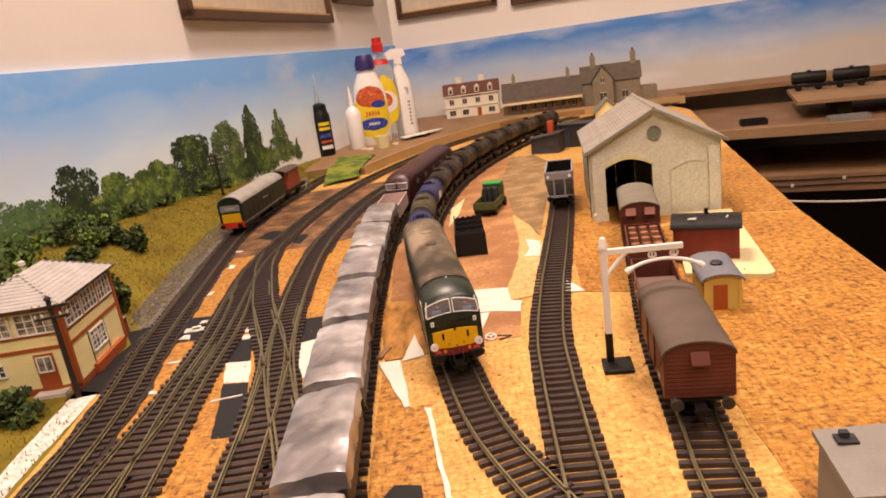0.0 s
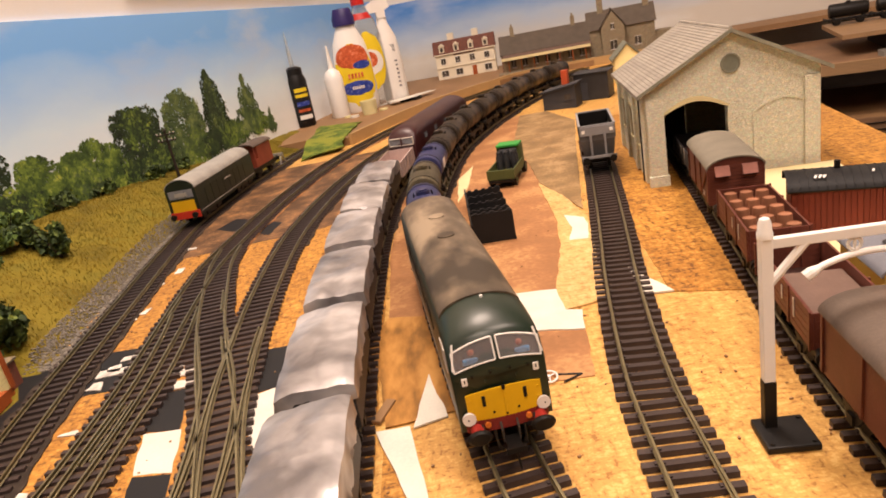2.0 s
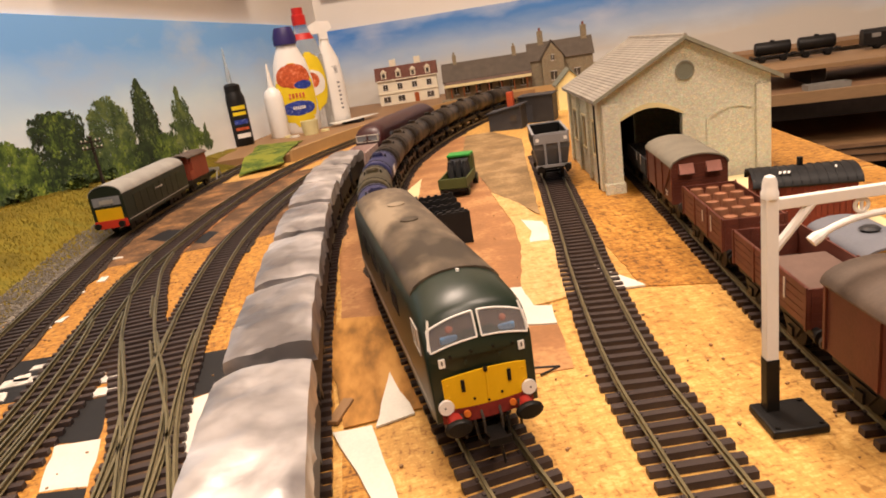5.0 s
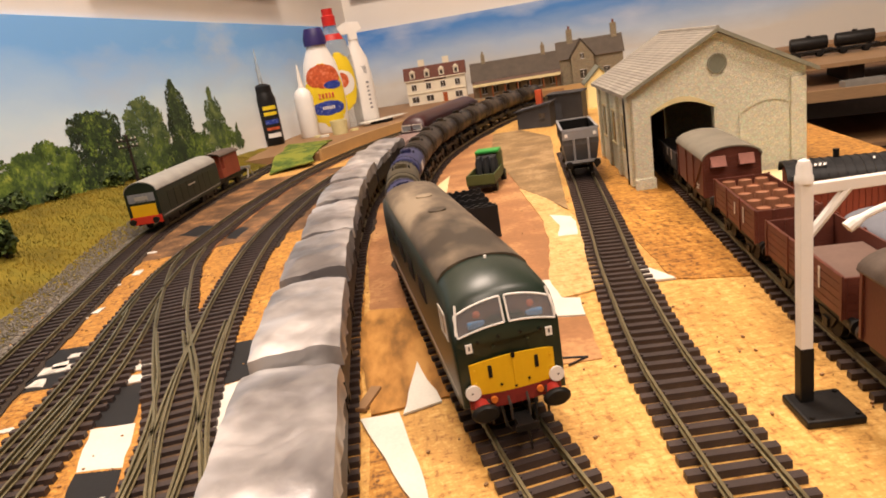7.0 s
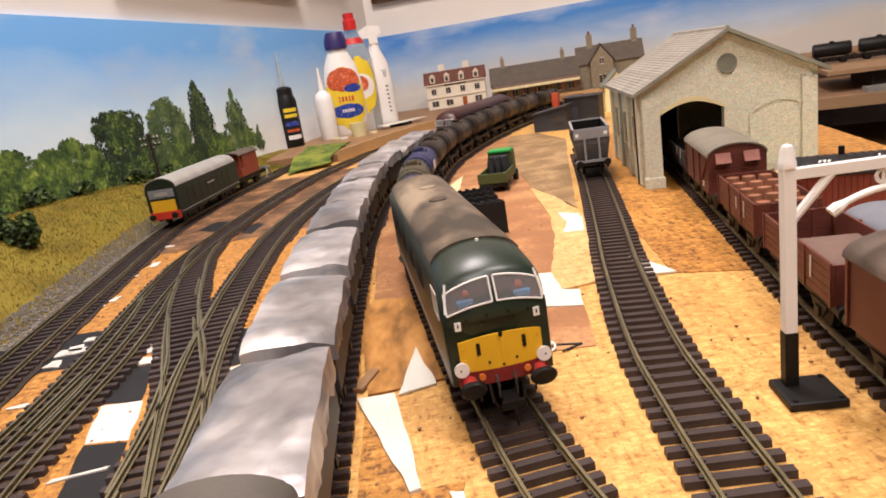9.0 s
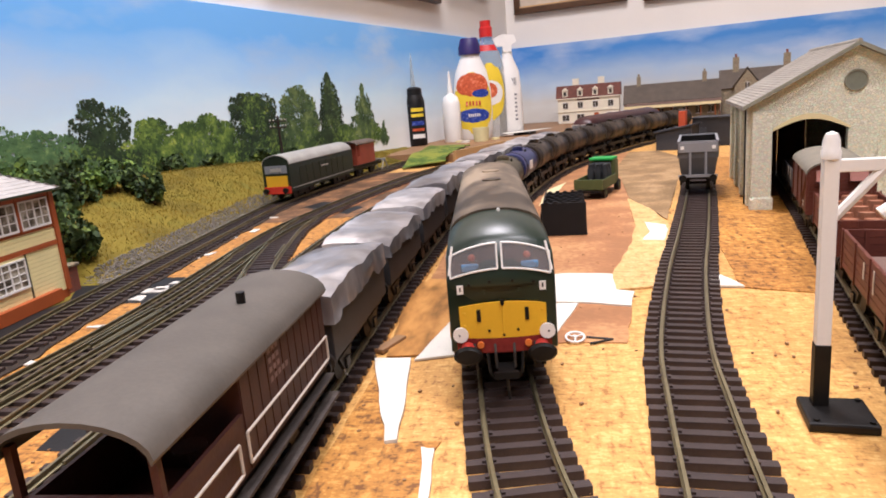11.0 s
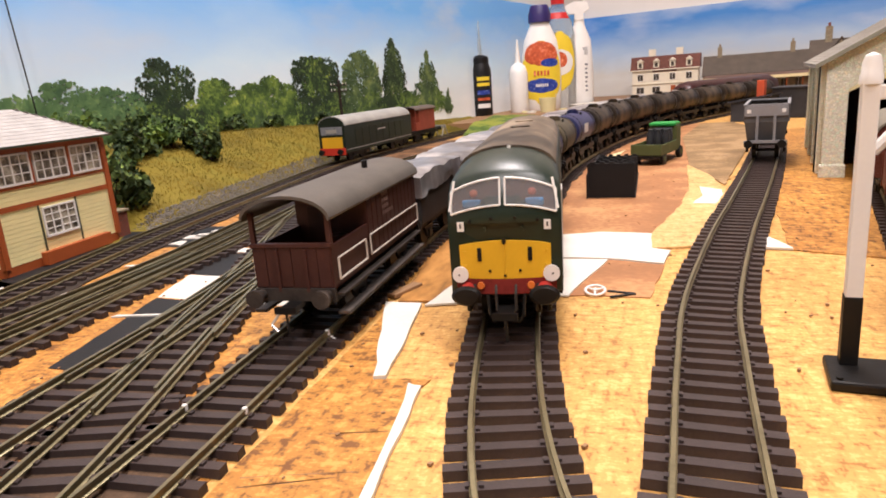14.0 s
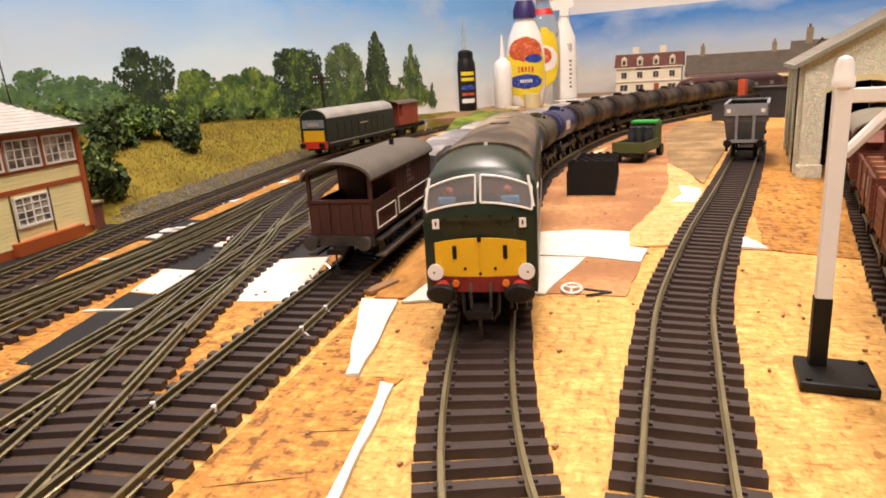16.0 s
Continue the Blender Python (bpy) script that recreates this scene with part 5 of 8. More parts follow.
def signal_box():
    """Two storey timber box: the long side faces +x, the near end faces -y."""
    s = thing("signal_box", "cream and red brown timber signal box with grey slate roof", "signal box", at(-30.2, 49.3, 0, 3.0))
    hx, hy = 3.2, 4.15
    part("base", boxes(((0, 0, 0.25), (2 * hx + 0.1, 2 * hy + 0.1, 0.5))), RUST, s)
    wall = part("wall", boxes(((0, 0, 3.4), (2 * hx, 2 * hy, 5.8))), CREAM, s, "cream lapped boarding")
    for k in range(16):
        z = 0.62 + k * 0.235
        if abs(z - 3.45) < 0.15:
            continue
        for c, sz in (((hx + 0.03, 0, z), (0.06, 2 * hy - 0.3, 0.218)), ((0, -hy - 0.03, z), (2 * hx - 0.3, 0.06, 0.218)), ((-hx - 0.03, 0, z), (0.06, 2 * hy - 0.3, 0.218)), ((0, hy + 0.03, z), (2 * hx - 0.3, 0.06, 0.218))):
            bm = boxes((c, sz, 0))
            part("board", bm, CREAM, wall)
    for sx in (-1, 1):
        for sy in (-1, 1):
            part("corner_post", boxes(((sx * hx, sy * hy, 3.4), (0.34, 0.34, 5.9))), RUST, s)
    for z, h in ((3.42, 0.26), (4.42, 0.12), (6.3, 0.28)):
        part("band", boxes(((0, 0, z), (2 * hx + 0.22, 2 * hy + 0.22, h))), RUST, s)
    for k in range(3):
        y = -hy + 0.25 + (k + 0.5) * (2 * hy - 0.5) / 3
        sash(s, hx + 0.08, y, 5.35, 2.25, 1.5, 4, 3, "y", 1)
        sash(s, -hx - 0.08, y, 5.35, 2.25, 1.5, 4, 3, "y", -1)
    for k in range(2):
        sash(s, -hx + 0.25 + (k + 0.5) * (2 * hx - 0.5) / 2, -hy - 0.08, 5.35, 2.5, 1.5, 4, 3, "x", -1)
    for y in (-hy / 3 * 1.0, hy / 3 * 1.0):
        part("mullion", boxes(((hx + 0.05, y, 5.35), (0.2, 0.2, 1.9))), RUST, s)
    sash(s, hx + 0.08, -0.1, 2.3, 2.3, 1.55, 4, 4, "y", 1)
    sash(s, -1.9, -hy - 0.08, 2.2, 0.9, 0.9, 2, 2, "x", -1)
    for y in (-1.45, 1.25):
        part("trim", boxes(((hx + 0.07, y, 1.9), (0.06, 0.1, 2.8))), DARKGREEN, s)
    part("step", boxes(((hx + 0.2, 0.6, 0.42), (0.5, 5.0, 0.7))), RUST, s)
    door = part("door", boxes(((1.35, -hy - 0.09, 1.65), (1.35, 0.1, 2.8))), RUST, s, "red brown panelled door")
    sash(door, 1.35, -hy - 0.13, 2.3, 1.0, 1.1, 2, 1, "x", -1)
    part("threshold", boxes(((1.4, -hy - 0.5, 0.14), (2.2, 0.9, 0.28))), DULLWHITE, s)
    # hipped slate roof
    ex, ey, z0, z1, rg = hx + 0.5, hy + 0.5, 6.5, 8.35, 1.6
    roof = bmesh.new()
    v = [roof.verts.new(c) for c in ((-ex, -ey, z0), (ex, -ey, z0), (ex, ey, z0), (-ex, ey, z0), (0, -rg, z1), (0, rg, z1))]
    for f in ((0, 1, 4), (1, 2, 5, 4), (2, 3, 5), (3, 0, 4, 5), (3, 2, 1, 0)):
        roof.faces.new([v[i] for i in f])
    r = part("roof", roof, PALESLATE, s, "pale grey slate hipped roof")
    for k in range(11):
        f = k / 11
        zz = z0 + (z1 - z0) * f
        wx, wy = ex * (1 - f), rg + (ey - rg) * (1 - f)
        a = (z1 - z0) / ex
        for sx in (-1, 1):
            bm = bmesh.new()
            prism(bm, [(sx * (wx + 0.03), zz + 0.005), (sx * (wx - ex / 11), zz + a * ex / 11 + 0.03), (sx * (wx + 0.03), zz + 0.04)], -wy, wy)
            part("slate_course", bm, PALESLATE, r)
        for sy in (-1, 1):
            bm = bmesh.new()
            prism(bm, [(sy * (wy + 0.03), zz + 0.005), (sy * (wy - (ey - rg) / 11), zz + (z1 - z0) / 11 + 0.03), (sy * (wy + 0.03), zz + 0.04)], -wx, wx, "x")
            part("slate_course", bm, PALESLATE, r)
    bm = bmesh.new()
    lathe(bm, [(0.02, 0), (0.12, 0), (0.12, 0.45), (0.26, 0.5), (0.24, 0.75), (0.02, 0.85)], 12, (-0.2, -0.6, z1 - 0.12))
    part("vent", bm, DULLWHITE, r, "white roof ventilator", smooth=True)
    part("gutter", boxes(((ex, 0, z0), (0.16, 2 * ey, 0.12)), ((-ex, 0, z0), (0.16, 2 * ey, 0.12)), ((0, -ey, z0), (2 * ex, 0.16, 0.12))), DARKGREEN, r)
    return s


DARKGREEN = surface("dark_green_trim", (0.05, 0.055, 0.03), 0.5)
signal_box()

st = thing("brick_stove", "small brown brick bunker beside the signal box", "bunker", at(-28.0, 54.6, 0))
part("body", boxes(((0, 0, 0.8), (1.0, 1.0, 1.6), 0, 0.04)), BRICK, st)
part("cap", boxes(((0, 0, 1.65), (1.2, 1.2, 0.16), 0, 0.03)), HOUSESTONE, st)


def telegraph_pole(x, y, z, h, arms, turn):
    p = thing("telegraph_pole", "dark timber telegraph pole with insulated crossarms", "telegraph pole", at(x, y, z, turn), "telegraph poles")
    part("pole", rod(bmesh.new(), (0, 0, 0), (0, 0, h), 0.2, 10, 0.15), TIMBER, p)
    bm = bmesh.new()
    lathe(bm, [(0.02, 0), (0.24, 0), (0.24, 0.12), (0.02, 0.3)], 10, (0, 0, h - 0.05))
    part("cap", bm, TIMBER, p)
    for k in range(arms):
        zz = h - 0.5 - k * 0.75
        arm = part("crossarm", boxes(((0, -0.17, zz), (2.2, 0.14, 0.18))), TIMBER, p)
        for sx in (-0.98, -0.55, 0.55, 0.98):
            bm = bmesh.new()
            lathe(bm, [(0.02, 0), (0.07, 0.0), (0.085, 0.1), (0.05, 0.2), (0.02, 0.24)], 8, (sx, -0.17, zz + 0.09))
            part("insulator", bm, DULLWHITE, arm, "dull white insulator")
    return p


telegraph_pole(-26.3, 43.9, 0, 7.3, 2, 12)
telegraph_pole(-32.4, 101.9, 3.2, 6.0, 2, 10)

# hanging wire in front of the backscene
bm = bmesh.new()
rod(bm, (-45.9, 66.2, 26), (-45.2, 66.9, 6.0), 0.06, 6)
tagged(part("wire", bm, BLACK), "thin dark wire hanging down the backscene", "wire")


# ---- the second diesel and its van on the outer track ----
def small_diesel():
    d = thing("shunting_diesel", "dark green diesel with grey roof and yellow front panel", "locomotive")
    L = 17.5
    bm = bmesh.new()
    prism(bm, [(-1.6, 1.0), (1.6, 1.0), (1.6, 3.7)] + arch(1.55, 4.0, 4.8, 10) + [(-1.6, 3.7)], 0, L)
    part("body", bm, BLACKGREEN, d, smooth=True)
    o = arch(1.63, 3.95, 4.95, 12)
    bm = bmesh.new()
    prism(bm, o + [(x * 0.95, z - 0.08) for x, z in o][::-1], 0.05, L - 0.3)
    part("roof", bm, ROOFGREY, d, "light grey bowed roof", smooth=True)
    part("warning_panel", boxes(((0, -0.02, 2.15), (2.5, 0.06, 1.15))), YELLOW, d, "yellow front panel")
    part("buffer_beam", boxes(((0, -0.05, 1.2), (3.1, 0.2, 0.75))), REDBRIGHT, d, "bright red buffer beam")
    w = part("windscreen", boxes(((0, -0.02, 3.4), (2.6, 0.06, 0.85))), GLASS_DARK, d)
    part("headcode_panel", boxes(((0, -0.07, 3.35), (1.3, 0.06, 0.4))), ROOFGREY, d)
    for sx in (-0.45, 0.45):
        part("window_bar", boxes(((sx, -0.05, 3.25), (0.08, 0.06, 0.75))), GREEN, w)
    for s in (-1, 1):
        part("lining", boxes(((s * 1.61, L / 2, 1.35), (0.02, L - 0.6, 0.08))), ROOFGREY, d)
        for k in range(8):
            part("side_door", boxes(((s * 1.61, 3 + k * 1.7, 2.5), (0.04, 1.5, 1.8))), BLACKGREEN, d)
        bm = bmesh.new()
        for k in range(4):
            box(bm, (s * 1.64, 8 + k * 0.5, 2.9), (0.02, 0.35, 0.14))
        part("lettering", bm, DULLWHITE, d)
    buffers(d, -0.1, -1, 1.2)
    diesel_bogie(d, 3.4, 2, 2.8)
    diesel_bogie(d, L - 3.4, 2, 2.8)
    return d


BLACKGREEN = surface("black_green_paint", (0.011, 0.018, 0.011), 0.45, vary=0.25)
REDBRIGHT = surface("signal_red", (0.55, 0.04, 0.02), 0.45, vary=0.1)
BROWNVAN = surface("red_brown_van", (0.30, 0.062, 0.032), 0.55, vary=0.2)
place_on(LINE_A, small_diesel(), 85.8, 17.5)

v = thing("guards_van", "short red brown guard's van with open ends", "brake van")
underframe(v, 8.0, (1.8, 6.2))
wheels(v, (1.8, 6.2))
part("platform", boxes(((0, 4.0, 1.5), (2.7, 8.0, 0.16))), BLACK, v)
part("cabin", boxes(((0, 4.6, 2.95), (2.6, 4.6, 2.8))), BROWNVAN, v)
for sx in (-1.28, 1.28):
    part("post", boxes(((sx, 1.3, 3.0), (0.12, 0.12, 2.8))), BROWNVAN, v)
    part("side_panel", boxes(((sx, 1.8, 2.1), (0.1, 1.2, 1.1))), BROWNVAN, v)
part("end_panel", boxes(((0, 1.28, 2.1), (2.6, 0.1, 1.1))), BROWNVAN, v)
o = arch(1.45, 4.3, 4.75, 10)
bm = bmesh.new()
prism(bm, o + [(x * 0.96, z - 0.1) for x, z in o][::-1], 1.1, 7.2)
part("roof", bm, BROWNROOF, v, smooth=True)
for y, q in ((0, -1), (8.0, 1)):
    buffers(v, y, q)
v.matrix_basis = LINE_A.ride(LINE_A.where(85.8) + 18.3, 8.0)

stop = thing("buffer_stop", "dark rail built buffer stop at the track end", "buffer stop")
stop.matrix_basis = LINE_A.ride(LINE_A.where(85.8) + 28.0, 1.0)
bm = bmesh.new()
for sx in (-0.85, 0.85):
    rod(bm, (sx, 0, 0), (sx, 0.9, 1.6), 0.09, 6)
    rod(bm, (sx, 2.0, 0), (sx, 0.9, 1.6), 0.09, 6)
part("frame", bm, ROOFGREY, stop)
part("beam", boxes(((0, 0.7, 1.45), (2.4, 0.25, 0.35))), ROOFGREY, stop)


# ---- stone goods shed over the siding ----
def goods_shed():
    """Front wall along local x at y = 0, reaching back along +y; stone walls round an empty inside."""
    s = thing("goods_shed", "cream rubble stone goods shed with slate roof and open doorway", "goods shed", at(16.3, 69.7, 0, -10.5))
    W, D, e, apex, th = 12.6, 16.5, 7.6, 11.0, 0.7

    def front(name, y0, y1):
        n = 8
        x0, x1, spring, rise = 1.3, 6.0, 5.6, 0.75
        arc = [(x0 + (x1 - x0) * k / n, spring + rise * math.sin(math.pi * k / n)) for k in range(n + 1)]
        bm = bmesh.new()
        prism(bm, [(0, 0), (x0, 0)] + arc + [(x1, 0), (W, 0), (W, e), (W / 2, apex), (0, e)], y0, y1)
        w = part(name, bm, SHEDSTONE, s, "cream rubble stone gable wall")
        ring = bmesh.new()
        out = [(x0 - 0.12 + (x1 - x0 + 0.24) * k / n, spring + 0.1 + (rise + 0.28) * math.sin(math.pi * k / n)) for k in range(n + 1)]
        prism(ring, arc + out[::-1], y0 - 0.1, y0 + 0.1)
        part("arch_ring", ring, CREAMDARK, w, "pale cream arch ring")
        return w

    f = front("front_wall", 0, th)
    front("back_wall", D - th, D)
    for k in range(2):
        leaf_ = part("back_door", boxes(((2.5 + k * 2.3, D - th - 0.1, 3.1), (2.26, 0.16, 6.2))), DARKBROWN, s, "dark brown boarded door leaf")
        for z in (1.2, 4.8):
            part("ledge", boxes(((2.5 + k * 2.3, D - th - 0.22, z), (2.1, 0.1, 0.4))), DARKBROWN, leaf_)
    for x0, x1, nm in ((0, th, "side_wall"), (W - th, W, "side_wall")):
        sw = part(nm, boxes((((x0 + x1) / 2, D / 2, e / 2), (th, D - 2 * th, e))), SHEDSTONE, s)
        out = -0.12 if x0 == 0 else W + 0.12
        for k in range(4):
            part("buttress", boxes(((out, 1.2 + k * 5, e / 2), (0.3, 0.9, e - 0.3), 0, 0.05)), SHEDSTONE, sw)
            if k < 3:
                win = part("window", boxes(((0.02 if x0 == 0 else W - 0.02, 3.7 + k * 5, 4.0), (0.16, 1.9, 2.8))), PANE, sw)
                part("window_frame", boxes(((-0.03 if x0 == 0 else W + 0.03, 3.7 + k * 5, 5.45), (0.22, 2.1, 0.16)), ((-0.03 if x0 == 0 else W + 0.03, 3.7 + k * 5, 2.55), (0.26, 2.2, 0.18)), ((-0.03 if x0 == 0 else W + 0.03, 3.7 + k * 5, 4.0), (0.2, 0.1, 2.8))), CREAMDARK, win)
    for x in (0.62, W - 0.62):
        part("pier", boxes(((x, -0.12, 3.5), (1.3 if x < 3 else 1.1, 0.3, 7.0), 0, 0.05)), SHEDSTONE, s)
    part("pier_foot", boxes(((0.62, -0.14, 0.45), (1.55, 0.5, 0.9), 0, 0.06)), SHEDSTONE, s)
    # blind doorway and round window
    n = 8
    arc = [(8.0 + 3.9 * k / n, 4.9 + 0.7 * math.sin(math.pi * k / n)) for k in range(n + 1)]
    bm = bmesh.new()
    prism(bm, [(8.0, 0.2), (11.9, 0.2)] + arc[::-1], -0.03, 0.01)
    blind = part("blind_arch", bm, SHEDSTONE, f)
    bm = bmesh.new()
    for (a, za), (b, zb) in zip(arc, arc[1:]):
        prism(bm, [(a, za), (b, zb), (b, zb + 0.26), (a, za + 0.26)], -0.12, 0.02)
    prism(bm, [(7.78, 0.2), (8.0, 0.2), (8.0, 5.1), (7.78, 4.9)], -0.1, 0.02)
    prism(bm, [(11.9, 0.2), (12.12, 0.2), (12.12, 4.9), (11.9, 5.1)], -0.1, 0.02)
    part("arch_trim", bm, SHEDSTONE, blind)
    bm = bmesh.new()
    rod(bm, (W / 2, -0.06, 8.75), (W / 2, 0.2, 8.75), 0.62, 24)
    r = part("round_window", bm, SHEDGREEN, f, "grey green round louvre")
    bm = bmesh.new()
    for k in range(24):
        a, b = k * math.tau / 24, (k + 1) * math.tau / 24
        rod(bm, (W / 2 + 0.66 * math.cos(a), -0.08, 8.75 + 0.66 * math.sin(a)), (W / 2 + 0.66 * math.cos(b), -0.08, 8.75 + 0.66 * math.sin(b)), 0.06, 5)
    part("rim", bm, SHEDTRIM, r)
    # roof: two slopes of slate courses
    slope = math.atan2(apex - e, W / 2)
    for sx in (-1, 1):
        xe, ze = (-0.7, e - 0.38) if sx < 0 else (W + 0.7, e - 0.38)
        bm = bmesh.new()
        prism(bm, [(xe, ze), (W / 2, apex + 0.05), (W / 2, apex + 0.27), (xe, ze + 0.22)], -0.55, D + 0.4)
        sl = part("roof_slope", bm, SLATE, s, "grey slate roof slope")
        for k in range(26):
            f0, f1 = k / 26, (k + 1) / 26
            a = (xe + (W / 2 - xe) * f0, ze + 0.22 + (apex + 0.05 - ze) * f0)
            b = (xe + (W / 2 - xe) * f1, ze + 0.22 + (apex + 0.05 - ze) * f1)
            bm = bmesh.new()
            prism(bm, [(a[0], a[1] + 0.005), (b[0], b[1] + 0.005), (a[0], a[1] + 0.055)], -0.5, D + 0.35)
            part("slate_course", bm, SLATE, sl)
        bm = bmesh.new()
        prism(bm, [(xe, ze - 0.04), (W / 2, apex + 0.01), (W / 2, apex + 0.30), (xe, ze + 0.26)], -0.62, -0.5)
        part("bargeboard", bm, SHEDTRIM, s, "grey green bargeboard")
    part("ridge", rod(bmesh.new(), (W / 2, -0.5, apex + 0.28), (W / 2, D + 0.3, apex + 0.28), 0.16, 8), SLATE, s)
    part("downpipe", rod(bmesh.new(), (-0.25, 1.9, 0.1), (-0.25, 1.9, e), 0.11, 8), BLACK, s)
    return s


SHEDGREEN = surface("grey_green_paint", (0.20, 0.21, 0.16), 0.6)
SHEDTRIM = surface("grey_green_trim", (0.27, 0.27, 0.21), 0.6)
goods_shed()


# ---- small town against the far backscene ----
HOTELWHITE = surface("white_render", (0.80, 0.73, 0.57), 0.7, vary=0.1)
REDTILE = surface("red_brown_tiles", (0.13, 0.045, 0.030), 0.7, vary=0.25, patch=120)


def plain_window(parent, x, y, z, w, h, mat=None):
    win = part("window", boxes(((x, y - 0.03, z), (w, 0.08, h))), PANE, parent)
    part("window_frame", boxes(((x, y - 0.06, z + h / 2), (w + 0.12, 0.1, 0.08)), ((x, y - 0.06, z - h / 2), (w + 0.16, 0.14, 0.1)), ((x, y - 0.06, z), (0.06, 0.1, h))), mat or WHITEP, win)


def hotel():
    h = thing("hotel_building", "white rendered model hotel with red tiled mansard roof", "building", at(5.2, 192.2, 0.9, -9))
    W, D, e = 15.0, 6.5, 6.4
    part("wall", boxes(((W / 2, D / 2, e / 2), (W, D, e))), HOTELWHITE, h)
    bm = bmesh.new()
    prism(bm, [(-0.3, e), (D + 0.3, e), (D * 0.75, e + 3.2), (D * 0.25, e + 3.2)], -0.4, W + 0.4, "x")
    roof = part("roof", bm, REDTILE, h, "red brown tiled roof")
    part("cornice", boxes(((W / 2, -0.15, e), (W + 0.6, 0.5, 0.25)), ((W / 2, -0.1, 3.2), (W, 0.3, 0.18))), HOTELWHITE, h)
    for k in range(4):
        x = 1.9 + k * 3.7
        dm = part("dormer", boxes(((x, 0.7, e + 1.3), (1.3, 1.8, 1.6))), HOTELWHITE, roof, "white dormer")
        part("window", boxes(((x, -0.22, e + 1.2), (0.7, 0.06, 1.0))), PANE, dm)
        bm = bmesh.new()
        prism(bm, [(x - 0.8, e + 2.0), (x + 0.8, e + 2.0), (x, e + 2.7)], -0.4, 1.6)
        part("dormer_roof", bm, HOTELWHITE, dm)
    for x in (4.3, 10.6):
        part("chimney", boxes(((x, D / 2, e + 3.9), (1.6, 1.1, 1.9), 0, 0.05)), HOTELWHITE, h, "white chimney stack")
    for k in range(4):
        for z in (1.7, 4.7):
            if k == 2 and z < 2:
                continue
            plain_window(h, 1.9 + k * 3.7, 0, z, 1.7 if z < 2 else 1.2, 1.5)
    part("door", boxes(((9.5, -0.06, 1.4), (1.1, 0.2, 2.4))), RUST, h)
    part("sign", boxes(((7.5, -0.08, 6.05), (5.5, 0.1, 0.32))), REDTILE, h, "red name band")
    for k in range(8):
        part("railing", boxes(((0.6 + k * 0.55, -1.0, 0.5), (0.1, 0.1, 1.0))), WHITEP, h)


def station():
    s = thing("station_building", "brick station building with grey roof and long canopy", "building", at(19.8, 176.4, 0.8, -10))
    W, D, e = 20.0, 7.0, 4.7
    part("wall", boxes(((W / 2, D / 2, e / 2), (W, D, e))), STONEBUFF, s)
    for x in (0, W):
        bm = bmesh.new()
        prism(bm, [(0, 0), (D, 0), (D, e), (D / 2, e + 3.6), (0, e)], x - 0.1, x + 0.1, "x")
        part("gable", bm, BRICK, s, "red brick gable")
    bm = bmesh.new()
    prism(bm, [(-0.5, e - 0.4), (D / 2, e + 3.5), (D + 0.5, e - 0.4), (D + 0.5, e - 0.1), (D / 2, e + 3.85), (-0.5, e - 0.1)], -0.3, W + 0.3, "x")
    part("roof", bm, DARKSLATE, s, "grey brown slated roof")
    bm = bmesh.new()
    prism(bm, [(-2.6, e - 1.0), (0, e - 0.3), (0, e - 0.1), (-2.6, e - 0.8)], 0.3, W + 0.3, "x")
    canopy = part("canopy", bm, GREYBROWN, s)
    part("valance", boxes(((W / 2, -2.6, e - 1.05), (W, 0.12, 0.6))), CREAMDARK, canopy, "cream valance board")
    for k in range(7):
        part("post", boxes(((1.5 + k * 2.9, -2.2, 1.8), (0.18, 0.18, 3.6))), RUST, s)
        plain_window(s, 2.6 + k * 2.6, 0, 2.3, 1.1, 1.7)
    for x in (3.0, W - 3.0):
        st = part("chimney", boxes(((x, D / 2, e + 4.5), (0.9, 0.8, 2.2))), HOUSESTONE, s)
        part("chimney_pot", rod(bmesh.new(), (x, D / 2, e + 5.6), (x, D / 2, e + 6.2), 0.2, 8), HOUSESTONE, st)
    part("platform", boxes(((W / 2, -2.0, 0.3), (W + 2, 4.2, 0.8))), HOUSESTONE, s)


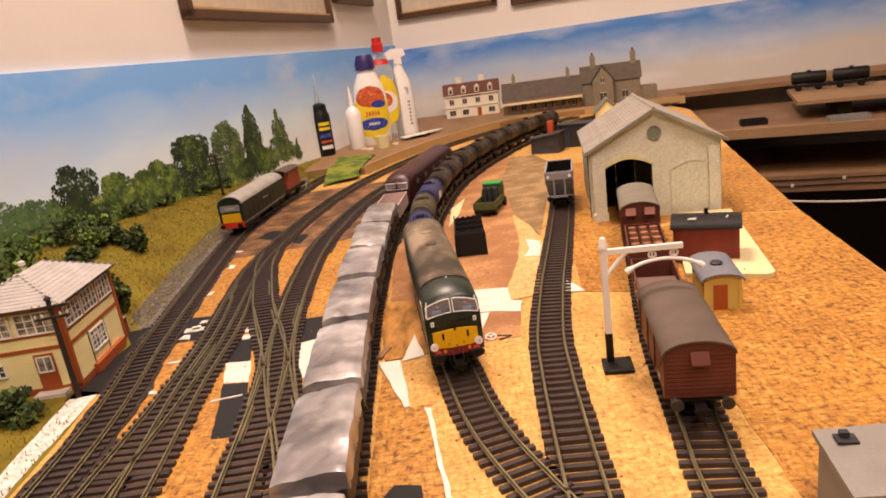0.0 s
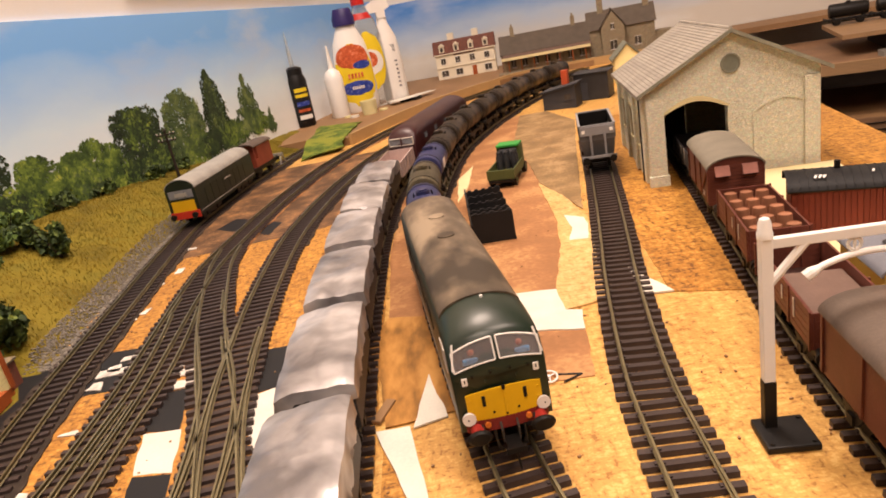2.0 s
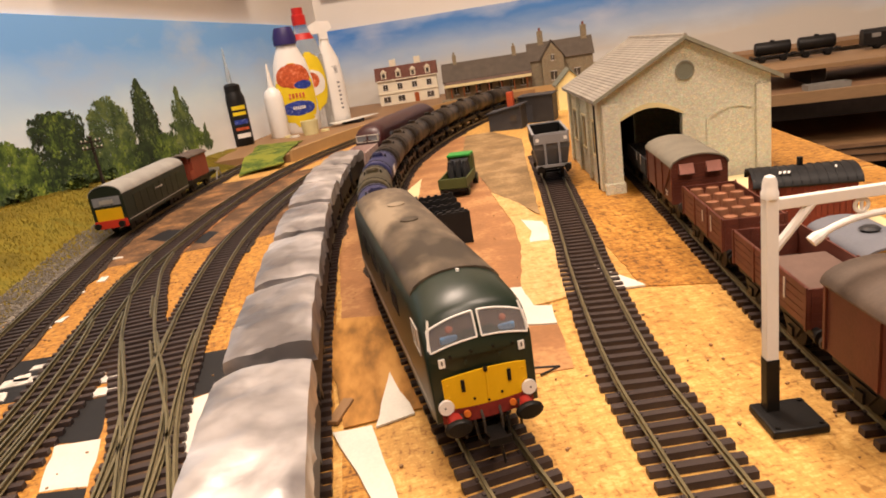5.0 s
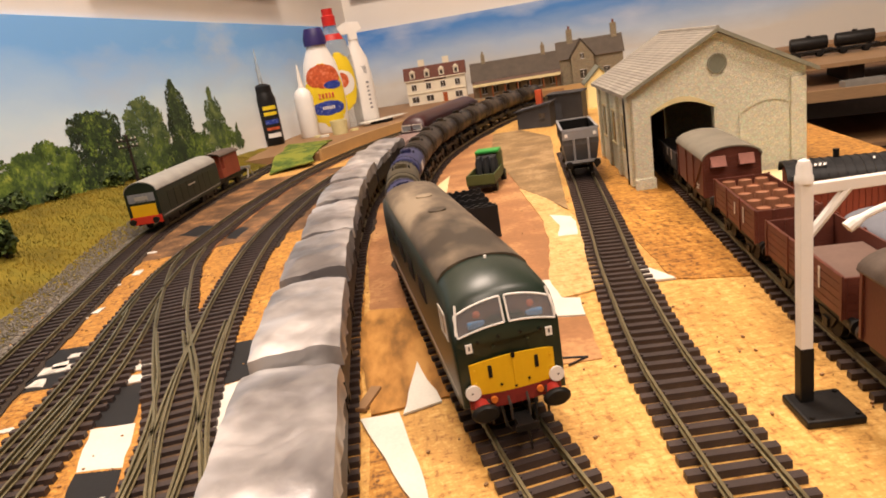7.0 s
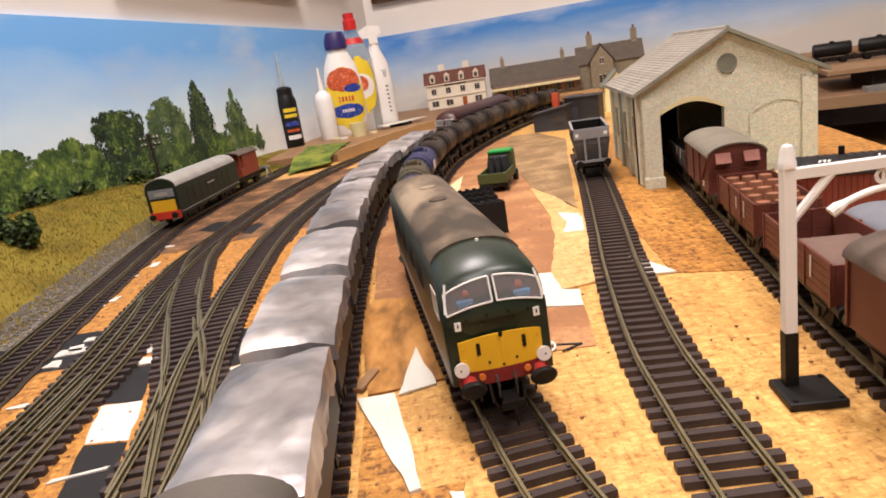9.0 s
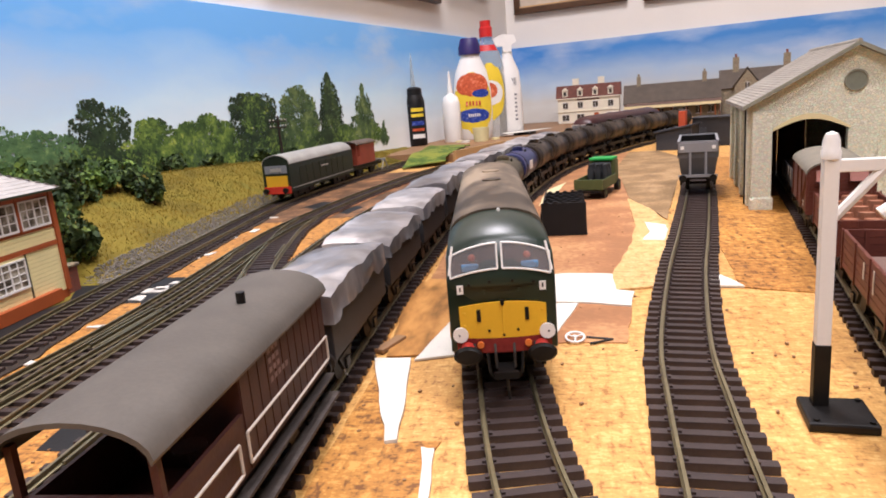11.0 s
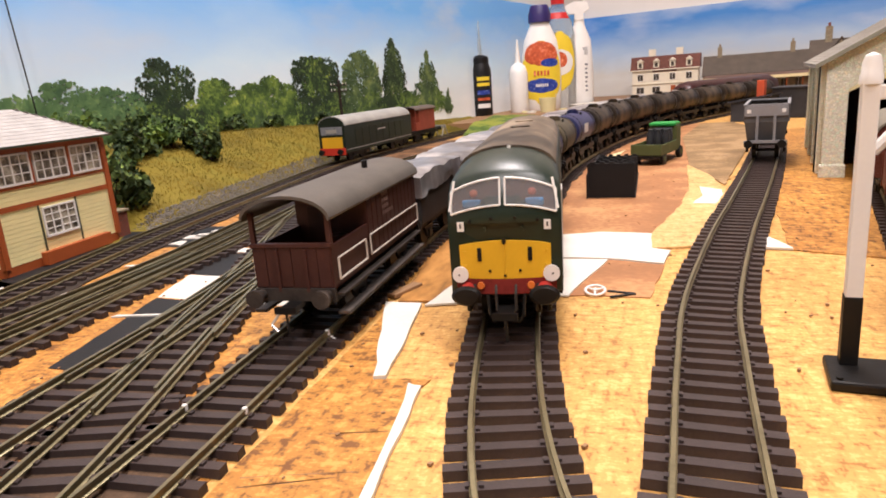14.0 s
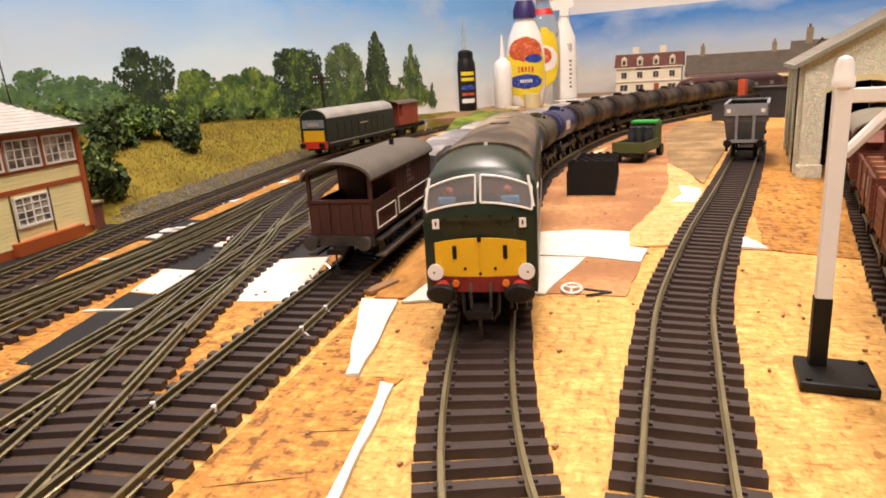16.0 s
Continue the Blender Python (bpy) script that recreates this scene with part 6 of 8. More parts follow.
def stone_house():
    h = thing("stone_house", "brown stone station house with steep slate gables", "house", at(40.0, 174.4, 0.8, -14))
    part("wall", boxes(((7.2, 3.5, 3.2), (14.4, 7, 6.4))), HOUSESTONE, h)
    part("front_wing", boxes(((5.2, -0.8, 3.3), (5.0, 2.6, 6.6))), HOUSESTONE, h)
    bm = bmesh.new()
    prism(bm, [(2.7, 6.6), (7.7, 6.6), (5.2, 9.9)], -2.1, 3.0)
    part("wing_gable", bm, HOUSESTONE, h)
    for a, b in (((2.3, 6.35), (5.2, 10.2)), ((8.1, 6.35), (5.2, 10.2))):
        bm = bmesh.new()
        prism(bm, [a, b, (b[0], b[1] + 0.3), (a[0], a[1] + 0.3)], -2.3, 3.5)
        part("wing_roof", bm, DARKSLATE, h)
    bm = bmesh.new()
    prism(bm, [(-0.4, 6.2), (3.5, 10.2), (7.4, 6.2)], -0.4, 14.8, "x")
    part("roof", bm, DARKSLATE, h, "dark brown grey slate roof")
    for x, y in ((3.0, 3.5), (13.0, 3.5)):
        c = part("chimney", boxes(((x, y, 11.0), (1.3, 1.3, 3.4), 0, 0.06)), HOUSESTONE, h)
        part("chimney_pot", rod(bmesh.new(), (x, y, 12.7), (x, y, 13.4), 0.25, 8), BRICK, c)
    plain_window(h, 5.2, -2.1, 2.6, 1.5, 2.0)
    plain_window(h, 5.2, -2.1, 6.6, 0.8, 1.3)
    plain_window(h, 10.6, 0, 2.6, 1.4, 1.8)
    part("lean_to", boxes(((16.4, 3.2, 1.9), (4.0, 5.0, 3.8))), HOUSESTONE, h)


STONEBUFF = surface("buff_station_wall", (0.30, 0.22, 0.13), 0.7, vary=0.35, patch=120)
DARKSLATE = surface("dark_brown_slate", (0.10, 0.080, 0.062), 0.7, vary=0.25)
hotel()
station()
stone_house()

small = thing("yellow_cottage", "small yellow gabled model building with grey roof", "building", at(32.2, 130.5, 0, -12))
part("wall", boxes(((2.2, 2.5, 2.1), (4.4, 5, 4.2))), CREAM, small)
bm = bmesh.new()
prism(bm, [(0, 4.2), (4.4, 4.2), (2.2, 6.4)], 0, 5)
part("gable", bm, CREAM, small)
for a in (-0.4, 4.8):
    bm = bmesh.new()
    prism(bm, [(a, 3.9), (2.2, 6.5), (2.2, 6.8), (a, 4.2)], -0.3, 5.3)
    part("roof_slope", bm, SHEDGREEN, small)

hut = thing("lineside_hut", "dark blue grey lean-to hut with a red chimney", "hut", at(17.4, 118.6, 0, -28))
BLUEGREY = surface("dark_blue_grey_paint", (0.045, 0.047, 0.055), 0.55, vary=0.2)
bm = bmesh.new()
prism(bm, [(0, 0), (5.0, 0), (5.0, 3.3), (0, 2.5)], 0, 3.6)
part("wall", bm, BLUEGREY, hut)
bm = bmesh.new()
prism(bm, [(-0.3, 2.5), (5.3, 3.4), (5.3, 3.6), (-0.3, 2.7)], -0.3, 3.9)
part("roof", bm, BLUEGREY, hut)
plain_window(hut, 3.8, 0, 1.7, 0.9, 0.9, BLUEGREY)
REDORANGE = surface("orange_red_plastic", (0.55, 0.09, 0.03), 0.5, vary=0.15)
part("chimney", boxes(((2.9, 3.0, 4.0), (0.95, 0.95, 2.6), 0, 0.05)), REDORANGE, hut, "orange red chimney block")
shop = thing("grey_shed", "plain dark grey flat roofed shed", "shed", at(23.0, 121.5, 0, -28))
part("wall", boxes(((2.6, 2, 2.0), (5.2, 4, 4.0), 0, 0.08)), DARKGREY, shop)
part("roof", boxes(((2.6, 2, 4.08), (5.6, 4.4, 0.2), 0, 0.04)), DARKGREY, shop)
part("door", boxes(((1.4, -0.03, 1.4), (1.2, 0.1, 2.6))), BLUEGREY, shop)


# ---- on the yard ----
def hopper():
    h = thing("hopper_wagon", "grey steel hopper wagon with black underframe", "hopper wagon")
    L = 8.2
    underframe(h, L, (2.0, L - 2.0), 1.3)
    wheels(h, (2.0, L - 2.0))
    bm = bmesh.new()
    loft(bm, [[(-1.5, 0.3, 4.2), (1.5, 0.3, 4.2), (1.5, L - 0.3, 4.2), (-1.5, L - 0.3, 4.2)], [(-1.5, 0.3, 2.9), (1.5, 0.3, 2.9), (1.5, L - 0.3, 2.9), (-1.5, L - 0.3, 2.9)], [(-1.3, 0.9, 1.4), (1.3, 0.9, 1.4), (1.3, L - 0.9, 1.4), (-1.3, L - 0.9, 1.4)]], caps=False)
    part("body", bm, HOPPERGREY, h, "mid grey hopper body")
    bm = bmesh.new()
    loft(bm, [[(-1.42, 0.38, 4.2), (1.42, 0.38, 4.2), (1.42, L - 0.38, 4.2), (-1.42, L - 0.38, 4.2)], [(-1.42, 0.38, 2.9), (1.42, 0.38, 2.9), (1.42, L - 0.38, 2.9), (-1.42, L - 0.38, 2.9)], [(-1.2, 1.0, 1.45), (1.2, 1.0, 1.45), (1.2, L - 1.0, 1.45), (-1.2, L - 1.0, 1.45)]], caps=False)
    part("lining", bm, BLACK, h, "black inside")
    part("rim", boxes(((-1.5, L / 2, 4.2), (0.2, L - 0.4, 0.12)), ((1.5, L / 2, 4.2), (0.2, L - 0.4, 0.12)), ((0, 0.3, 4.2), (3.2, 0.2, 0.12)), ((0, L - 0.3, 4.2), (3.2, 0.2, 0.12))), HOPPERLIGHT, h)
    part("end_band", boxes(((0, 0.2, 3.75), (3.0, 0.16, 0.75))), HOPPERLIGHT, h, "pale grey end band")
    for sx in (-0.6, 0.6):
        part("end_strut", rod(bmesh.new(), (sx, 0.1, 3.4), (sx, 0.1, 1.4), 0.1, 8), HOPPERLIGHT, h)
    part("end_bar", boxes(((0, 0.05, 1.45), (3.0, 0.2, 0.2))), HOPPERLIGHT, h)
    for sx in (-1.2, 1.2):
        part("marker", boxes(((sx, 0.1, 3.75), (0.28, 0.08, 0.28))), WHITEP, h, "white square marker")
    for s in (-1, 1):
        for k in range(5):
            part("rib", boxes(((s * 1.55, 1.0 + k * 1.55, 3.5), (0.1, 0.14, 1.3))), HOPPERGREY, h)
    for y, q in ((0, -1), (L, 1)):
        buffers(h, y, q)
    return h


HOPPERGREY = surface("mid_grey_steel", (0.12, 0.12, 0.125), 0.5, vary=0.2)
HOPPERLIGHT = surface("pale_grey_steel", (0.27, 0.27, 0.28), 0.45, vary=0.15)
place_on(LINE_F, hopper(), 75.4, 8.2)


def truck():
    """Flat-bed lorry seen from its tail, which is at y = 0."""
    t = thing("lorry", "olive green model lorry loaded with dark churns", "lorry", at(5.2, 78.2, 0, -20))
    part("bed", boxes(((0, 2.3, 0.95), (2.6, 4.6, 0.2), 0, 0.04)), OLIVE, t)
    part("tailboard", boxes(((0, 0.05, 1.35), (2.6, 0.14, 0.9), 0, 0.03)), OLIVE, t)
    for sx in (-1.25, 1.25):
        part("side_board", boxes(((sx, 2.3, 1.35), (0.12, 4.6, 0.8), 0, 0.03)), OLIVE, t)
    part("cab", boxes(((0, 5.3, 1.9), (2.4, 1.6, 2.4), 0, 0.25)), OLIVE, t)
    part("cab_roof", boxes(((0, 5.1, 3.1), (2.3, 1.7, 0.28), 0, 0.1)), BRIGHTGREEN, t, "bright green cab roof")
    part("cab_window", boxes(((0, 4.47, 2.45), (1.7, 0.08, 0.7))), GLASS_DARK, t)
    part("bonnet", boxes(((0, 6.7, 1.3), (1.5, 1.5, 1.1), 0, 0.2)), OLIVE, t)
    for i in range(3):
        for j in range(2):
            bm = bmesh.new()
            lathe(bm, [(0.02, 0), (0.3, 0), (0.33, 0.2), (0.33, 1.2), (0.22, 1.5), (0.24, 1.7), (0.02, 1.75)], 12, (-0.7 + i * 0.7, 3.3 + j * 0.75, 1.05))
            part("churn", bm, DARKGREY, t, "dark metal churn", smooth=True)
    for sx in (-1.1, 1.1):
        for y in (1.0, 5.8):
            bm = bmesh.new()
            rod(bm, (sx - 0.2, y, 0.55), (sx + 0.2, y, 0.55), 0.55, 18)
            wheel = part("wheel", bm, BLACK, t, "black rubber wheel", smooth=True)
            part("hub", rod(bmesh.new(), (sx * 1.19, y, 0.55), (sx * 1.215, y, 0.55), 0.22, 12), OLIVE, wheel)
    part("chassis", boxes(((0, 3.2, 0.7), (1.2, 6.4, 0.3))), BLACK, t)
    part("rear_bumper", boxes(((0, -0.05, 0.72), (2.4, 0.14, 0.2))), BLACK, t)


OLIVE = surface("olive_green_paint", (0.085, 0.105, 0.035), 0.55, vary=0.2)
BRIGHTGREEN = surface("bright_green_paint", (0.03, 0.30, 0.05), 0.5, vary=0.15)
truck()

ramp = thing("coal_bins", "black stepped card coal bins leaning on the board", "coal bins", at(1.1, 63.8, 0, -2))
for k in range(5):
    y = k * 2.4
    d = part("divider", boxes(((1.55, y, 1.15 - 0.16 * (k > 0) - 0.05 * k), (3.0, 0.14, 2.3 - 0.32 * (k > 0) - 0.1 * k), -3 + k, 0.02)), BLACKCARD, ramp, "black card divider")
    part("tooth", boxes(*[((0.4 + j * 0.6, y, 2.34 - 0.32 * (k > 0) - 0.1 * k), (0.3, 0.14, 0.12 + 0.05 * (j % 2))) for j in range(5)]), BLACKCARD, d)
part("side", boxes(((0.05, 5.3, 0.8), (0.14, 10.8, 1.6))), BLACKCARD, ramp)
part("base", boxes(((1.6, 5.3, 0.06), (3.0, 10.6, 0.1))), BLACKCARD, ramp)


def loading_gauge():
    g = thing("loading_gauge", "white loading gauge post on a square black foot", "loading gauge", at(9.12, 38.15, 0, -8))
    part("foot", boxes(((0.36, -0.42, 0.14), (1.75, 1.75, 0.28), 0, 0.07)), BLACK, g, "square black foot")
    for x, y in ((-0.3, -1.1), (1.05, 0.25), (1.05, -1.1)):
        part("stud", rod(bmesh.new(), (x, y, 0.28), (x, y, 0.34), 0.08, 8), BLACK, g)
    part("lower_post", boxes(((0, 0, 1.2), (0.42, 0.42, 1.85), 0, 0.03)), BLACK, g, "black painted lower post")
    part("post", boxes(((0, 0, 4.75), (0.38, 0.38, 5.3), 0, 0.03)), WHITEP, g, "white painted post")
    bm = bmesh.new()
    lathe(bm, [(0.02, 0), (0.25, 0.0), (0.25, 0.2), (0.22, 0.25), (0.21, 0.5), (0.15, 0.66), (0.02, 0.72)], 16, (0, 0, 7.35))
    part("finial", bm, WHITEP, g, smooth=True)
    part("arm", boxes(((2.25, 0, 7.15), (4.3, 0.26, 0.34), 0, 0.03)), WHITEP, g, "white arm")
    bm = bmesh.new()
    rod(bm, (0.15, 0, 5.75), (1.25, 0, 7.05), 0.14, 8)
    part("brace", bm, WHITEP, g)
    bm = bmesh.new()
    rings = []
    for k in range(17):
        a = math.pi * (0.22 + 0.56 * k / 16)
        r = 0.19 if k in (0, 1, 15, 16) else 0.11
        out = Vector((-math.cos(a) * 1.75, 0, math.sin(a) * 2.75)).normalized()
        rings.append([(3.35 - 2.75 * math.cos(a) + out.x * r * math.cos(t), r * math.sin(t), 4.7 + 1.75 * math.sin(a) + out.z * r * math.cos(t)) for t in [j * math.tau / 10 for j in range(10)]])
    loft(bm, rings)
    part("gauge_bow", bm, WHITEP, g, "white curved gauge bow")
    for x in (2.7, 3.9):
        bm = bmesh.new()
        rod(bm, (x, 0, 7.0), (x, 0, 6.45), 0.05, 6)
        for k in range(14):
            a, b = k * math.tau / 14, (k + 1) * math.tau / 14
            rod(bm, (x + 0.2 * math.cos(a), 0, 6.75 + 0.2 * math.sin(a)), (x + 0.2 * math.cos(b), 0, 6.75 + 0.2 * math.sin(b)), 0.06, 6)
        part("hanger_ring", bm, WHITEP, g)
    return g


loading_gauge()

slab = thing("base_slab", "cream card base slab with rounded corner", "slab")
bm = bmesh.new()
outline = [(18.4, 50.3), (23.6, 47.9)] + [(23.6 + 0.9 * math.sin(k * 0.4), 48.8 - 0.9 * math.cos(k * 0.4)) for k in range(1, 4)] + [(24.7, 49.5), (29.2, 66.4), (24.2, 67.4), (22.4, 64.0)]
prism(bm, outline, 0.0, 0.42, "z")
part("card", bm, CREAMDARK, slab, "cream card")
part("hole", rod(bmesh.new(), (22.6, 49.5, 0.40), (22.6, 49.5, 0.432), 0.09, 10), BLACK, slab)

hutvan = thing("grounded_van_body", "red brown grounded van body with black felt roof", "hut", at(18.8, 53.9, 0.42, -24))
REDVAN = surface("dark_red_boarding", (0.19, 0.035, 0.02), 0.6, vary=0.2)
b = part("body", boxes(((2.5, 1.45, 1.35), (5.0, 2.9, 2.7))), REDVAN, hutvan, "dark red boarded body")
for k in range(17):
    part("board", boxes(((0.16 + k * 0.293, -0.02, 1.35), (0.25, 0.06, 2.6))), REDVAN, b)
o = arch(1.7, 2.65, 3.35, 10)
bm = bmesh.new()
prism(bm, [(y + 1.45, z) for y, z in o] + [(y * 0.95 + 1.45, z - 0.1) for y, z in o][::-1], -0.2, 5.2, "x")
rf = part("roof", bm, BLACKCARD, hutvan, "black felt bowed roof", smooth=True)
for k in range(12):
    bm = bmesh.new()
    prism(bm, [(y * 1.01 + 1.45, z + 0.03) for y, z in o] + [(y * 0.97 + 1.45, z - 0.04) for y, z in o][::-1], 0.0 + k * 0.44, 0.06 + k * 0.44, "x")
    part("roof_rib", bm, BLACKCARD, rf)
for k in range(3):
    part("paint_mark", boxes(((1.3 + k * 0.22, 0.55, 3.27), (0.13, 0.75, 0.03), -14)), WHITEP, rf, "white paint streak")
part("paint_mark", boxes(((4.1, 0.8, 3.32), (0.1, 0.5, 0.03), -14)), WHITEP, rf)
part("chimney", rod(bmesh.new(), (2.5, 1.7, 3.2), (2.5, 1.7, 3.8), 0.16, 10), BLACK, hutvan)
for kx, ky in ((0.1, 0.1), (4.9, 0.1), (0.1, 2.8), (4.9, 2.8)):
    part("corner_strip", boxes(((kx, ky, 1.35), (0.16, 0.16, 2.74))), REDVAN, hutvan)

yh = thing("lamp_hut", "small yellow hut with curved blue grey roof and brown door", "hut", at(17.2, 43.9, 0, -12) @ Matrix.Diagonal((1, 1, 0.82, 1)))
YELLOWHUT = surface("pale_yellow_plastic", (0.62, 0.46, 0.12), 0.55, vary=0.1)
BLUEROOF = surface("blue_grey_roof", (0.17, 0.18, 0.21), 0.6, vary=0.15)
bm = bmesh.new()
prism(bm, [(0, 0), (2.4, 0)] + [(x + 1.2, z) for x, z in arch(1.2, 2.65, 3.15, 8)], 0, 4.6)
part("wall", bm, YELLOWHUT, yh, "pale yellow wall")
part("door", boxes(((1.05, -0.03, 1.15), (0.9, 0.1, 2.2), 0, 0.02)), RUST, yh, "brown door")
part("corner_post", boxes(((0.1, -0.02, 1.3), (0.2, 0.1, 2.6)), ((2.3, -0.02, 1.3), (0.2, 0.1, 2.6))), YELLOWHUT, yh)
o = arch(1.42, 2.6, 3.25, 12)
bm = bmesh.new()
prism(bm, [(x + 1.2, z) for x, z in o] + [(x * 0.95 + 1.2, z - 0.12) for x, z in o][::-1], -0.2, 4.8)
part("roof", bm, BLUEROOF, yh, "curved blue grey roof", smooth=True)
bm = bmesh.new()
rod(bm, (1.2, 2.0, 3.1), (1.2, 2.0, 3.4), 0.36, 16)
rod(bm, (1.2, 2.0, 3.38), (1.2, 2.0, 3.5), 0.44, 16, 0.3)
part("roof_vent", bm, DARKGREY, yh, smooth=True)

gb = thing("grey_hut", "grey plastic hut with a small roof vent", "hut", at(13.7, 25.0, 0, -12))
PALEGREY = surface("pale_grey_plastic", (0.23, 0.22, 0.20), 0.55, vary=0.15)
part("wall", boxes(((2.2, -2.0, 1.4), (4.0, 3.6, 2.8))), PALEGREY, gb)
bm = bmesh.new()
prism(bm, [(0, 2.75), (4.4, 3.15), (4.4, 3.4), (0, 3.0)], -4.1, 0.0)
part("roof", bm, PALEGREY, gb)
part("roof_vent", boxes(((0.9, -0.9, 3.16), (0.75, 0.6, 0.1)), ((0.85, -0.8, 3.3), (0.32, 0.26, 0.3))), DARKGREY, gb)

# a spoked brake wheel lying on the board
wh = thing("handwheel", "small white spoked wheel lying on the board", "wheel", at(2.45, 44.2, 0.12, 0, 12))
bm = bmesh.new()
for k in range(20):
    a, b = k * math.tau / 20, (k + 1) * math.tau / 20
    rod(bm, (0.36 * math.cos(a), 0.36 * math.sin(a), 0.06), (0.36 * math.cos(b), 0.36 * math.sin(b), 0.06), 0.05, 6)
part("rim", bm, WHITEP, wh)
for k in range(3):
    a = k * math.tau / 3 + 0.5
    part("spoke", rod(bmesh.new(), (0, 0, 0.06), (0.36 * math.cos(a), 0.36 * math.sin(a), 0.06), 0.035, 6), WHITEP, wh)
part("hub", rod(bmesh.new(), (0, 0, 0), (0, 0, 0.12), 0.08, 10), WHITEP, wh)
bm = bmesh.new()
rod(bm, (2.9, 44.4, 0.08), (3.9, 44.1, 0.08), 0.05, 6)
rod(bm, (3.9, 44.1, 0.08), (3.0, 43.7, 0.08), 0.05, 6)
tagged(part("bent_wire", bm, BLACK), "short bent black wire lying on the board", "wire")


# ---- sheets and scraps on the table top ----
def sheet(name, label, pts, mat, thick, seed=0, low=0.0):
    rn = random.Random(seed + len(pts))
    bm = bmesh.new()
    edge = []
    for (ax, ay), (bx, by) in zip(pts, pts[1:] + pts[:1]):
        n = max(2, int(math.hypot(bx - ax, by - ay) / 0.8))
        for k in range(n):
            f = k / n
            w = 0.06 if 0 < k else 0
            edge.append((ax + (bx - ax) * f + rn.uniform(-w, w), ay + (by - ay) * f + rn.uniform(-w, w)))
    prism(bm, edge, low, low + thick, "z")
    return tagged(part(name, bm, mat), label, "card" if "card" in label else "board")


sheet("hardboard_sheet", "reddish brown hardboard sheet between the tracks", [(-4.9, 43.0), (-2.6, 43.2), (2.2, 44.0), (4.4, 43.8), (5.1, 47.9), (5.0, 52.9), (7.2, 60), (8.7, 76), (12.0, 79), (18.5, 105), (17.2, 118), (12.5, 119), (6.4, 105), (2.6, 92), (0.9, 82), (-4.2, 82), (-5.2, 66), (-5.0, 54)], HARDBOARD, 0.05, 1)
PALEBOARD = flakes("pale_sawn_board", (0.46, 0.26, 0.08), (0.60, 0.385, 0.14), (0.72, 0.52, 0.24), 400, 0.3)
sheet("particle_strip", "loose particle board strip beside the siding", [(8.45, 77.4), (9.5, 72.0), (9.8, 65.4), (8.9, 60.5), (7.0, 51.0), (4.7, 50.6), (4.8, 53.4), (6.6, 60.1), (7.6, 66.0)], PALEBOARD, 0.12, 2, 0.004)
OSB = flakes("dark_flake_board", (0.17, 0.066, 0.008), (0.41, 0.185, 0.024), (0.60, 0.32, 0.065), 360, 0.9)
PALEDUST = surface("chalky_dust", (0.66, 0.63, 0.57), 0.85, vary=0.4, grain=600, patch=160, bump=0.8)
DUSTY = surface("dusty_khaki_board", (0.27, 0.17, 0.075), 0.7, vary=0.25, grain=400, patch=30, second=(0.38, 0.25, 0.12), sharp=True)
sheet("particle_sheet", "dusty khaki board between the siding and the curve", [(8.6, 77.2), (10.0, 67.5), (12.4, 78), (15.6, 92), (19.0, 106), (17.5, 118), (13.5, 118), (9.8, 100)], DUSTY, 0.04, 51, 0.056)
sheet("particle_sheet", "darker particle board panel by the shed", [(10.4, 50.5), (13.9, 49.0), (17.6, 64), (25.5, 67), (34.9, 64.2), (44.3, 100), (20.6, 105), (17.4, 92), (11.9, 62)], OSB, 0.05, 3)
sheet("particle_sheet", "darker particle board panel beyond the siding", [(12.6, 18), (14.5, 38), (17.2, 49), (21.5, 64.5), (25.5, 66.6), (34.8, 63.6), (31.1, 46), (28.9, 25), (28.7, 16)], OSB, 0.04, 13)
sheet("hardboard_offcut", "orange brown fibre board offcut beside the running track", [(-6.0, 50.4), (-5.0, 53.9), (-1.7, 52.8), (-1.7, 43.1), (-4.9, 42.8), (-5.2, 46.5)], FIBRE, 0.05, 41, 0.054)
sheet("particle_strip", "raw particle board strip along the running track", [(-4.9, 12), (-0.6, 12), (-1.0, 27), (-1.5, 31.0), (-1.9, 35.8), (-1.75, 36.4), (-3.2, 36.25), (-3.9, 42.5), (-5.0, 42.6)], OSB, 0.045, 14)
sheet("particle_sheet", "orange particle board sheet under the running tracks", [(-23.6, 14), (-23.8, 42), (-25.6, 56), (-28.6, 80), (-28.6, 90), (-24.5, 112), (-7, 112), (-3.6, 95), (-5.3, 80), (-5.3, 12)], OSB, 0.018, 23, 0.002)
sheet("hardboard_sheet", "brown hardboard sheet under the far running tracks", [(-27.4, 75), (-28.4, 88), (-24.5, 112), (-7, 112), (-3.7, 95), (-5.4, 80), (-12, 76.5)], DARKBOARD, 0.008, 24, 0.021)
sheet("card_scrap", "torn white card scrap by the running track", [(-5.3, 42.55), (-3.85, 42.5), (-3.5, 39.9), (-3.05, 36.3), (-3.4, 36.2), (-4.2, 38.8)], PAPER, 0.12, 4, 0.03)
sheet("card_scrap", "black card scrap on the particle board strip", [(-4.7, 27.6), (-3.7, 29.2), (-2.4, 28.9), (-2.2, 27.2)], BLACKCARD, 0.04, 31, 0.046)
for x0, y0, x1, y1 in ((-4.6, 31.15, -2.2, 31.75), (-4.5, 30.8, -2.5, 31.5), (-3.4, 33.2, -2.0, 33.5)):
    sheet("scratch_mark", "thin dark scratch line on the particle board strip", [(x0, y0), (x1, y1), (x1, y1 + 0.035), (x0, y0 + 0.04)], PLYBOARD, 0.004, 1, 0.044)
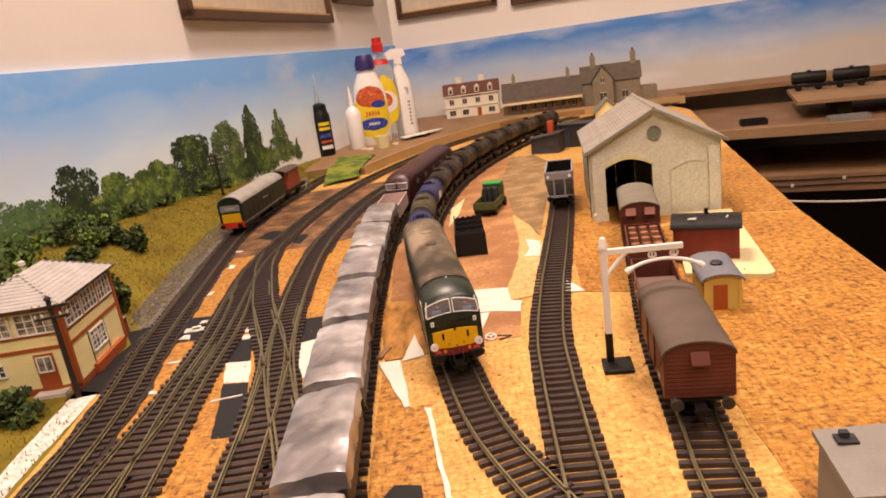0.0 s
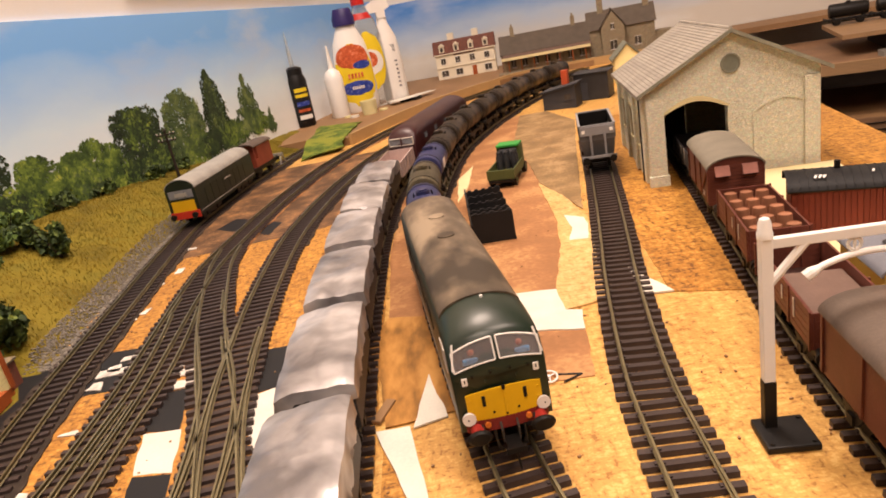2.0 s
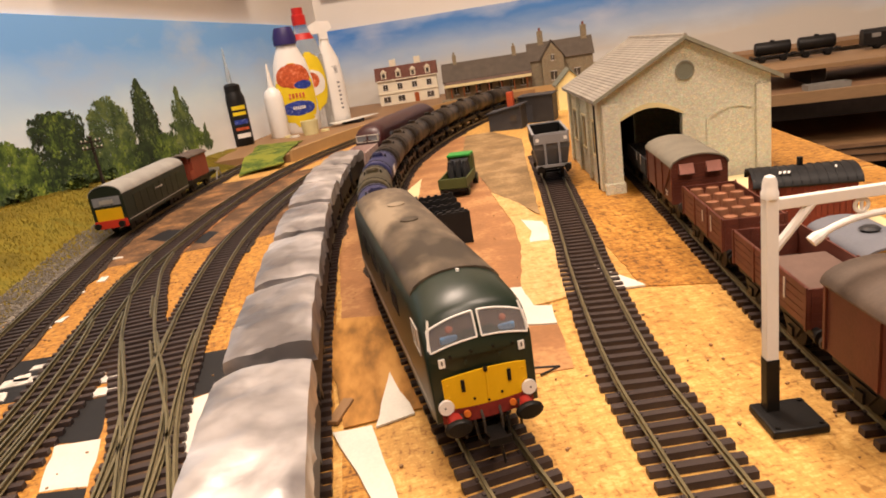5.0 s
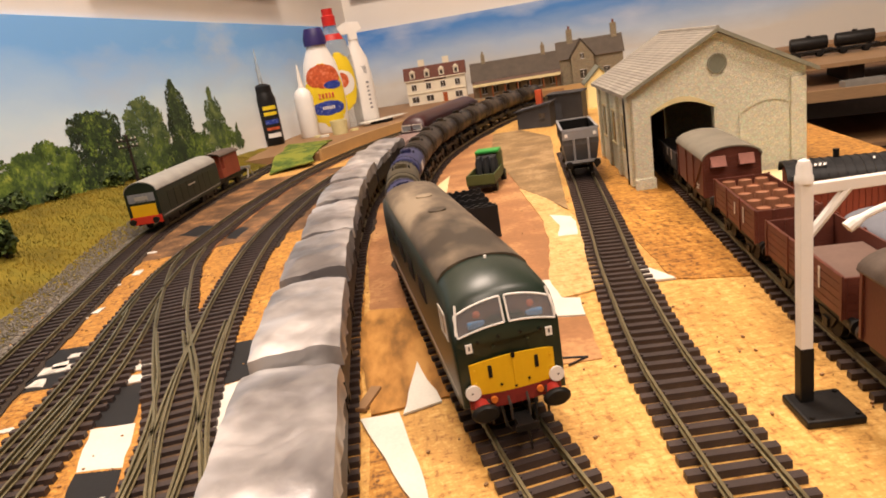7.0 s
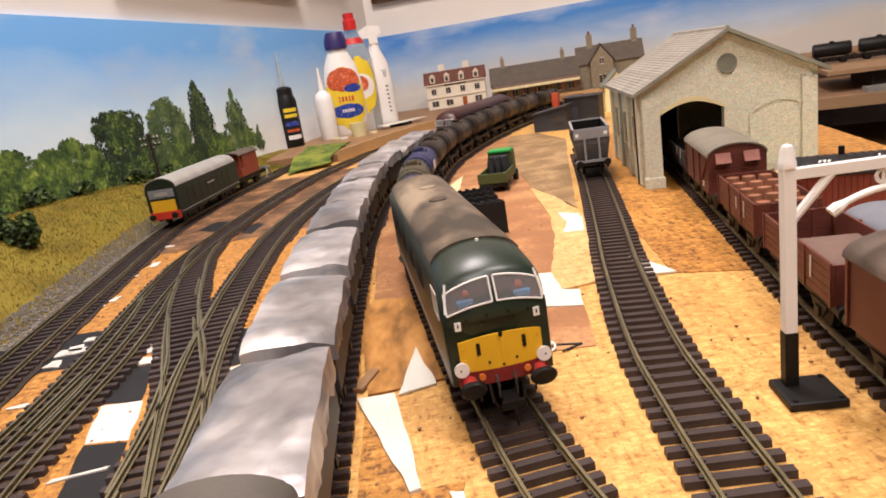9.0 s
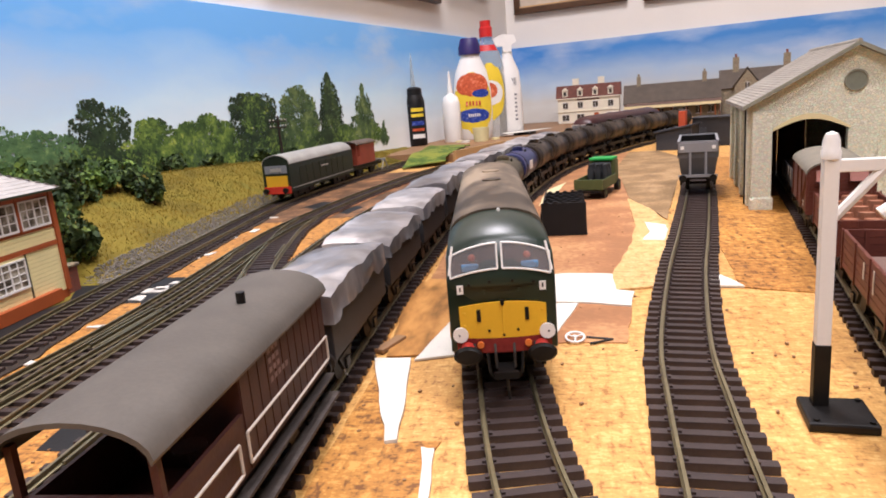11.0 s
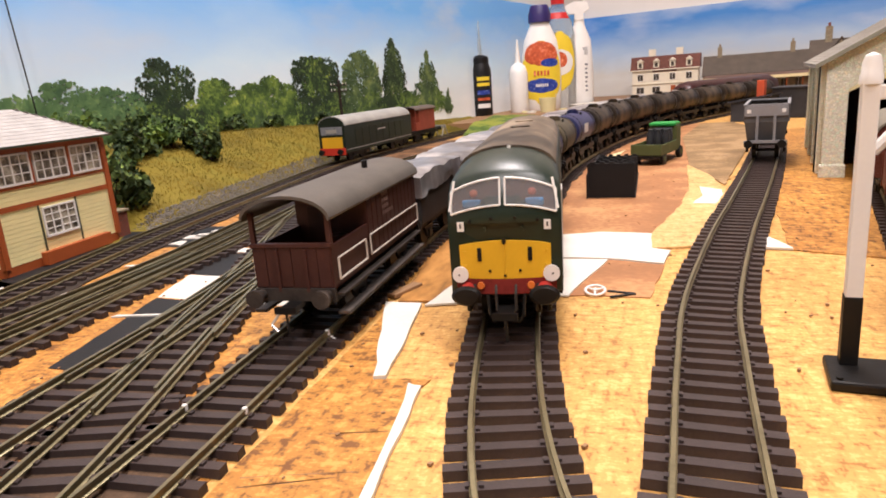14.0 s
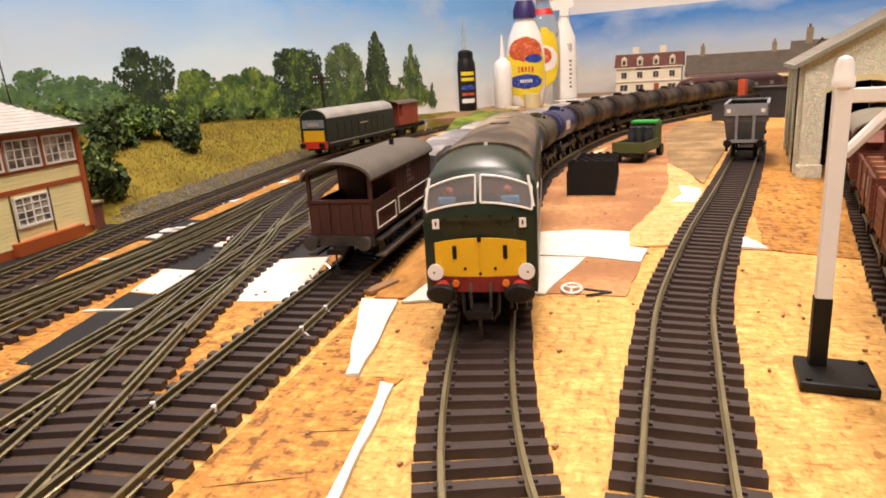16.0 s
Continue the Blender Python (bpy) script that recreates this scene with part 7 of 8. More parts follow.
off = thing("wood_offcut", "small brown wood offcut lying by the running track", "offcut", at(-5.0, 44.0, 0.05, -22))
part("block", boxes(((0, 0, 0.09), (0.45, 1.7, 0.18), 0, 0.03)), PLYBOARD, off)
sheet("card_scrap", "narrow torn white card strip", [(-2.25, 35.9), (-1.85, 35.8), (-1.4, 31.0), (-0.9, 27), (-1.15, 27), (-1.65, 31.0), (-1.85, 33.2)], PAPER, 0.12, 5, 0.03)
sheet("card_scrap", "white card wedge beside the locomotive", [(-2.9, 46.6), (-2.2, 42.8), (-3.7, 42.4)], PAPER, 0.08, 6, 0.03)
sheet("card_scrap", "white card sheet beside the locomotive", [(0.4, 53.4), (2.3, 53.9), (4.9, 53.4), (4.7, 50.6), (5.5, 50.2), (5.1, 48.1), (2.8, 48.85), (0.4, 49.0)], PAPER, 0.08, 7, 0.04)
sheet("card_scrap", "pale card wedge beside the locomotive", [(0.0, 48.9), (2.8, 48.75), (1.5, 43.75), (0.0, 43.75)], PAPER, 0.06, 8, 0.04)
sheet("card_scrap", "curled white card triangle beside the siding", [(9.4, 54.6), (10.5, 50.4), (9.0, 50.7)], PAPER, 0.1, 9, 0.04)
sheet("card_scrap", "scuffed white card patch on the strip", [(8.3, 66.6), (9.5, 65.2), (9.4, 63.6), (8.6, 60.6), (7.4, 60.9), (8.2, 63.4)], PAPER, 0.03, 10, 0.12)
sheet("card_scrap", "cream card wedge under the tank wagons", [(1.6, 85), (3.6, 90), (2.2, 81), (0.8, 76)], CREAMDARK, 0.05, 15, 0.05)
for pts, mat, lab in (
    ([(-17.9, 49.8), (-15.6, 50.2), (-14.9, 46.0), (-16.9, 46.4)], BLACKCARD, "black card sheet between the tracks"),
    ([(-16.7, 46.2), (-14.8, 46.0), (-14.1, 42.6), (-15.9, 42.9)], PAPER, "white card sheet between the tracks"),
    ([(-15.9, 42.8), (-14.1, 42.5), (-12.6, 35.8), (-14.6, 35.8)], BLACKCARD, "black card sheet between the tracks"),
    ([(-12.3, 47.8), (-9.2, 48.6), (-8.1, 42.3), (-10.4, 42.1)], PAPER, "white card sheet under the crossover"),
    ([(-12.4, 53), (-9.6, 53), (-9.2, 48.7), (-12.3, 47.9)], BLACKCARD, "black card sheet under the crossover"),
    ([(-29.3, 57.6), (-19.8, 56.6), (-19.2, 51.5), (-22.8, 51.5), (-24.4, 44.0), (-27.2, 43.6), (-26.4, 52.6)], BLACKCARD, "black card walkway by the signal box"),
    ([(-25.9, 28), (-24.6, 28), (-25.1, 44.3), (-27.0, 44.9)], PALEDUST, "white painted card edge by the outer track"),
    ([(-23.6, 83.7), (-22.3, 87.0), (-16.4, 81.6), (-16.9, 77.9)], BLACKCARD, "black card scrap between running tracks"),
):
    sheet("card_scrap", lab, pts, mat, 0.03, int(abs(pts[0][0] * 10)), 0.004)
rn = random.Random(77)
for k, (x, y, a, b) in enumerate([(-21.2, 53.8, 2.4, 0.8), (-20.6, 55.3, 1.6, 0.5), (-16.6, 52.0, 1.4, 0.8), (-15.9, 50.6, 1.2, 0.6), (-23.6, 62, 0.7, 0.5), (-24.2, 69, 0.9, 0.6), (-24.6, 78, 1.4, 0.7), (-21.0, 43.0, 1.0, 0.4), (-20.9, 47.5, 0.9, 0.5), (-15.1, 40.6, 1.8, 0.25), (-21.8, 52.4, 0.9, 1.0), (-21.5, 54.3, 0.6, 0.7), (-23.0, 63.1, 0.5, 0.9), (-23.4, 71.8, 0.5, 1.2), (-17.0, 52.6, 0.6, 0.8), (-17.4, 50.4, 0.4, 0.6)]):
    p = [(x + (a if i in (1, 2) else -a) / 2 + rn.uniform(-0.2, 0.2), y + (b if i > 1 else -b) / 2 + rn.uniform(-0.2, 0.2)) for i in range(4)]
    sheet("plaster_spill", "dab of white filler card on the table", p, PALEDUST, 0.06, k, 0.036)
CRUMBS = bmesh.new()
for k in range(500):
    y = rn.uniform(24, 80)
    x = rn.uniform(-24, 13)
    r = rn.uniform(0.02, 0.07)
    box(CRUMBS, (x, y, 0.06), (r * 2, r * 1.4, r), rn.uniform(0, 90))
tagged(part("crumbs", CRUMBS, PLYBOARD), "wood crumbs scattered on the table top", "debris", "", "stuff")


# rail joiners and droppers that show bright on the nearer track
for k, (s_y, side) in enumerate([(33.3, -0.865), (33.3, 0.865), (38.6, 0.865), (40.6, 0.865)]):
    p, d = LINE_D.at(LINE_D.where(s_y))
    bm = boxes(((side, 0, 0.42), (0.13, 0.12, 0.2), 0, 0.03))
    if k > 1:
        rod(bm, (side + 0.1, 0, 0.3), (side + 0.3, 0.1, 0.05), 0.035, 6)
    j = tagged(part("rail_joiner", bm, WHITEP, m=at(p.x, p.y, 0.02, math.degrees(math.atan2(-d.x, d.y)))), "small pale metal rail joiner on the running track", "rail joiner", "rail joiners")


# ---- raised boards beyond the curve ----
bm = bmesh.new()
edge = [LINE_B.at(LINE_B.where(y))[0] for y in (112, 120, 128, 136, 144, 152, 160, 168)]
pts = [(p.x - 3.0, p.y + 2.2) for p in edge]
prism(bm, [plan(0.05, 86)] + [(-20.5, 128), (-14.0, 123)] + pts[1:] + [(50, 166), (62, 163), plan(78, 15), plan(255, 15), plan(255, 0.2), plan(0.05, 0.2)], 0.002, 1.25, "z")
tagged(part("raised_board", bm, PLYBOARD), "raised brown ply board with a pale sawn edge", "board", "", "structure")
bm = bmesh.new()
line = Line(pts[1:] + [(50, 165.8), (62, 163)])
n = 40
prev = []
for i in range(n + 1):
    p, d = line.at(line.length * i / n)
    r = Vector((d.y, -d.x))
    prev.append([(p.x + r.x * a, p.y + r.y * a, z) for a, z in ((0.02, 0.0), (0.5, 0.0), (0.5, 1.75), (0.02, 1.75))])
PINE = surface("pale_pine", (0.50, 0.32, 0.14), 0.6, vary=0.15, grain=500, patch=30, stretch=(1, 0.15, 1))
bm = bmesh.new()
loft(bm, prev)
tagged(part("board_edging", bm, PINE), "pale pine strip edging the raised board", "edging", "", "structure")
BRIGHTMAT = surface("bright_grass_mat", (0.085, 0.14, 0.018), 0.85, vary=0.5, grain=300, patch=40, bump=0.8, second=(0.22, 0.24, 0.03), sharp=True)
rn = random.Random(9)
bm = bmesh.new()
rows = []
for i in range(9):
    f = i / 8
    a, b = Vector((-19.4, 115.2)).lerp(Vector((-19.6, 141)), f), Vector((-13.6, 118.0)).lerp(Vector((-11.8, 137)), f)
    row = []
    for k in range(7):
        q = a.lerp(b, k / 6)
        z = 0.22 + 1.25 * min(1.0, max(0.0, (q.y - 115.5) / 8.5)) ** 0.8 + rn.uniform(0, 0.16)
        row.append((q.x + rn.uniform(-0.35, 0.35), q.y + rn.uniform(-0.4, 0.4), z))
    rows.append([(x, y, z) for x, y, z in row] + [(x, y, z - 0.16) for x, y, z in row[::-1]])
loft(bm, rows)
tagged(part("grass_mat", bm, BRIGHTMAT, smooth=True), "bright green grass mat draped over the board end", "grass mat")


# ---- bottles in the corner ----
LABELY = surface("yellow_label", (0.80, 0.60, 0.03), 0.45, vary=0.05, bump=0)
LABELR = surface("red_flower_label", (0.55, 0.10, 0.03), 0.5, vary=0.5, patch=150, bump=0, second=(0.85, 0.35, 0.2))
LABELB = surface("blue_label", (0.03, 0.06, 0.35), 0.45, vary=0.4, patch=200, bump=0, second=(0.5, 0.55, 0.8))
NAVY = surface("navy_cap", (0.03, 0.02, 0.12), 0.4)
REDCAP = surface("red_cap", (0.55, 0.02, 0.015), 0.4, vary=0.1)
BOTTLEWHITE = surface("white_bottle_plastic", (0.84, 0.82, 0.78), 0.35, vary=0.04, bump=0.02)
m_, n_, l_, p_ = graph("clear_bottle")
p_.inputs["Base Color"].default_value = (0.85, 0.86, 0.84, 1)
p_.inputs["Roughness"].default_value, p_.inputs["Transmission Weight"].default_value, p_.inputs["IOR"].default_value = 0.08, 0.85, 1.25
CLEAR = m_


def decal(parent, r, z0, z1, spread, mat, name, sx, sy, face=-1.57, oval=True, out=1.012):
    """A thin label lying on the front of an oval bottle."""
    bm = bmesh.new()
    nz, na = 10, 12
    rings = []
    for i in range(nz + 1):
        t = -1 + 2 * i / nz
        w = spread * (math.sqrt(max(0.02, 1 - t * t)) if oval else 1.0)
        z = (z0 + z1) / 2 + (z1 - z0) / 2 * t
        rings.append([(out * sx * r(z) * math.cos(face + w * (-1 + 2 * k / na)), out * sy * r(z) * math.sin(face + w * (-1 + 2 * k / na)), z) for k in range(na + 1)])
    loft(bm, rings, closed=False, caps=False)
    return part(name, bm, mat, parent, "", smooth=True)


def profile(rows):
    return lambda z: float(np.interp(z, [b for a, b in rows], [a for a, b in rows]))


def detergent():
    b = thing("detergent_bottle", "white detergent bottle with yellow flower label and navy cap", "bottle", at(-12.6, 156.5, 1.25, 8))
    rows = [(0.5, 0), (3.4, 0), (3.7, 0.5), (3.9, 5), (3.8, 10), (3.2, 13.5), (2.0, 16.2), (1.8, 17.0)]
    bm = bmesh.new()
    lathe(bm, rows, 32, sx=1.0, sy=0.62)
    body = part("bottle", bm, BOTTLEWHITE, b, smooth=True)
    r = profile(rows[1:])
    decal(body, r, 1.2, 13.3, 1.25, LABELY, "label", 1.0, 0.62)
    decal(body, r, 8.6, 13.2, 1.0, LABELR, "label_flower", 1.0, 0.62, out=1.024)
    decal(body, r, 3.4, 6.2, 0.9, LABELB, "label_blue", 1.0, 0.62, out=1.024)
    decal(body, r, 8.3, 9.9, 0.5, LABELB, "label_band", 1.0, 0.62, -1.1, out=1.03)
    bm = boxes(*[((-1.3 + k * 0.65, -2.46, 7.2), (0.4, 0.06, 0.95)) for k in range(5)])
    part("label_mark", bm, LABELR, body, "red lettering bars")
    bm = boxes(*[((-1.0 + k * 0.42, -2.49, 4.9), (0.26, 0.05, 0.6)) for k in range(6)])
    part("label_mark", bm, WHITEP, body)
    bm = bmesh.new()
    lathe(bm, [(0.1, 16.8), (2.2, 16.8), (2.2, 18.2), (1.8, 19.6), (1.6, 20.0), (0.1, 20.0)], 24, sx=1.0, sy=0.75)
    part("cap", bm, NAVY, b, "navy cap", smooth=True)


def clear_bottle():
    b = thing("soap_bottle", "clear washing up bottle with yellow label and red cap", "bottle", at(-9.4, 160.5, 1.25, 12))
    rows = [(0.5, 0), (3.2, 0), (3.4, 0.5), (3.5, 9), (3.3, 14), (2.6, 17), (1.3, 19.6), (1.2, 20.5)]
    bm = bmesh.new()
    lathe(bm, rows, 28, sx=1.0, sy=0.62)
    body = part("bottle", bm, CLEAR, b, "clear plastic bottle", smooth=True)
    r = profile(rows[1:])
    decal(body, r, 3.5, 15.0, 1.0, LABELY, "label", 1.0, 0.62)
    decal(body, r, 6.5, 11.5, 0.8, WHITEP, "label_patch", 1.0, 0.62, out=1.03)
    decal(body, r, 8.0, 11.0, 0.4, LABELR, "label_flower", 1.0, 0.62, out=1.045)
    decal(body, r, 17.4, 18.6, 1.0, REDCAP, "neck_label", 1.0, 0.62, oval=False, out=1.03)
    bm = bmesh.new()
    lathe(bm, [(0.1, 20.2), (1.35, 20.2), (1.35, 22.0), (1.1, 22.2), (1.1, 23.4), (0.1, 23.5)], 20)
    part("cap", bm, REDCAP, b, "red cap", smooth=True)


def spray_bottle():
    b = thing("spray_bottle", "white trigger spray bottle with printed back", "bottle", at(-5.4, 162.5, 1.25, 10))
    bm = bmesh.new()
    rows = [(0.3, 0), (2.6, 0), (2.7, 0.4), (2.7, 8), (2.3, 13), (1.1, 16), (1.0, 17.2)]
    lathe(bm, rows, 24, sx=1.0, sy=0.7)
    body = part("bottle", bm, BOTTLEWHITE, b, smooth=True)
    for k in range(7):
        part("print_line", boxes(((0.9, -1.75, 3.2 + k * 0.85), (0.9 - 0.1 * (k % 3), 0.06, 0.35))), LABELTXT, body)
    part("barcode", boxes(*[((0.4 + j * 0.22, -1.62, 10.9), (0.1, 0.08, 1.5)) for j in range(5)]), LABELTXT, body, "dark barcode stripes")
    bm = bmesh.new()
    prism(bm, [(-2.6, 18.2), (-2.8, 19.8), (-1.0, 20.6), (1.6, 20.3), (2.0, 18.9), (0.9, 18.4), (0.9, 17.0), (-0.9, 17.0), (-0.9, 18.2)], -0.8, 0.8)
    part("trigger_head", bm, BOTTLEWHITE, b, "white trigger head")


LABELTXT = surface("grey_print", (0.18, 0.18, 0.20), 0.5)


def glue(x, y, s, dark, label):
    b = thing("glue_bottle", label, "bottle", at(x, y, 1.25, 6))
    bm = bmesh.new()
    rows = [(0.2, 0), (1.85 * s, 0), (1.95 * s, 0.3), (1.95 * s, 8.6 * s), (1.7 * s, 9.3 * s), (1.5 * s, 10 * s)] if dark else [(0.2, 0), (1.7 * s, 0), (1.8 * s, 0.3), (1.8 * s, 7.4 * s), (1.4 * s, 8.8 * s), (0.5 * s, 9.5 * s)]
    lathe(bm, rows, 24)
    body = part("bottle", bm, BLACK if dark else BOTTLEWHITE, b, smooth=True)
    bm = bmesh.new()
    z = rows[-1][1]
    if dark:
        lathe(bm, [(0.1, z - 0.1), (1.6 * s, z - 0.1), (1.55 * s, z + 0.9), (0.8 * s, z + 1.3), (0.1, z + 1.3)], 20)
        part("cap", bm, BLACK, b, "black cap", smooth=True)
        bm = bmesh.new()
        lathe(bm, [(0.05, z + 1.2), (0.42, z + 1.2), (0.10, z + 7.5), (0.03, z + 7.6)], 12)
        part("nozzle", bm, CLEAR, b, "clear tapering nozzle", smooth=True)
        bm = bmesh.new()
        rows2 = [[(1.99 * s * math.cos(a), 1.99 * s * math.sin(a), zz) for a in [-2.9 + 2.6 * k / 14 for k in range(15)]] for zz in (1.3, 8.2)]
        loft(bm, rows2, closed=False, caps=False)
        lab = part("label", bm, BLACKCARD, body, "dark printed label", smooth=True)
        for z0, z1, mm in ((1.5, 2.3, WHITEP), (2.9, 3.4, LABELR), (4.0, 4.8, LABELB), (5.6, 6.2, LABELY), (6.6, 7.3, LABELY)):
            bm = bmesh.new()
            rows2 = [[(2.02 * s * math.cos(a), 2.02 * s * math.sin(a), zz) for a in [-1.9 + 1.3 * k / 8 for k in range(9)]] for zz in (z0, z1)]
            loft(bm, rows2, closed=False, caps=False)
            part("label_patch", bm, mm, lab)
    else:
        lathe(bm, [(0.1, z - 0.1), (0.6 * s, z - 0.1), (0.5 * s, z + 0.6), (0.15 * s, z + 4.2 * s), (0.05, z + 4.3 * s)], 12)
        part("nozzle", bm, BOTTLEWHITE, b, "white nozzle", smooth=True)
    return b


detergent()
clear_bottle()
spray_bottle()
glue(-23.2, 148.5, 1.0, True, "dark glue bottle with printed label and clear nozzle")
glue(-16.6, 152.5, 1.0, False, "white glue bottle with tapering nozzle")
pot = thing("plastic_pot", "small pale yellow plastic pot on the raised board", "pot", at(-10.6, 148.5, 1.25))
POT = surface("pale_yellow_pot", (0.72, 0.66, 0.36), 0.45, vary=0.1)
bm = bmesh.new()
lathe(bm, [(0.2, 0), (1.4, 0), (1.65, 2.6), (1.5, 2.6), (1.25, 0.3), (0.2, 0.3)], 18)
part("cup", bm, POT, pot, smooth=True)
for k, (x, y, r) in enumerate([(-13.6, 147.5, 0.9), (-15.0, 149.0, 0.7), (-8.0, 150.5, 0.8)]):
    bm = bmesh.new()
    lathe(bm, [(0.1, 0), (r, 0), (r, 0.35), (0.1, 0.4)], 16)
    tagged(part("tub_lid", bm, POT if k else PAPER, m=at(x, y, 1.25), smooth=True), "small round pale lid on the board", "lid", "lids")
sh = [(-7.5, 157.5), (1.5, 164.5), (3.2, 163.5), (-1.5, 157.5), (-5.8, 154.0)]
sheet("paper_sheet", "curled white paper card lying by the bottles", sh, PAPER, 0.06, 5, 1.9)
part_ = thing("paper_pad", "stack of scraps holding up the paper", "paper", at(-2.5, 158.8, 1.25, -30))
part("pad", boxes(((0, 0, 0.32), (4.0, 2.4, 0.64), 0, 0.05)), BLACKCARD, part_)


# ---- shelves and boards along the far right ----
SHELFWOOD = surface("brown_shelf_wood", (0.30, 0.185, 0.095), 0.6, vary=0.3, grain=400, patch=14, stretch=(0.15, 1, 1))
SIDEBROWN = surface("dull_brown_side_board", (0.21, 0.12, 0.065), 0.65, vary=0.35, grain=500, patch=12)
SIDE = at(72.8, 132.6, 0, -25.2)


def side_box(name, x0, x1, y0, y1, z0, z1, material, label):
    bm = boxes((((x0 + x1) / 2, (y0 + y1) / 2, (z0 + z1) / 2), (x1 - x0, y1 - y0, z1 - z0)))
    return tagged(part(name, bm, material, m=SIDE), label, "", "", "structure")


side_box("side_board", -26, 90, 0.8, 40, -5.6, -4.0, SIDEBROWN, "brown side board across the room")
side_box("side_board_edge", -26, 90, 0, 0.8, -5.9, -3.9, SHELFWOOD, "pale sawn edging of the side board")
low_board = thing("lower_shelf", "lower brown shelf board with wiring under the table", "shelf", SIDE)
part("board", boxes(((32, 16, -14.8), (116, 34, 1.6))), PLYBOARD, low_board)
part("face", boxes(((32, -1.2, -15.4), (116, 0.8, 3.4))), SIDEBROWN, low_board, "dull brown front board")
for k in range(2):
    bm = bmesh.new()
    for j in range(24):
        rod(bm, (-24 + j * 4.5, -1.75, -14.5 - 1.3 * k + 0.12 * math.sin(j * 0.9 + k)), (-19.5 + j * 4.5, -1.75, -14.5 - 1.3 * k + 0.12 * math.sin((j + 1) * 0.9 + k)), 0.10, 6)
    part("cable", bm, BLACK, low_board, "thin dark wiring run")
for k in range(9):
    part("cable_clip", boxes(((-14 + k * 11 + 2 * (k % 2), -1.9, -14.5 - 1.3 * (k % 2)), (0.55, 0.3, 0.7), 12, 0.1)), DULLWHITE, low_board, "small white cable clip")
bm = bmesh.new()
for j in range(24):
    a, b = j / 24, (j + 1) / 24
    rod(bm, (-20 + 60 * a, -2.4, -16.8 - 2.4 * math.sin(math.pi * a)), (-20 + 60 * b, -2.4, -16.8 - 2.4 * math.sin(math.pi * b)), 0.22, 6)
part("cable", bm, DULLWHITE, low_board, "sagging white cable")
for k in range(2):
    part("bracket", boxes(((-18 + 96 * k, 16, -46.8), (3, 30, 62.4))), TIMBER, low_board)
# dark panel added to fill the gap below the far board
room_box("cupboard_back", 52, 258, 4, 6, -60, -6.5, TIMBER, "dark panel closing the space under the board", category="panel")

SHELF = at(75.7, 138.3, 0, -23.6)
shelf = thing("upper_shelf", "narrow raised shelf carrying spare tank wagons", "shelf", SHELF)
part("board", boxes(((45, 12, -0.4), (90, 24, 0.8), 0, 0.05)), SHELFWOOD, shelf)
for k in range(4):
    part("block", boxes(((9 + k * 24, 12, -2.4), (2.5, 18, 3.2))), TIMBER, shelf)
for k in range(2):
    tw = tank_wagon(BLACK, "glossy black spare tank wagon on the shelf")
    tw.matrix_basis = SHELF @ at(0.3 + k * 8.3, 19, 0, -90)
coach = thing("black_coach", "dark maroon black model coach on the shelf", "coach", SHELF @ at(20.5, 19, 0, -90))
bm = bmesh.new()
prism(bm, [(-1.5, 0.9), (1.5, 0.9), (1.5, 3.3)] + arch(1.5, 3.3, 4.1, 10) + [(-1.5, 3.3)], 0, 24)
part("body", bm, BLACK, coach, smooth=True)
for k in range(8):
    for s in (-1, 1):
        part("window", boxes(((s * 1.5, 2.2 + k * 2.7, 2.8), (0.06, 1.6, 0.8))), PALEGREY, coach)
diesel_bogie(coach, 4, 2, 2.6)
diesel_bogie(coach, 20, 2, 2.6)
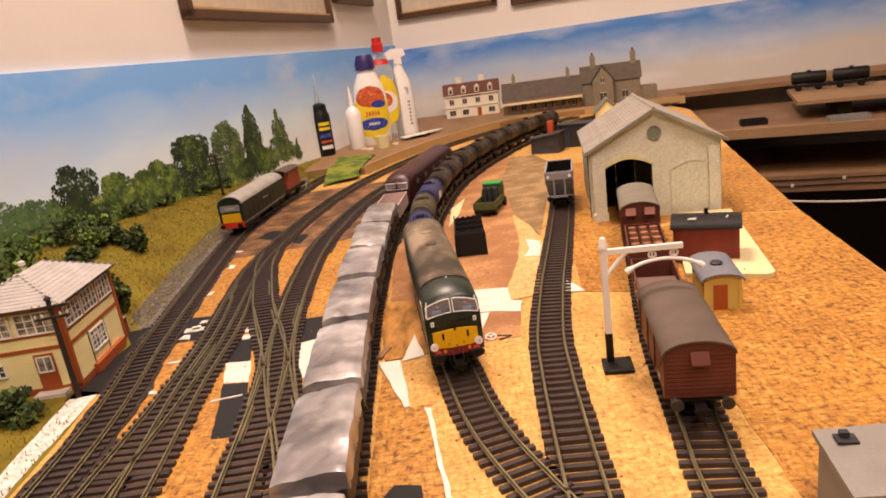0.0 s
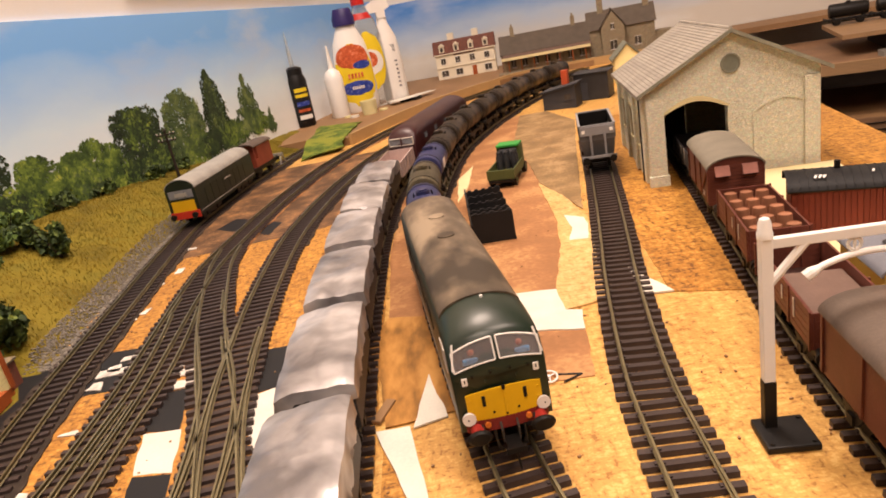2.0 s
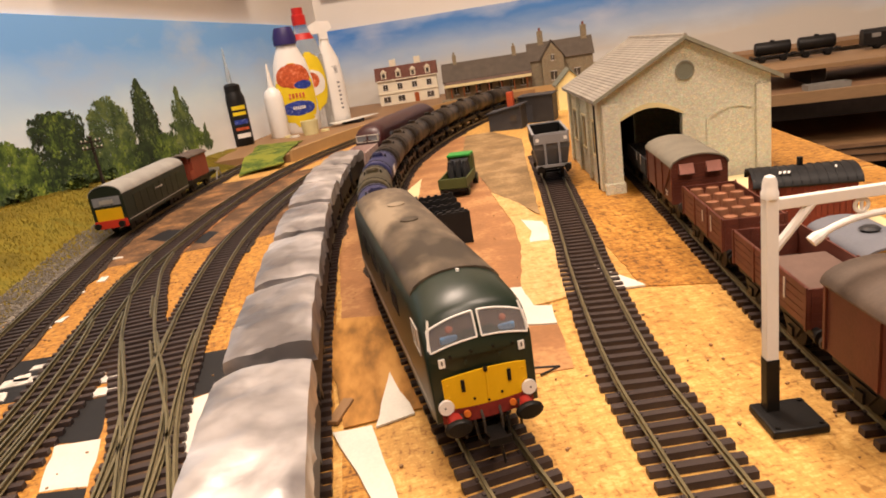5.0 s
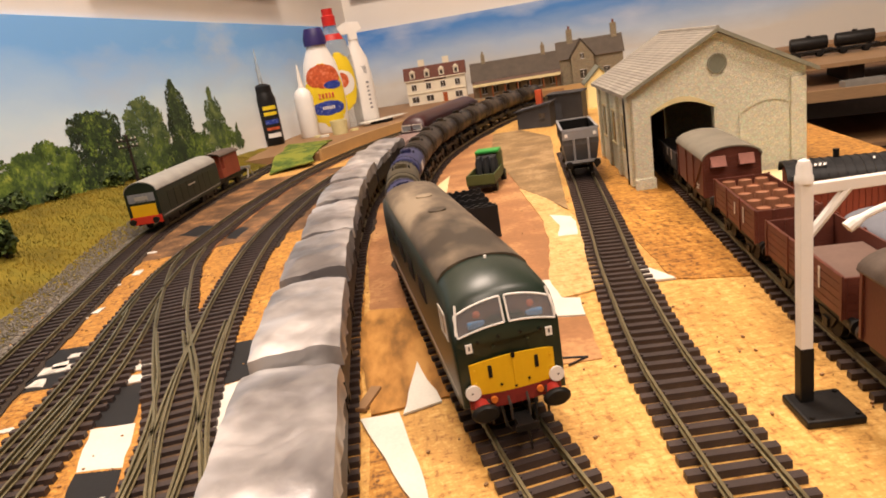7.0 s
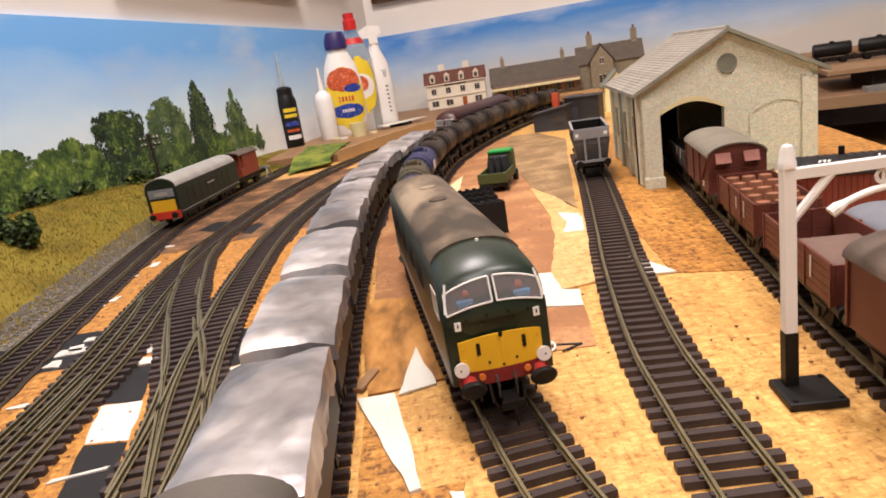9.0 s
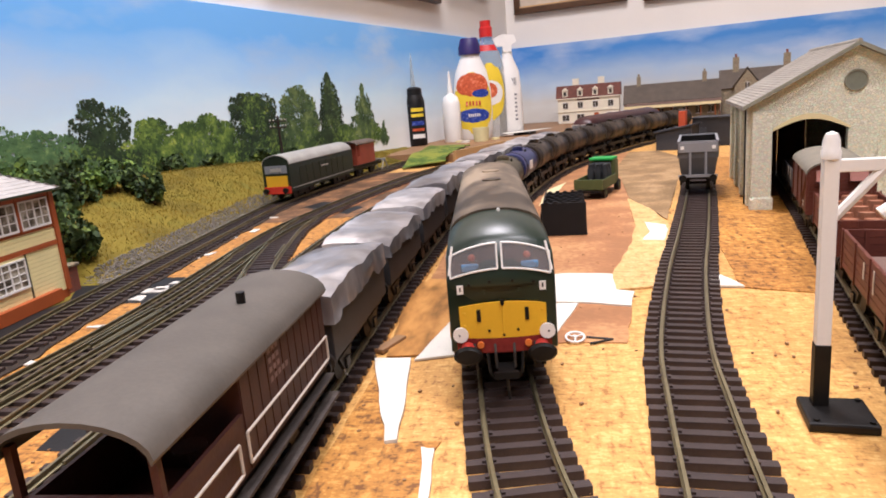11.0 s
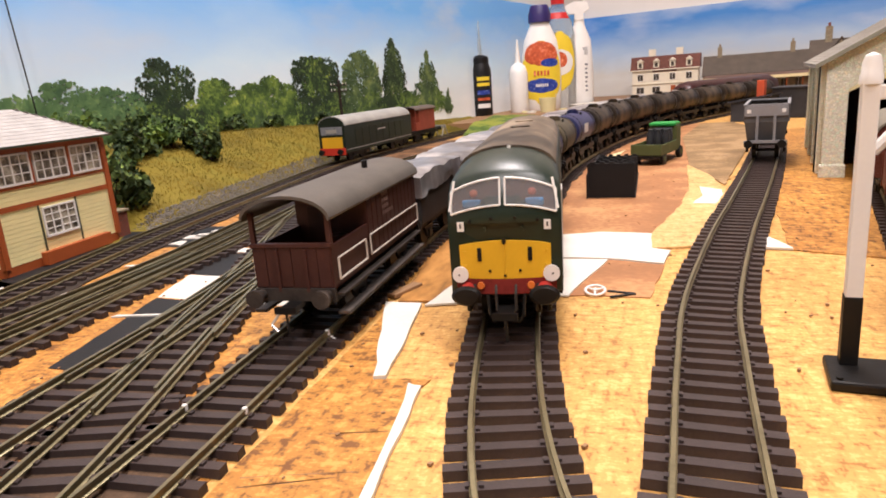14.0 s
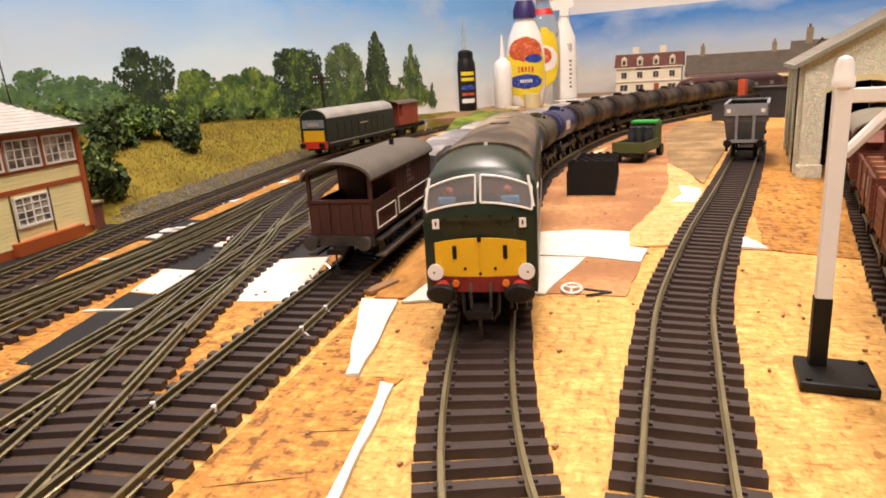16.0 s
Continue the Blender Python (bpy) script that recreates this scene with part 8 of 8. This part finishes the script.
for k, (u, v_, w, d, h, mt, lb) in enumerate([(9, -3, 7, 3, 1.0, PALEGREY, "grey tool tray on the side board"), (26, -4, 10, 3, 0.9, POT, "yellow box lid on the side board"), (-8, -6, 5, 3, 1.2, BLACK, "black model part on the side board")]):
    t = thing("tray", lb, "tray", SIDE @ at(u, -v_, -4.0, 8))
    part("base", boxes(((0, 0, 0.1), (w, d, 0.2))), mt, t)
    for a, b, c, e in ((0, d / 2, w, 0.15), (0, -d / 2, w, 0.15), (w / 2, 0, 0.15, d), (-w / 2, 0, 0.15, d)):
        part("side", boxes(((a, b, h / 2), (c, e, h))), mt, t)


# ---- framed pictures on the walls ----
GILT = surface("dark_gilt_frame", (0.09, 0.045, 0.02), 0.4, 0.2, vary=0.3)
MOUNT = surface("cream_picture_mount", (0.55, 0.48, 0.38), 0.7, vary=0.15)


def picture(m, w, h, label):
    """A frame hung flat on a wall; local x along the wall, y out of it, z up."""
    p = thing("framed_picture", label, "picture", m, "framed pictures")
    for c, s in (((0, 0.9, 0.6), (w, 1.6, 1.6)), ((0, 0.9, h - 0.6), (w, 1.6, 1.6)), ((-w / 2 + 0.8, 0.9, h / 2), (1.6, 1.6, h)), ((w / 2 - 0.8, 0.9, h / 2), (1.6, 1.6, h))):
        part("frame_bar", boxes((c, s, 0, 0.2)), GILT, p)
    for c, s in (((0, 0.9, 1.55), (w - 3, 1.2, 0.35)), ((0, 0.9, h - 1.55), (w - 3, 1.2, 0.35))):
        part("inner_slip", boxes((c, s)), PINE, p, "gilt inner slip")
    part("picture_panel", boxes(((0, 0.4, h / 2), (w - 2, 0.5, h - 2))), MOUNT, p, "pale mounted print")


def on_left(v0, v1, z0, z1, label):
    m = ROOM @ pose(-0.006 * 1.0, -(v0 + v1) / 2 * CM, z0 * CM, 0, 0, -90)
    picture(m, v1 - v0, z1 - z0, label)


def on_far(u0, u1, z0, z1, label):
    m = ROOM @ pose((u0 + u1) / 2 * CM, 0.006, z0 * CM, 0, 0, 180)
    picture(m, u1 - u0, z1 - z0, label)


on_left(47, 104, 29.6, 62, "dark framed picture with gilt slip on the wall")
on_left(17, 43, 34.2, 62, "small dark framed picture on the wall")
on_far(2.2, 32, 30.6, 60, "dark framed picture with gilt slip near the corner")
on_far(36, 70, 29.8, 60, "pale framed print on the far wall")


def motions():
    times = [0.5 * k for k in range(33)]
    for ob, back, length in TRAIN:
        rows = []
        for t in times:
            y = float(np.interp(t, [a for a, _ in PROGRESS], [b for _, b in PROGRESS]))
            rows.append((t, LINE_D.ride(LINE_D.where(y) + back, length)))
        walk(ob, rows)


motions()
